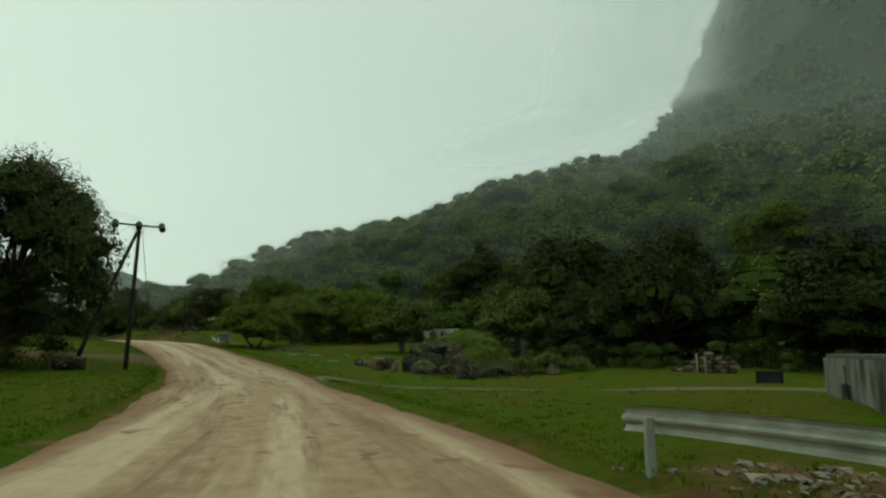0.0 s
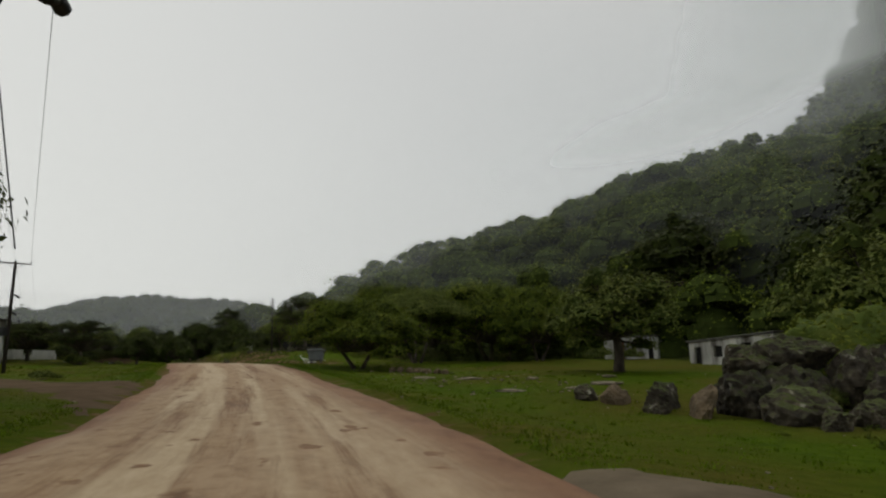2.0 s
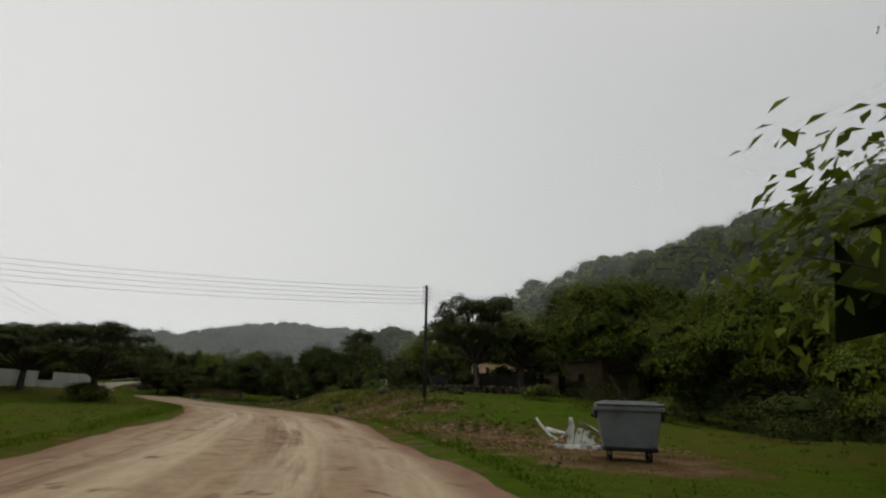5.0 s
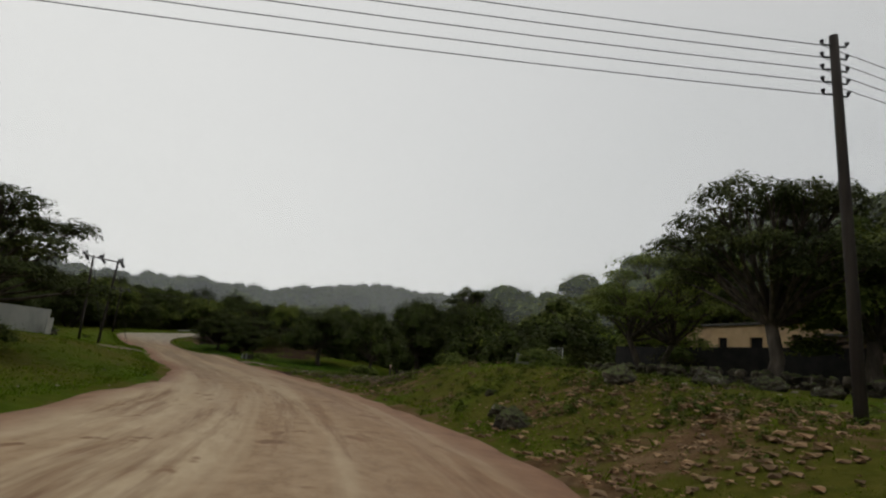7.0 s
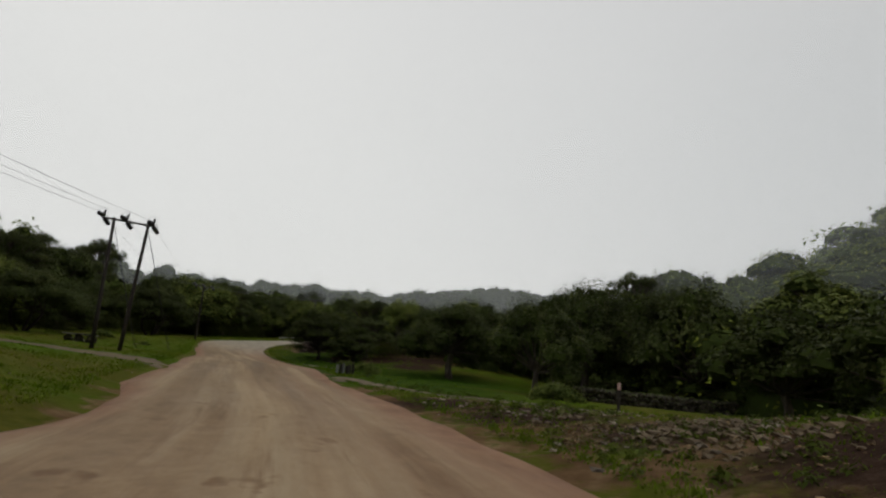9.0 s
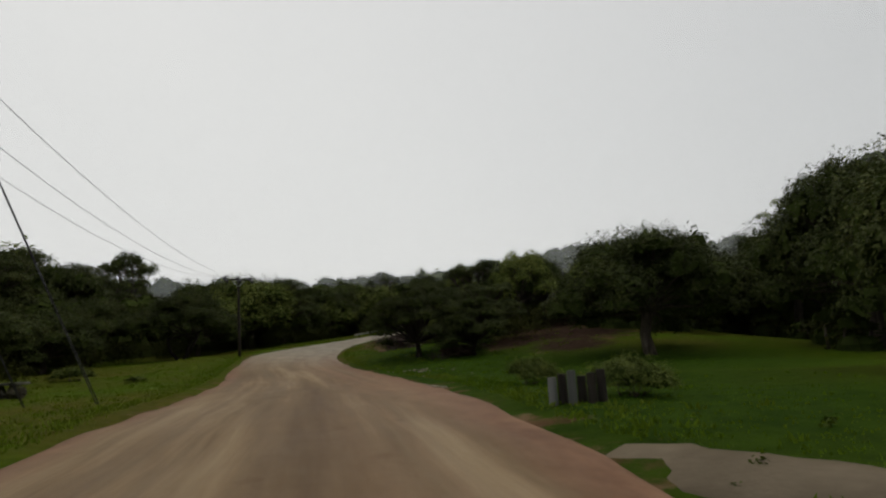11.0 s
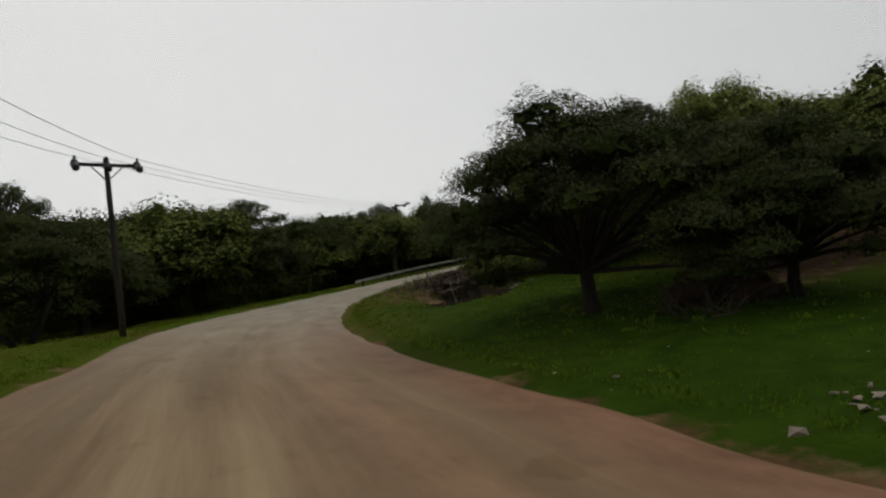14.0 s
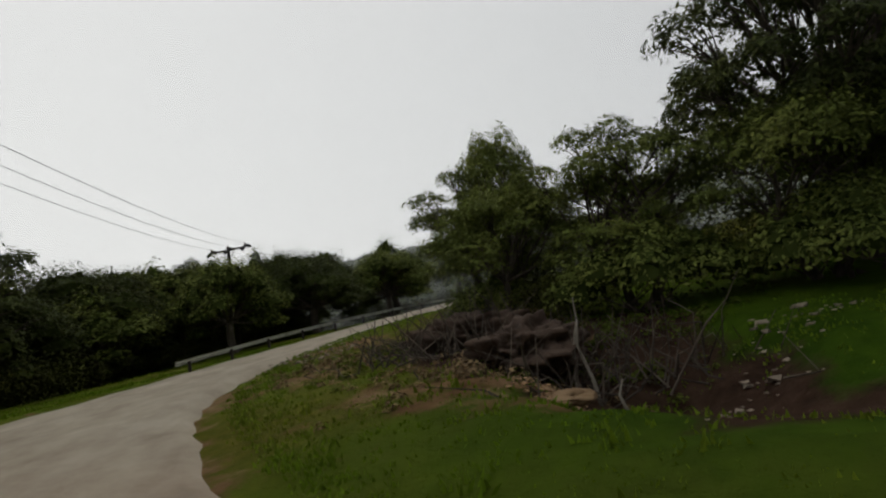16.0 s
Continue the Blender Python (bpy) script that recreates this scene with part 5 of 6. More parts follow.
    child("jumper", Shape().tube(loop, [0.012] * 5, 4).mesh("jumper", WIRE, True), p4, "thin looped jumper wire")
    ENDS["p4"].append(o4 + q + Vector((0, 0, 0.25)))
for tp4 in tops4:
    for dx in (0.0, 0.22):
        child("stay", Shape().tube([tp4 - Vector((0, 0, 0.25)), (tp4.x - 1.0 - dx, tp4.y + 3.0, 0.3)], [0.014, 0.014], 4).mesh("stay", WIRE), p4, "thin stay cable")
HV = "high power line wires"
back = [e + Vector((-14, -62, 1.5)) for e in ENDS["p1"]]
wires("power_line", zip(ENDS["p1"], back), 1.0, "thin dark power wire over the verge", HV)
wires("power_line", zip(ENDS["p1"], ENDS["p2"]), 0.7, "thin dark power wire over the verge", HV)
wires("power_line", zip(ENDS["p2"], ENDS["p4"]), 0.9, "thin dark power wire over the verge", HV)
wires("power_line", zip(ENDS["p4"], ENDS["p5"]), 1.3, "thin dark power wire over the verge", HV)
wires("power_line", zip(ENDS["p5"], ENDS["p6"]), 0.6, "thin dark power wire over the verge", HV)
# the low line across the road
p3 = thing("service_pole", -43.6, 104.1, 4.5, 0, "plain wooden service pole with a stack of wires", "power pole")
pole_post(p3, (0, 0, 0), (-0.25, 0.1, 7.5), 0.105)
lv_a, lv_b, lv_c = [], [], []
for i in range(5):
    z = 7.3 - 0.26 * i
    hook = Shape().tube([(-0.25, 0.1, z), (-0.43, 0.02, z), (-0.45, 0.02, z + 0.1)], [0.02, 0.02, 0.045], 6)
    hook.tube([(-0.25, 0.1, z - 0.03), (-0.05, 0.2, z - 0.03), (-0.03, 0.2, z + 0.06)], [0.02, 0.02, 0.045], 6)
    child("hook_insulator", hook.mesh("hook_insulator", RUBBER), p3)
    lv_a.append(Vector((-44.05, 104.12, 4.5 + z)))
    lv_b.append(Vector((-75.5, 80.5, 12.0 - 0.37 * i)))
    lv_c.append(Vector((-20, 132, 13.6 - 0.22 * i)))
LV = "low service wires"
wires("service_wire", zip(lv_a, lv_b), 0.6, "thin dark service wire crossing above the road", LV, 0.01)
wires("service_wire", list(zip(lv_a, lv_c))[:4], 0.6, "thin dark service wire running towards the hill", LV, 0.008)
p7 = thing("service_pole", -75.5, 80.4, gz(-75.5, 80.4), 0, "plain wooden service pole with a stack of wires", "power pole")
pole_post(p7, (0, 0, 0), (0, 0, 12.2 - gz(-75.5, 80.4)), 0.12)


# ---- guardrails ----
def guardrail(stations, label, group, rail_h=0.54, post_every=4.0, deep=1.0, post_mat=None):
    """A W-profile beam on steel posts along a line on the ground."""
    ln = dense_line([(*s, 0) for s in stations], 16)[:, :2]
    t = np.gradient(ln, axis=0)
    t /= np.hypot(*t.T)[:, None]
    nn = np.c_[-t[:, 1], t[:, 0]]
    prof = [(d_, h_ * deep) for d_, h_ in [(0.0, -0.16), (0.045, -0.155), (0.075, -0.1), (0.07, -0.065), (0.01, -0.03), (0.0, 0.0), (0.01, 0.03), (0.07, 0.065), (0.075, 0.1), (0.045, 0.155), (0.0, 0.16)]]
    root = thing("guardrail", ln[0][0], ln[0][1], gz(*ln[0]), 0, label, "guardrail")
    o = Vector((ln[0][0], ln[0][1], gz(*ln[0])))
    vs, fs = [], []
    k = len(prof)
    for i, q in enumerate(ln):
        z = gz(*q) + rail_h
        for j, (d, h) in enumerate(prof):
            vs.append(Vector((q[0] + nn[i][0] * d, q[1] + nn[i][1] * d, z + h)) - o)
    back_k = len(vs)
    vs += [v - Vector((nn[i // k][0], nn[i // k][1], 0)) * 0.006 for i, v in enumerate(vs)]
    for i in range(len(ln) - 1):
        for j in range(k - 1):
            a = i * k + j
            fs.append((a, a + 1, a + k + 1, a + k))
            fs.append((back_k + a + k, back_k + a + k + 1, back_k + a + 1, back_k + a))
    for i in (0, len(ln) - 1):
        for j in range(k - 1):
            a = i * k + j
            fs.append((a, back_k + a, back_k + a + 1, a + 1))
    child("beam", mesh_of("beam", vs, fs, RAIL), root)
    run = np.r_[0, np.cumsum(np.hypot(*np.diff(ln, axis=0).T))]
    pm = Shape().box((0, 0, rail_h - 0.39 - (1 - deep) * 0.12), (0.07, 0.13, 0.9), None, 0.008).mesh("post", post_mat or RAIL)
    s = 0.65
    while s < run[-1]:
        i = min(int(np.searchsorted(run, s)), len(ln) - 1)
        q = ln[i] - nn[i] * 0.1
        child("post", pm, root, "", pose(q[0] - o.x, q[1] - o.y, gz(*q) - o.z, 0, 0, math.degrees(math.atan2(t[i][1], t[i][0]))))
        s += post_every
    return root


guardrail([(2.42, 8.6), (3.05, 6.85), (3.68, 5.1), (5.0, 1.5), (6.5, -3), (9.5, -12)], "weathered grey steel guardrail beside the dirt road", "", 0.62, post_every=3.4)
guardrail([(-139.0, 161.3), (-140.3, 164.5), (-142.2, 170), (-143.5, 177), (-144, 184), (-143, 192), (-140, 200)], "pale steel guardrail along the outer edge of the bend", "", 0.5, post_every=4.0, deep=0.62, post_mat=POLE)


# ---- rocks ----
BOULDERS = [(1.76, 44.9, 0.95, 0.8, 1.0, 0, 0), (3.2, 47.2, 1.5, 0.9, 0.9, 0, 0), (0.1, 48.3, 0.75, 0.6, 0.6, 0, 0), (-1.5, 48.7, 0.95, 0.8, 0.8, 0, 0), (1.5, 49.0, 1.1, 0.9, 1.1, 0, 0),
            (-1.0, 50.4, 1.25, 1.0, 1.3, 0, 0), (-2.6, 50.4, 0.95, 0.85, 1.0, 0, 0), (-2.2, 51.0, 0.85, 0.75, 0.7, 0, 1.3), (-0.6, 51.2, 1.2, 0.9, 0.8, 0, 1.5), (1.2, 51.0, 1.3, 1.0, 1.3, 0, 0.5),
            (-3.9, 49.7, 0.62, 0.34, 0.72, 1, 0), (-5.0, 50.6, 0.55, 0.5, 0.55, 0, 0), (-6.2, 52.4, 0.6, 0.45, 0.5, 1, 0), (-4.6, 51.9, 0.75, 0.6, 0.7, 0, 0), (-7.1, 53.0, 0.5, 0.4, 0.4, 0, 0),
            (4.9, 48.4, 1.0, 0.8, 0.7, 0, 0), (-1.1, 47.6, 0.5, 0.4, 0.4, 0, 0), (8.6, 49.0, 0.8, 0.6, 0.7, 1, 0), (6.6, 48.8, 0.6, 0.5, 0.45, 0, 0)]
for i, (x, y, a, b, c, tan_, lift) in enumerate(BOULDERS):
    ob = new("boulder", boulder_mesh("boulder", (a, b, c), ROCK_TAN if tan_ else ROCK, i + 1))
    ob.matrix_world = pose(x, y, gz(x, y) + 0.3 * c + lift, 22 * math.sin(i * 2.1), 22 * math.cos(i * 3.3), 47 * i)
    tagged(ob, "tan broken boulder with sharp faces on the grass" if tan_ else "dark weathered boulder with pale lichen in a rock pile", "boulder", "rock pile on the meadow")
mound = new("turf_mound", lump("turf_mound", (3.3, 2.1, 3.15), MOSS, 31, 0.3, 5))
mound.matrix_world = pose(2.0, 52.2, gz(2.0, 52.2) + 0.05, 0, 9, -12)
turf_rg = np.random.default_rng(77)
mv = np.array([v.co[:] for v in mound.data.vertices])
mn = np.array([v.normal[:] for v in mound.data.vertices])
keep = mv[:, 2] > -0.3
mv, mn = np.repeat(mv[keep], 4, 0), np.repeat(mn[keep], 4, 0)
child("turf", quads_of("turf", leaves(turf_rg, mv + turf_rg.normal(size=mv.shape) * 0.07, 0.1, 0.4, 2.0, mn), HERB_LIGHT), mound)
tagged(mound, "low mound overgrown with yellow-green turf behind boulders", "mound")
for i, (x, y, s) in enumerate([(-22.6, 37.6, 1.5), (-48.7, 108.3, 0.75), (-50.6, 105.8, 0.8), (-51.5, 107, 0.55), (-53, 109.5, 0.3), (-47, 112, 0.9), (-45.5, 114, 0.8), (-50.5, 113.5, 0.5), (-44, 111, 0.6)]):
    ob = new("boulder", boulder_mesh("boulder", (s * 0.75, s * 0.6, s * 0.45), ROCK, 40 + i))
    ob.matrix_world = pose(x, y, gz(x, y) + 0.15 * s, 0, 0, 63 * i)
    tagged(ob, "grey boulder half sunk in rough grass", "boulder", "boulders by the ruined house")


def rubble(name, zones, n, mat, label, lo, hi, seed):
    """Loose broken stones, too many to count, lying on the ground."""
    rg = np.random.default_rng(seed)
    base = np.array([(1, 0, -0.35), (-0.5, 0.87, -0.35), (-0.5, -0.87, -0.3), (0.75, 0.5, 0.4), (-0.85, 0.25, 0.35), (0.15, -0.8, 0.45)])
    tri = [(0, 2, 1), (3, 4, 5), (0, 1, 3), (1, 4, 3), (1, 2, 4), (2, 5, 4), (2, 0, 5), (0, 3, 5)]
    w = np.array([q[3] for q in zones], float)
    pick = rg.choice(len(zones), n, p=w / w.sum())
    pos = np.array([[zones[i][0] + rg.normal() * zones[i][2] * 0.5, zones[i][1] + rg.normal() * zones[i][2] * 0.5] for i in pick])
    zz = ground(pos[:, 0], pos[:, 1])
    ok = np.abs(along(pos)[:, 1]) - along(pos)[:, 4] > 0.25
    vs, fs = [], []
    for (x, y), z, good in zip(pos, zz, ok):
        if not good:
            continue
        s = lo + (hi - lo) * rg.uniform() ** 3
        q = base * s * rg.uniform(0.6, 1.25, (6, 1)) * (1, 0.8, 0.6)
        a = rg.uniform(0, 6.28)
        ca, sa = math.cos(a), math.sin(a)
        k = len(vs)
        vs += [(x + ca * v[0] - sa * v[1], y + sa * v[0] + ca * v[1], z + v[2] + 0.07) for v in q]
        fs += [tuple(i + k for i in f) for f in tri]
    tagged(new(name, mesh_of(name, vs, fs, mat)), label, "stones", kind="stuff")


rubble("rubble", [(-36.5, 92, 3, 1), (-41, 97.5, 3.4, 1.2), (-46, 102.5, 3.4, 1.8), (-50, 107, 3, 1), (-31.5, 87, 3.5, 0.9), (-60.5, 116.5, 2.5, 0.2)], 3000, STONE_RED, "ochre and red-brown broken stones along the verge", 0.03, 0.15, 5)
rubble("loose_stones", [(4.3, 7.0, 1.3, 1.0), (5.2, 4, 1.4, 1.0), (-16.8, 69.6, 2.6, 0.8), (-14, 60, 4, 0.5), (-8, 56, 4, 0.6), (-10, 63, 6, 0.4), (-70, 123.4, 3, 1.2), (-74, 125, 2, 0.7), (-65, 119.8, 3, 0.8), (-104.6, 141.4, 0.8, 0.12), (-103.0, 141.2, 1.2, 0.1), (-130, 159, 1.6, 0.5), (-45, 110, 6, 0.6), (5, 45, 3, 0.3)], 1000, STONE, "pale loose stones scattered on grass and earth", 0.03, 0.15, 6)
rubble("broken_stones", [(-65, 120.4, 1.5, 1.0), (-63.2, 118.6, 1.5, 0.6), (-69, 122.5, 2, 0.3)], 420, ROCK_TAN, "brown broken stones in a loose heap on the verge", 0.05, 0.2, 9)
rubble("red_soil", [(-120.9, 151.5, 0.55, 1)], 260, STONE_RED, "crumbs of bright red soil round a small heap", 0.015, 0.06, 8)
rubble("pale_stones", [(-119.6, 151.9, 0.7, 1), (-119.0, 152.7, 0.7, 1), (-118.2, 153.6, 0.8, 0.6), (-104.6, 141.4, 0.9, 0.5), (-130, 158.5, 1.2, 0.6)], 170, STONE, "small pale stones lying on the bank", 0.03, 0.13, 9)
rubble("road_stones", [(-10, 36, 30, 1), (-60, 112, 30, 1), (-110, 142, 14, 0.5)], 700, STONE, "small pale stones scattered over the grass", 0.02, 0.08, 7)
for i, (x, y, a, b) in enumerate([(-12.4, 61, 0.95, 0.35), (-15.5, 64, 0.8, 0.3), (-6, 58, 0.7, 0.4), (-10, 55.5, 0.6, 0.35), (-96.4, 135.0, 0.42, 0.12), (-95.4, 134.5, 0.5, 0.13), (-94.5, 134.1, 0.36, 0.12), (-5.5, 62, 0.9, 0.35), (-9.2, 60.2, 0.5, 0.3), (-7.4, 56.6, 0.45, 0.25)]):
    ob = new("flat_slab", lump("flat_slab", (a, b * (0.75 if x < -90 else 1.0), 0.04 if x < -90 else 0.07), STONE, 70 + i, 0.5))
    ob.matrix_world = pose(x, y, gz(x, y) + 0.02, 0, 0, 151 if x < -90 else 140 + 17 * i)
    tagged(ob, "flat pale stone slab lying in the grass", "stone")
# low line of rough stones
rg = np.random.default_rng(14)
for k_, (x0, y0, x1, y1, n, s) in enumerate([(-80.9, 145.2, -73.2, 152.8, 40, 0.3), (-40, 115.5, -54.5, 123.5, 30, 0.3), (-15, 68.3, -19, 70.6, 12, 0.28)]):
    root = thing("stone_wall", x0, y0, gz(x0, y0), 0, ["low dark drystone wall across the meadow", "low tumbled stone wall below the ruined house", "short row of tumbled pale stones"][k_], "stone wall")
    meshes = [lump("stone", (s, s * 0.8, s * 0.7), ROCK if k_ < 2 else ROCK_TAN, 90 + 5 * k_ + j, 0.5, 2) for j in range(4)]
    for i in range(n):
        u = (i + rg.uniform(-0.3, 0.3)) / n
        x, y = x0 + (x1 - x0) * u, y0 + (y1 - y0) * u
        for lay in range((3, 2, 1)[k_]):
            child("stone", meshes[i % 4], root, "", pose(x - x0 + rg.uniform(-0.2, 0.2), y - y0 + rg.uniform(-0.2, 0.2), gz(x, y) - gz(x0, y0) + s * 0.35 + lay * s * 1.0, rg.uniform(-20, 20), rg.uniform(-20, 20), rg.uniform(0, 360)))


# ---- buildings ----
def wall_block(parent, name, a, b, z0, z1, thick, mat, holes=(), label=""):
    """A wall from a to b (x, y local) with real openings (from, to, low, high) cut through its thickness."""
    a, b = Vector((*a, 0)), Vector((*b, 0))
    d = b - a
    ln = d.length
    us = sorted({0.0, ln, *(h[0] for h in holes), *(h[1] for h in holes)})
    zs = sorted({z0, z1, *(h[2] for h in holes), *(h[3] for h in holes)})
    m = Matrix.Translation(a) @ d.to_track_quat("X", "Z").to_matrix().to_4x4()
    solid = {(i, j) for i in range(len(us) - 1) for j in range(len(zs) - 1)
             if not any(h[0] < (us[i] + us[i + 1]) / 2 < h[1] and h[2] < (zs[j] + zs[j + 1]) / 2 < h[3] for h in holes)}
    bm = bmesh.new()
    corner = {}

    def vert(i, j, s):
        if (i, j, s) not in corner:
            corner[i, j, s] = bm.verts.new(m @ Vector((us[i], s * thick / 2, zs[j])))
        return corner[i, j, s]

    for i, j in solid:
        bm.faces.new([vert(*q, -1) for q in ((i, j), (i + 1, j), (i + 1, j + 1), (i, j + 1))])
        bm.faces.new([vert(*q, 1) for q in ((i, j + 1), (i + 1, j + 1), (i + 1, j), (i, j))])
        for di, dj, p, q in ((-1, 0, (i, j), (i, j + 1)), (1, 0, (i + 1, j + 1), (i + 1, j)), (0, -1, (i + 1, j), (i, j)), (0, 1, (i, j + 1), (i + 1, j + 1))):
            if (i + di, j + dj) not in solid:
                bm.faces.new([vert(*p, -1), vert(*q, -1), vert(*q, 1), vert(*p, 1)])
    me = bpy.data.meshes.new(name)
    bm.to_mesh(me)
    bm.free()
    me.materials.append(mat)
    child(name, me, parent, label)
    return m


def small_house(label, a, b, depth, h, mat, holes, roof=ROOF, fills=(), over=0.25, category="house"):
    """A flat-roofed block: facade from a to b with openings, depth to its left side."""
    base = min(gz(*a), gz(*b)) - 0.3
    root = thing("house", *a, base, 0, label, category)
    A, B = Vector((0, 0)), Vector((b[0] - a[0], b[1] - a[1]))
    d = (B - A).normalized()
    n_ = Vector((-d.y, d.x)) * depth
    m = wall_block(root, "facade", A, B, 0, h + 0.3, 0.25, mat, holes)
    wall_block(root, "side_wall", A + n_, A, 0, h + 0.3, 0.24, mat)
    wall_block(root, "side_wall", B, B + n_, 0, h + 0.3, 0.24, mat)
    wall_block(root, "rear_wall", B + n_, A + n_, 0, h + 0.3, 0.25, mat)
    c = (A + B + n_) / 2
    rot = Vector((d.x, d.y, 0)).to_track_quat("X", "Z").to_matrix().to_4x4()
    child("roof", Shape().box((c.x, c.y, h + 0.37), ((B - A).length + 2 * over, depth + 2 * over, 0.14), rot, 0.02).mesh("roof", roof), root)
    for hole, (nm, mt) in zip(holes, fills):
        w, hh = hole[1] - hole[0], hole[3] - hole[2]
        q = Shape().box((0, 0, 0), (w, 0.04, hh), None)
        t = m @ Matrix.Translation(((hole[0] + hole[1]) / 2, 0.06, (hole[2] + hole[3]) / 2))
        child(nm, mesh_of(nm, [t @ Vector(v) for v in q.v], q.f, mt), root)
    return root


small_house("low weathered concrete hut with a dark doorway", (15.0, 24.4), (10.4, 14.2), 4.0, 1.38, CONCRETE, [(3.6, 5.4, 0.3, 0.85), (4.3, 4.9, 0.85, 1.45)], ROOF, [("door", DARK), ("vent", DARK)], 0.02, "hut")
small_house("long low white house with dark windows below the hill", (2.5, 81.5), (5.6, 71.7), 4.5, 2.2, PLASTER, [(0.7, 1.7, 0.3, 2.1), (3.4, 4.5, 1.25, 2.05), (6.6, 7.9, 0.3, 2.1)], ROOF, [("door", DARK), ("window", DARK), ("door", DARK)])
small_house("small white shed with a red-brown door", (-2.9, 95.6), (1.9, 94.2), 4, 2.2, PLASTER, [(0.8, 1.9, 0.3, 2.1), (2.6, 3.0, 0.6, 2.1), (4.2, 4.7, 0.3, 1.9)], ROOF, [("door", DOOR_RED), ("window", DARK), ("door", DARK)], 0.2, "shed")
ruin = small_house("ruined ochre house with dark window gaps under trees", (-51.0, 133.8), (-43.6, 129.4), 5, 3.6, OCHRE, [(0.7, 1.25, 1.5, 3.2), (2.3, 2.9, 1.5, 3.2), (4.4, 5.2, 1.3, 3.2), (6.9, 7.5, 1.3, 3.3)], ROOF, [("window", DARK)] * 4, 0.3)
small_house("brown plastered wing of the ruined house", (-43.4, 129.2), (-35.6, 124.6), 5, 3.4, BROWN_WALL, [(1.4, 2.2, 1.2, 2.8), (4, 4.9, 0.4, 2.6), (6.5, 7.2, 1.2, 2.6)], ROOF, [("window", DARK), ("door", DARK), ("window", DARK)], 0.3)
yard = thing("yard_wall", -55.5, 133.8, gz(-55.5, 133.8) - 0.5, 0, "low blackened yard wall in front of the ruined house", "wall")
wall_block(yard, "masonry", (0, 0), (13.5, -7.6), 0, 2.6, 0.35, SOOT)
small_house("white two-storey house beyond the side road", (-86, 84), (-75.9, 96.3), 7, 5.6, PLASTER, [(2, 3.2, 1.2, 2.4), (6, 7.2, 1.2, 2.4), (11, 12.2, 1.2, 2.4), (13.8, 14.8, 3.9, 5.1), (8, 9.2, 3.9, 5.1), (3, 4.2, 3.9, 5.1)], ROOF, [("window", DARK)] * 6, 0.35)
wall_l = thing("garden_wall", -80.5, 109.9, gz(-80.5, 109.9) - 0.4, 0, "low white garden wall with a dark gap", "wall")
wall_block(wall_l, "masonry", (0, 0), (-4.0, -9.2), 0, 5.6 - gz(-80.5, 109.9) + 0.4, 0.25, PLASTER, [(3.0, 4.2, 1.0, 1.75)])
child("pier", Shape().box((0, 0, 0.85), (0.34, 0.34, 5.8 - gz(-80.5, 109.9)), None, 0.02).mesh("pier", PLASTER), wall_l)


# ---- fallen stone hut and trough by the trees ----
hut = thing("stone_ruin", 19.5, 46.9, gz(19.5, 46.9), -47, "roofless tumbled hut of brown stones under dark trees", "ruin")
hut_rg = np.random.default_rng(71)
hut_stones = [boulder_mesh("stone", (0.36, 0.27, 0.2), ROCK_TAN if j % 2 else ROCK, 300 + j, 12) for j in range(6)]
for i in range(9):
    for lay in range(int(5.5 - 0.6 * abs(i - 6) + hut_rg.uniform(-0.8, 0.8))):
        child("stone", hut_stones[(i * 3 + lay) % 6], hut, "", pose(-2.3 + 0.55 * i + 0.25 * (lay % 2), hut_rg.uniform(-0.08, 0.08), 0.12 + 0.3 * lay, hut_rg.uniform(-12, 12), hut_rg.uniform(-12, 12), hut_rg.uniform(-25, 25)))
for px_, hh in ((-0.3, 1.5), (0.35, 1.25)):
    child("doorpost", Shape().box((px_, -0.35, hh / 2 - 0.1), (0.16, 0.09, hh), Euler((0.05, 0.04, 0)).to_matrix().to_4x4(), 0.015).mesh("doorpost", BARK_PALE), hut, "pale upright timber post")
tr_ = thing("trough", 17.8, 34.2, gz(17.8, 34.2), -38, "low dark stone trough in the grass", "trough")
child("body", Shape().box((0, -0.27, 0.27), (1.25, 0.1, 0.72), None, 0.02).box((0, 0.27, 0.27), (1.25, 0.1, 0.72), None, 0.02).box((-0.58, 0, 0.27), (0.1, 0.44, 0.7), None, 0.02).box((0.58, 0, 0.27), (0.1, 0.44, 0.7), None, 0.02).box((0, 0, 0.0), (1.1, 0.48, 0.1), None).mesh("body", SOOT), tr_)


# ---- wheeled bin and scrap ----
def wheeled_bin(x, y, turn):
    root = thing("wheeled_bin", x, y, gz(x, y), turn, "large grey plastic wheeled bin with a closed lid", "bin")
    bm = bmesh.new()
    ring = lambda w, d, z: [bm.verts.new(q) for q in ((-w, -d, z), (w, -d, z), (w, d, z), (-w, d, z))]
    r1, r2, r3 = ring(0.55, 0.4, 0.22), ring(0.68, 0.52, 1.12), ring(0.62, 0.46, 1.12)
    r4 = ring(0.5, 0.36, 0.3)
    for lo, hi in ((r1, r2), (r2, r3), (r3, r4)):
        for i in range(4):
            bm.faces.new((lo[i], lo[(i + 1) % 4], hi[(i + 1) % 4], hi[i]))
    bm.faces.new(r1[::-1]), bm.faces.new(r4)
    bmesh.ops.bevel(bm, geom=[e for e in bm.edges], offset=0.03, segments=2, affect="EDGES")
    me = bpy.data.meshes.new("body")
    bm.to_mesh(me)
    bm.free()
    me.materials.append(BIN_GREY)
    child("body", me, root)
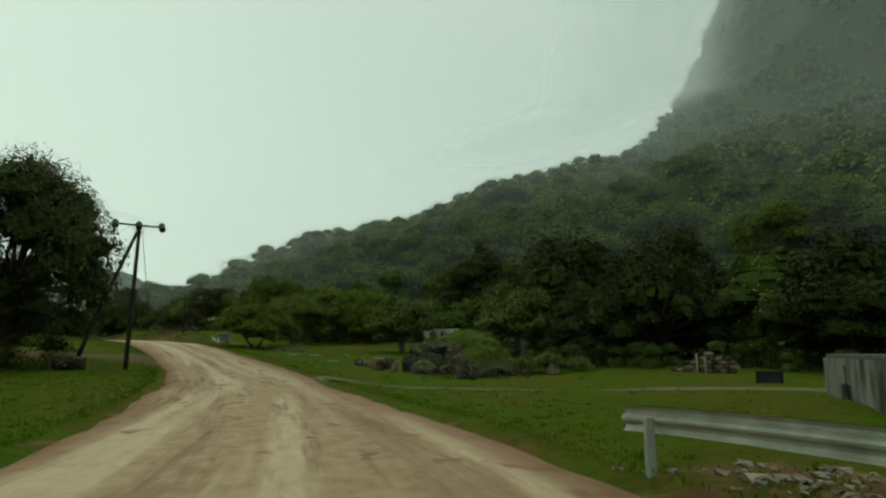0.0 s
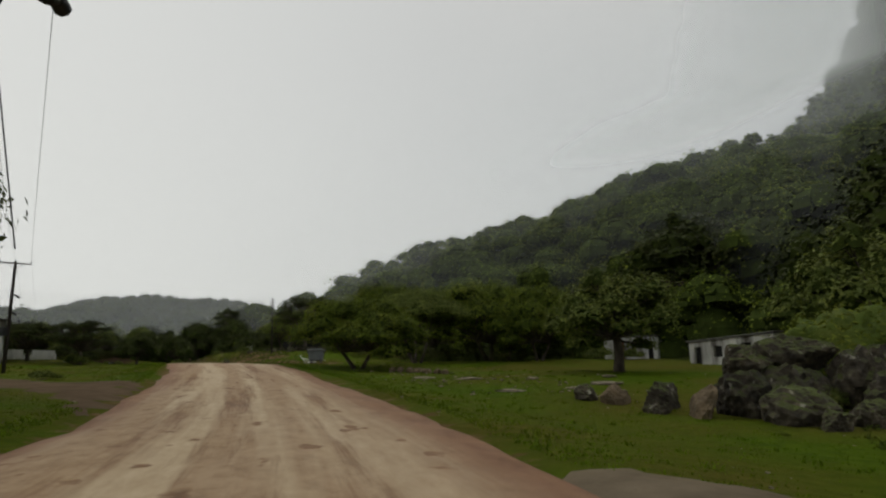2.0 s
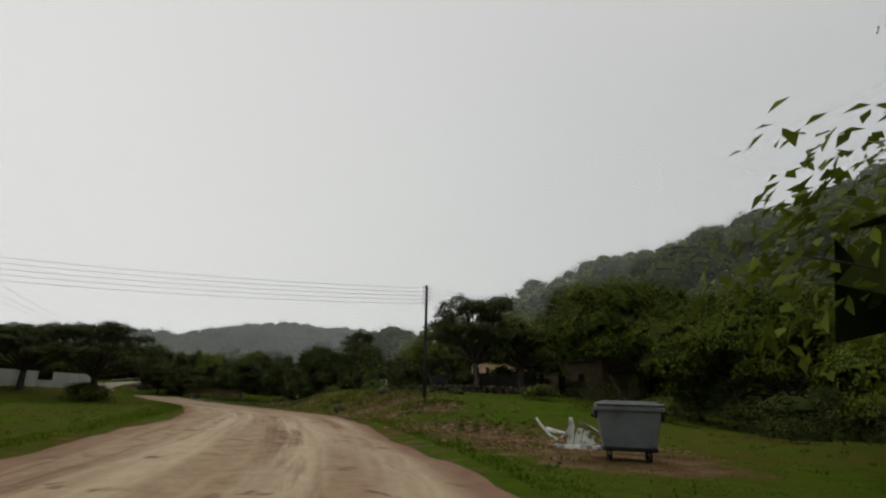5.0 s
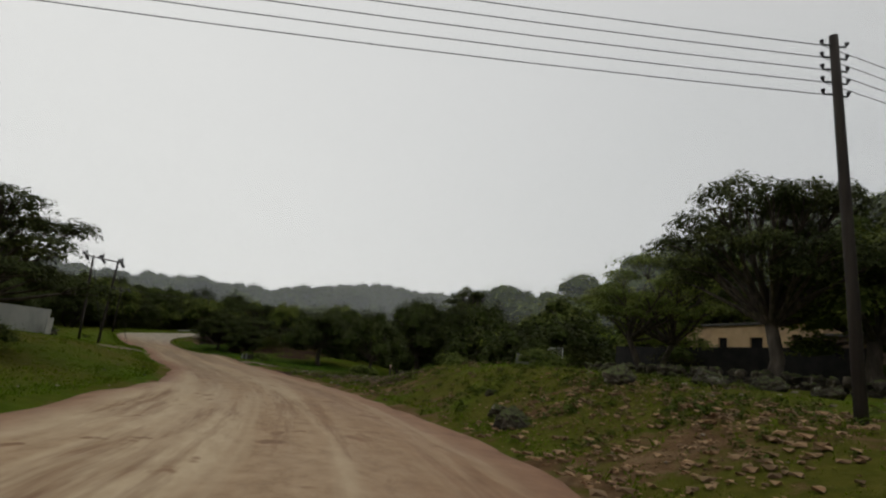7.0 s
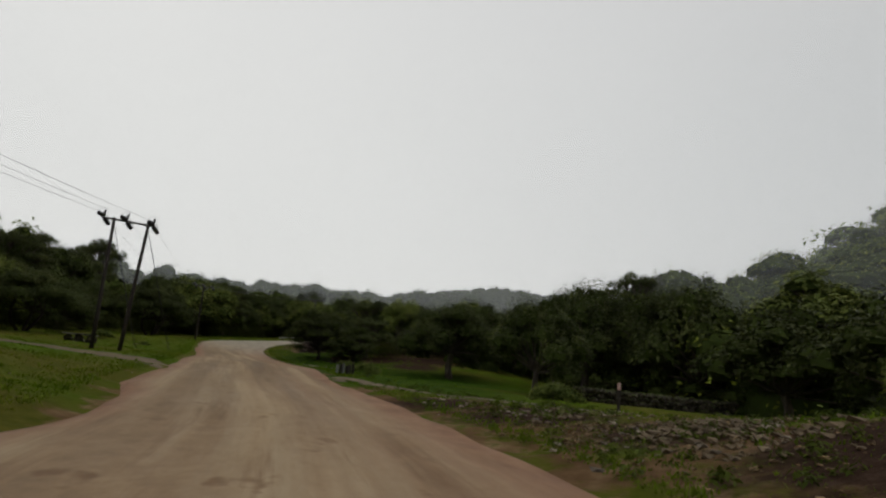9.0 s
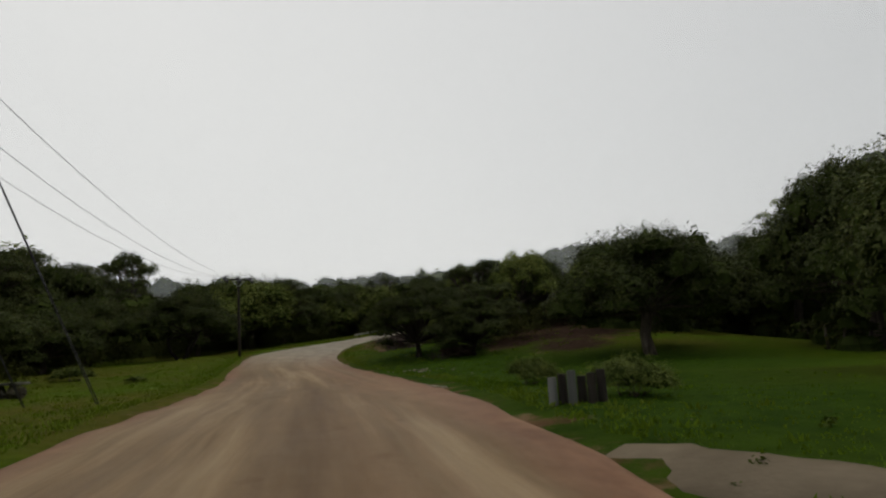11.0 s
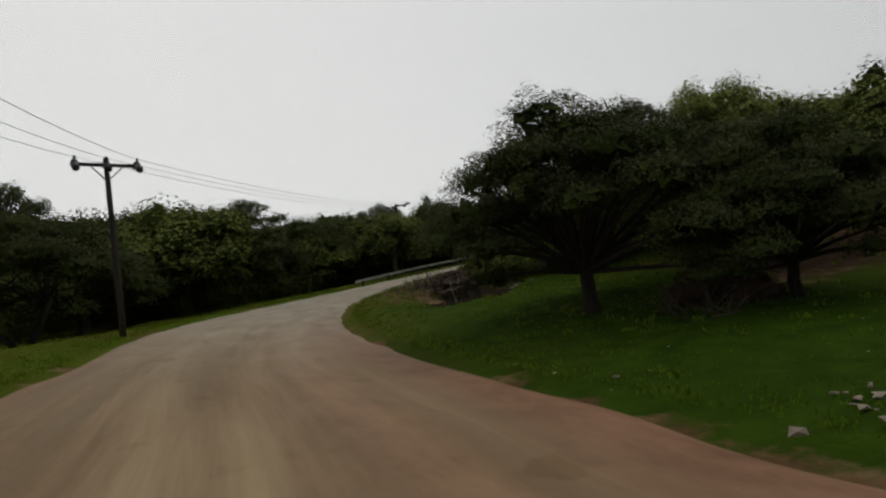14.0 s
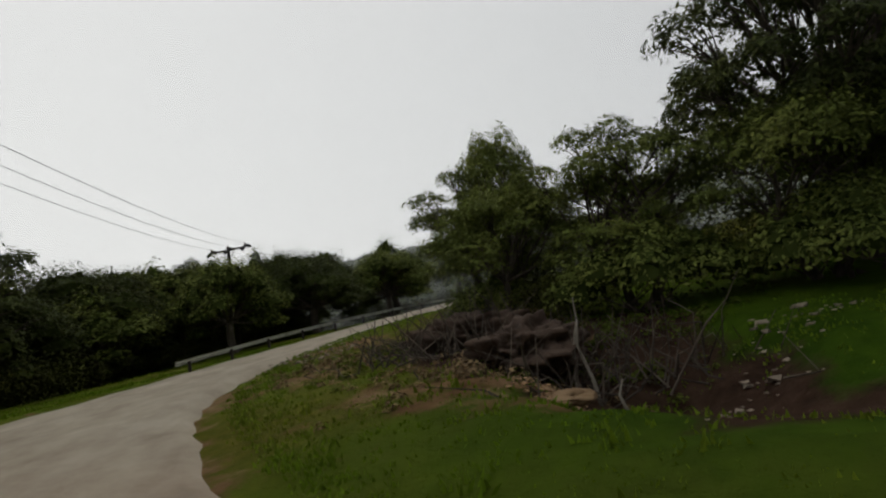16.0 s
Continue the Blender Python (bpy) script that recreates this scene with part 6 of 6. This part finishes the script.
    child("rim", Shape().box((0, -0.53, 1.09), (1.42, 0.07, 0.1), None, 0.02).box((0, 0.53, 1.09), (1.42, 0.07, 0.1), None, 0.02).box((-0.7, 0, 1.09), (0.07, 1.1, 0.1), None, 0.02).box((0.7, 0, 1.09), (0.07, 1.1, 0.1), None, 0.02).mesh("rim", BIN_GREY), root)
    lid = Shape().box((0, -0.02, 1.19), (1.44, 1.12, 0.07), None, 0.03).box((0, 0, 1.24), (1.2, 0.85, 0.05), None, 0.02)
    child("lid", lid.mesh("lid", LID_GREY), root, "paler grey plastic lid")
    for s in (-1, 1):
        child("trunnion", Shape().tube([(s * 0.66, 0, 0.95), (s * 0.8, 0, 0.95)], [0.05, 0.05], 10).mesh("trunnion", RUBBER), root)
        child("lifting_bracket", Shape().box((s * 0.72, -0.25, 0.98), (0.08, 0.2, 0.22), None, 0.02).mesh("lifting_bracket", RUBBER), root)
        for t_ in (-1, 1):
            wh = child("wheel", Shape().tube([(s * 0.42 - 0.03, t_ * 0.3, 0.1), (s * 0.42 + 0.03, t_ * 0.3, 0.1)], [0.1, 0.1], 14).mesh("wheel", RUBBER), root)
            child("fork", Shape().box((s * 0.42, t_ * 0.3, 0.19), (0.1, 0.05, 0.14), None, 0.01).mesh("fork", STEEL), wh)
    child("base_band", Shape().box((0, 0, 0.25), (1.16, 0.86, 0.1), None, 0.03).mesh("base_band", RUBBER), root)


wheeled_bin(-29.2, 82.9, 12)


def strip(sh, pts, side, width, arch=0.02, thick=0.012):
    """A bent metal strip along pts, arched across its width."""
    side = Vector(side).normalized()
    pts = [Vector(q) for q in pts]
    rows = []
    for i, q in enumerate(pts):
        d = (pts[min(i + 1, len(pts) - 1)] - pts[max(i - 1, 0)]).normalized()
        up = d.cross(side).normalized()
        w = width[i] if isinstance(width, (list, tuple)) else width
        top = [q + side * w * k + up * arch * (1 - 4 * k * k) for k in (-0.5, -0.3, 0, 0.3, 0.5)]
        rows.append(top + [v - up * thick for v in reversed(top)])
    k = len(rows[0])
    vs = [v for r in rows for v in r]
    fs = [(i * k + j, i * k + (j + 1) % k, (i + 1) * k + (j + 1) % k, (i + 1) * k + j) for i in range(len(rows) - 1) for j in range(k)]
    fs += [tuple(range(k))[::-1], tuple((len(rows) - 1) * k + j for j in range(k))]
    sh.add(vs, fs)
    return sh


# a torn ribbed panel: u to the east, the back to the north
sx, sy = -30.75, 85.7
scrap = thing("scrap_panel", sx, sy, gz(sx, sy), -4, "crumpled white ribbed panel torn into bent strips on earth", "scrap")
for i, (b0, t0, hh) in enumerate([(-0.34, -0.26, 0.84), (-0.13, -0.08, 0.56), (0.07, 0.11, 0.5), (0.26, 0.26, 0.38)]):
    child("slat", strip(Shape(), [(b0, 0, 0.04), (b0 + 0.02, 0.1, 0.18), (t0 - 0.03, 0.2, hh * 0.66), (t0 - (0.1 if i == 0 else 0), 0.34, hh)], (1, 0.1, 0), [0.19, 0.18, 0.17, 0.1 if i == 0 else 0.15], 0.035).mesh("slat", SHEET, True), scrap)
child("lip", strip(Shape(), [(-0.72, -0.02, 0.06), (-0.45, -0.1, 0.03), (-0.05, -0.14, 0.05), (0.35, -0.16, 0.04), (0.62, -0.2, 0.07)], (0, 1, 0.35), [0.1, 0.2, 0.26, 0.3, 0.2], 0.08).mesh("lip", SHEET, True), scrap)
child("bent_strip", strip(Shape(), [(-1.36, 0.3, 0.78), (-1.2, 0.22, 0.6), (-0.86, 0.1, 0.3), (-0.66, 0.08, 0.2), (-0.5, 0.15, 0.33), (-0.3, 0.2, 0.6)], (0.3, 1, 0.5), [0.09, 0.1, 0.1, 0.12, 0.22, 0.12], 0.03).mesh("bent_strip", SHEET, True), scrap)
child("bent_strip", strip(Shape(), [(-0.12, 0.4, 0.7), (0.12, 0.4, 0.6), (0.45, 0.36, 0.42), (0.85, 0.3, 0.33), (1.22, 0.3, 0.26)], (0.1, 1, -0.5), [0.2, 0.28, 0.24, 0.14, 0.08], 0.03).mesh("bent_strip", SHEET, True), scrap)
child("torn_sheet", strip(Shape(), [(-1.1, 0.5, 0.5), (-0.8, 0.45, 0.42), (-0.45, 0.42, 0.36)], (0.2, 1, 0.1), [0.3, 0.4, 0.3], 0.05).mesh("torn_sheet", SHEET, True), scrap)

# ---- stumps, soil heaps, fallen wood ----
st = thing("timber_stumps", -86.4, 129.8, gz(-86.4, 129.8), 35, "row of short dark upright timber stumps in grass", "stumps")
for i in range(6):
    child("stump", Shape().tube([(-0.42 + 0.165 * i, 0.1 * (i % 2), -0.2), (-0.42 + 0.165 * i, 0.1 * (i % 2), 0.42 + 0.05 * (i % 3))], [0.085, 0.075], 9).mesh("stump", GREY_BOARD if i in (0, 2) else POLE), st)
for i, (x, y, a, b, c) in enumerate([(-122.2, 154.0, 1.3, 0.8, 0.5), (-124.2, 155.8, 1.3, 0.8, 0.5), (-109.0, 148.4, 1.3, 0.7, 0.65)]):
    ob = new("soil_mound", lump("soil_mound", (a, b, c), SOIL_DARK, 120 + i, 0.6, 5))
    ob.matrix_world = pose(x, y, gz(x, y) + 0.1, 0, 0, 120 + 40 * i)
    tagged(ob, "heap of dark turned soil and roots under trees", "soil mound")
red = new("soil_mound", lump("soil_mound", (0.42, 0.34, 0.1), STONE_RED, 131, 0.3, 4))
red.matrix_world = pose(-120.9, 151.5, gz(-120.9, 151.5) + 0.02)
tagged(red, "small heap of bright red soil in the grass", "soil mound")


def brush(name, x, y, n, r, h, seed, label, mat):
    """A tangle of thin bare branches."""
    rg = np.random.default_rng(seed)
    sh = Shape()
    for _ in range(n):
        a = Vector((rg.normal() * r * 0.5, rg.normal() * r * 0.5, -0.1))
        d = Vector((rg.normal(), rg.normal(), abs(rg.normal()) * 1.3 + 0.2)).normalized() * h * rg.uniform(0.5, 1.2)
        bend = Vector(rg.normal(size=3)) * 0.15 * h
        sh.tube([a, a + d * 0.5 + bend, a + d], [0.016, 0.011, 0.004], 4, False)
    ob = new(name, sh.mesh(name, mat))
    ob.matrix_world = pose(x, y, gz(x, y))
    tagged(ob, label, "branches", kind="stuff")


brush("brushwood", -121.2, 153.8, 220, 2.0, 1.2, 1, "tangle of bare brown branches under trees", BRANCH)
brush("brushwood", -124.0, 155.4, 180, 1.9, 1.1, 2, "tangle of bare brown branches under trees", BRANCH)
brush("brushwood", -108.6, 147.4, 60, 1.2, 0.9, 4, "dark fallen branches below a tree", BRANCH)
for i, (x, y, hh, lean) in enumerate([(-121.2, 153.0, 1.3, 0.2), (-120.75, 152.6, 1.3, -0.15), (-120.4, 152.5, 0.7, 0.05)]):
    ob = new("dead_stem", Shape().tube([(0, 0, -0.3), (lean * 0.3, 0.05, hh * 0.4), (lean, 0.1, hh * 0.75), (lean * 1.2, 0, hh)], [0.03, 0.026, 0.018, 0.008], 7).mesh("dead_stem", BARK_PALE, True))
    ob.matrix_world = pose(x, y, gz(x, y), 0, 0, 70 * i)
    tagged(ob, "pale bare dead stem standing on the bank", "stem")
log = new("fallen_branch", Shape().tube([(0, 0, 0.03), (0.8, 0.15, 0.3), (1.7, -0.1, 0.42), (2.6, 0.2, 0.1)], [0.07, 0.06, 0.045, 0.02], 7).mesh("fallen_branch", BARK, True))
log.matrix_world = pose(-110.8, 150.2, gz(-110.8, 150.2), 0, 0, 20)
tagged(log, "dark arched fallen branch under a tree", "branch")
stick = new("fallen_branch", Shape().tube([(0, 0, 0.03), (0.6, 0.05, 0.04), (1.25, -0.04, 0.03)], [0.02, 0.025, 0.012], 5).mesh("fallen_branch", BARK, True))
stick.matrix_world = pose(-107.2, 133.6, gz(-107.2, 133.6) + 0.12, 0, 0, 150)
tagged(stick, "thin dark stick lying on the road edge", "branch")
def barred_gate(x, y, turn):
    """A small white gate: a bent pipe frame with thin upright bars."""
    root = thing("metal_gate", x, y, gz(x, y), turn, "small white barred metal gate standing open beside a fence", "gate")
    child("frame", Shape().tube([(-0.33, 0, -0.25), (-0.34, 0, 0.98), (-0.28, 0, 1.06), (0.33, 0, 1.14), (0.33, 0, -0.2)], [0.024] * 5, 6).tube([(-0.33, 0, 0.12), (0.33, 0, 0.14)], [0.018, 0.018], 5).mesh("frame", PALE_PAINT, True), root)
    for i in range(5):
        bx = -0.22 + 0.11 * i
        child("bar", Shape().tube([(bx, 0, 0.13), (bx, 0, 1.07 + 0.015 * i)], [0.009, 0.009], 5).mesh("bar", PALE_PAINT), root)


def board_fence(x, y, turn, n):
    root = thing("board_fence", x, y, gz(x, y), turn, "short run of weathered grey upright fence boards", "fence")
    fr = np.random.default_rng(7)
    for i in range(n):
        hh = 1.0 + 0.05 * i * 0.3 + fr.uniform(-0.08, 0.06)
        child("board", Shape().box((0.16 * i, fr.uniform(-0.02, 0.02), hh / 2 - 0.2), (0.14, 0.025, hh), Euler((0, fr.uniform(-0.04, 0.04), 0)).to_matrix().to_4x4(), 0.004).mesh("board", GREY_BOARD), root)
    for zz in (0.15, 0.62):
        child("rail", Shape().box((0.08 * n, 0.045, zz), (0.16 * n, 0.04, 0.07), None, 0.006).mesh("rail", GREY_BOARD), root)


barred_gate(-54.7, 119.6, 20)
board_fence(-57.0, 120.4, -10, 9)


def bench_trough(x, y, turn):
    """A low trough: a pale slab on dark blocks."""
    root = thing("stone_trough", x, y, gz(x, y), turn, "low dark stone trough with a pale slab top in grass", "trough")
    child("slab", Shape().box((0, 0, 0.52), (2.6, 0.75, 0.1), None, 0.02).mesh("slab", CONCRETE), root, "pale concrete slab")
    for i, bx in enumerate((-1.05, 0.0, 1.05)):
        child("block", boulder_mesh("block", (0.42, 0.36, 0.38), ROCK, 400 + i), root, "", pose(bx, 0, 0.16))


bench_trough(-109.8, 124.6, 25)


# ---- grass and herbs ----
def tufts(name, n, seed, near, far_, h0, h1, mat, label, region=None, clump=5):
    """Short blades in clumps on the verge, joined into one mesh."""
    rg = np.random.default_rng(seed)
    runs = rg.uniform(46, 285, n)
    side = rg.choice((-1, 1), n)
    off = near + (far_ - near) * rg.uniform(0, 1, n) ** 1.6
    i = np.clip(np.searchsorted(r_run, runs), 0, len(rl) - 1)
    c = rl[i, :2] + nor[i] * (side * (half_width(r_run[i], side, rl[i, 4]) + off))[:, None]
    keep = np.ones(len(c), bool)
    for line, width in TRACKS:
        keep &= np.abs(beside(c, line)[1]) > width * 0.55
    c, off = c[keep], off[keep]
    n = len(c)
    c = np.repeat(c, clump, 0) + rg.normal(size=(n * clump, 2)) * 0.09
    z = ground(c[:, 0], c[:, 1]) + 0.07 * wave(c[:, 0], c[:, 1], 1.7) * smooth(0.5, 4, np.repeat(off, clump)) + 0.02
    h = rg.uniform(h0, h1, len(c))
    a = rg.uniform(0, 6.28, len(c))
    w = h * 0.16 + 0.01
    lean = rg.normal(size=(len(c), 2)) * 0.35 * h[:, None]
    p = np.c_[c, z]
    dx = np.c_[np.cos(a) * w, np.sin(a) * w, 0 * a]
    tip = p + np.c_[lean, h]
    mid_ = p + np.c_[lean * 0.35, h * 0.6]
    q = np.stack([p - dx, p + dx, mid_ + dx * 0.6, tip], 1)
    tagged(new(name, quads_of(name, q, mat)), label, "grass", kind="stuff")


tufts("grass", 42000, 51, 0.75, 9, 0.025, 0.065, GRASS_BLADE, "short green grass on the verges")
tufts("tall_grass", 2600, 52, 0.8, 16, 0.06, 0.14, GRASS_BLADE, "taller grass clumps on the verges", clump=9)
tufts("herbs", 1100, 53, 1.0, 13, 0.04, 0.1, GRASS_BLADE, "low leafy herbs in the grass", clump=12)


def weeds(name, zones, n, mat, label, h0, h1, seed, clump=14):
    """Leafy clumps round given places."""
    rg = np.random.default_rng(seed)
    w = np.array([q[3] for q in zones], float)
    pick = rg.choice(len(zones), n, p=w / w.sum())
    c = np.array([[zones[i][0] + rg.normal() * zones[i][2] * 0.55, zones[i][1] + rg.normal() * zones[i][2] * 0.55] for i in pick])
    g = along(c)
    c = c[np.abs(g[:, 1]) - g[:, 4] > 0.6]
    z = np.array([gz(*q) for q in c])
    size = np.repeat(rg.uniform(h0, h1, len(c)), clump)
    p = np.repeat(np.c_[c, z], clump, 0)
    d = rg.normal(size=p.shape)
    d[:, 2] = np.abs(d[:, 2])
    d /= np.linalg.norm(d, axis=1)[:, None]
    p = p + d * size[:, None] * rg.uniform(0.3, 1, (len(p), 1))
    tagged(new(name, quads_of(name, leaves(rg, p, size * 0.27, 0.4, 2.1, d), mat)), label, "weeds", kind="stuff")


weeds("weeds", [(-50, 108, 3, 1), (-46, 105, 3, 1), (-54, 111, 3, 1), (-60, 116, 3, 1), (-65, 119.5, 3, 1), (-70, 122.6, 2.4, 0.7), (-41, 99, 2.5, 0.6), (-36, 93, 2.5, 0.5), (-48, 113, 3, 0.8), (3, 46.6, 3, 0.9), (1, 48, 3, 0.9), (5, 48.6, 3, 0.9), (-121, 154.4, 1.8, 0.9), (-125, 156.4, 2.2, 0.7), (-109, 148.8, 1.5, 0.4), (-78, 128.5, 5, 0.5), (-78, 128.5, 5, 0.2)], 1500, HERB, "rank dark weeds among rubble and rocks", 0.06, 0.24, 61, 26)
weeds("dry_weeds", [(-48, 106.5, 4, 1), (-58, 114, 4, 1), (-66, 120, 3, 1), (-122.5, 153.4, 2, 1.2), (-127, 156.5, 2.4, 1.2), (-38, 95, 3, 0.6)], 700, DRY, "brown withered weeds on the verge", 0.05, 0.18, 62, 24)
# low red-topped marker by the strip of paving
mk = thing("marker_post", -70.2, 128.4, gz(-70.2, 128.4), 0, "thin dark marker post with a pale red top", "post")
child("post", Shape().box((0, 0, 0.35), (0.09, 0.09, 0.9), None, 0.01).mesh("post", POLE), mk)
child("cap", Shape().box((0, 0, 0.92), (0.1, 0.1, 0.26), None, 0.01).mesh("cap", CAP_RED), mk, "faded red and white top")
# bare twin stems in the meadow
for x, y, h in ((-89.5, 157.5, 1.5), (-90.6, 158.4, 1.3)):
    ob = new("bare_stem", Shape().tube([(0, 0, -0.3), (0.08, 0, h * 0.5), (-0.05, 0.1, h)], [0.1, 0.08, 0.06], 7).mesh("bare_stem", BARK, True))
    ob.matrix_world = pose(x, y, gz(x, y), 0, 0, 50 * x)
    tagged(ob, "short dark bare stem standing in the grass", "stem")


# ---- thin mist in the valley, and the cloud that hangs on the mountain ----
def mist_shader(name, tone=1.0):
    """Water droplets that scatter the light of the whole sky, so both lobes look upwards; gives the node tree and the amount's socket."""
    m = bpy.data.materials.new(name)
    m.use_nodes = True
    n, l = m.node_tree.nodes, m.node_tree.links
    n.remove(n["Principled BSDF"])
    tr, df, tl, a, b = n.new("ShaderNodeBsdfTransparent"), n.new("ShaderNodeBsdfDiffuse"), n.new("ShaderNodeBsdfTranslucent"), n.new("ShaderNodeAddShader"), n.new("ShaderNodeMixShader")
    for q, zz in ((df, 1.0), (tl, -1.0)):
        up = n.new("ShaderNodeCombineXYZ")
        up.inputs["Z"].default_value = zz
        l.new(up.outputs[0], q.inputs["Normal"])
        q.inputs["Color"].default_value = (0.8 * tone, 0.84 * tone, 0.85 * tone, 1)
    l.new(df.outputs[0], a.inputs[0])
    l.new(tl.outputs[0], a.inputs[1])
    l.new(tr.outputs[0], b.inputs[1])
    l.new(a.outputs[0], b.inputs[2])
    l.new(b.outputs[0], n["Material Output"].inputs[0])
    co, sep, nz = n.new("ShaderNodeTexCoord"), n.new("ShaderNodeSeparateXYZ"), n.new("ShaderNodeTexNoise")
    l.new(co.outputs["Object"], sep.inputs[0])
    nz.inputs["Scale"].default_value, nz.inputs["Detail"].default_value = 0.016, 4
    l.new(co.outputs["Object"], nz.inputs["Vector"])

    def ramp(value, a0, a1, b0, b1):
        r = n.new("ShaderNodeMapRange")
        r.interpolation_type = "SMOOTHSTEP"
        for k, v in zip(("From Min", "From Max", "To Min", "To Max"), (a0, a1, b0, b1)):
            r.inputs[k].default_value = v
        l.new(value, r.inputs["Value"])
        return r.outputs[0]

    def maths(op, x, y):
        k = n.new("ShaderNodeMath")
        k.operation = op
        for i, v in enumerate((x, y)):
            if isinstance(v, (int, float)):
                k.inputs[i].default_value = v
            else:
                l.new(v, k.inputs[i])
        return k.outputs[0]

    return m, l, sep, nz, ramp, maths, b.inputs[0]


def mist_material(west, east, top):
    m, l, sep, nz, ramp, maths, out = mist_shader("mist")
    l.new(maths("MULTIPLY", ramp(sep.outputs["Z"], 0.5 * top, top, 1.0, 0.0), maths("MULTIPLY", ramp(sep.outputs["X"], -75, 0, west, east), maths("ADD", 0.75, maths("MULTIPLY", nz.outputs["Fac"], 0.5)))), out)
    return m


def cloud_material():
    """Dense on the mountain's open shoulder, thinning over its flank; the sheet's origin is the valley's mouth."""
    m, l, sep, nz, ramp, maths, out = mist_shader("cloud", 0.9)
    x, y, z = sep.outputs["X"], sep.outputs["Y"], sep.outputs["Z"]
    u = maths("DIVIDE", x, maths("MAXIMUM", y, 1.0))
    v = maths("DIVIDE", z, maths("SQRT", maths("ADD", maths("MULTIPLY", x, x), maths("MULTIPLY", y, y)), 0.0))
    edge = maths("MINIMUM", maths("ADD", maths("MULTIPLY", v, 2.83), -0.781), maths("ADD", maths("MULTIPLY", v, 0.39), 0.234))
    d = maths("ADD", maths("SUBTRACT", u, edge), maths("MULTIPLY", maths("SUBTRACT", nz.outputs["Fac"], 0.5), 0.12))
    thick = maths("MULTIPLY", maths("MULTIPLY", ramp(d, -0.05, 0.14, 0.9, 0.0), ramp(d, -0.3, -0.08, 0.0, 1.0)), ramp(v, 0.27, 0.43, 0.0, 1.0))
    l.new(thick, out)
    return m


def hull_of(points):
    pts = sorted(points)
    halves = []
    for seq in (pts, pts[::-1]):
        h = []
        for q in seq:
            while len(h) > 1 and (h[-1][0] - h[-2][0]) * (q[1] - h[-2][1]) - (h[-1][1] - h[-2][1]) * (q[0] - h[-2][0]) <= 0:
                h.pop()
            h.append(q)
        halves += h[:-1]
    return np.array(halves)


VALE = hull_of([(q[0], q[1]) for q in ROAD[2:20]])
for dist, west, east in ((48, 0.06, 0.025), (80, 0.05, 0.03), (120, 0.03, 0.035), (190, 0.02, 0.045), (280, 0.012, 0.07)):
    k, vs = 120, []
    for zz in (-15, 0.5 * dist, 0.85 * dist, 1.3 * dist):
        for i in range(k):
            t = 2 * math.pi * i / k
            nrm = np.array((math.cos(t), math.sin(t)))
            vs.append((*(VALE[(VALE @ nrm).argmax()] + dist * nrm), zz))
    fs = [(r * k + i, r * k + (i + 1) % k, (r + 1) * k + (i + 1) % k, (r + 1) * k + i) for r in range(3) for i in range(k)]
    ob = new("mist", mesh_of("mist", vs, fs, mist_material(west, east, 1.2 * dist), True))
    ob.visible_shadow = False
    tagged(ob, "thin veil of grey mist over the woods", "mist", kind="stuff")
vs = [(330 * math.sin(radians(a_)), 330 * math.cos(radians(a_)), zz) for zz in range(40, 331, 29) for a_ in range(-6, 61, 3)]
fs = [(r * 23 + i, r * 23 + i + 1, r * 23 + 24 + i, r * 23 + 23 + i) for r in range(10) for i in range(22)]
ob = new("cloud", mesh_of("cloud", vs, fs, cloud_material(), True))
ob.visible_shadow = False
ob.matrix_world = pose(-2, 6, 1.5)
tagged(ob, "grey cloud hanging on the shoulder of the mountain", "cloud", kind="stuff")
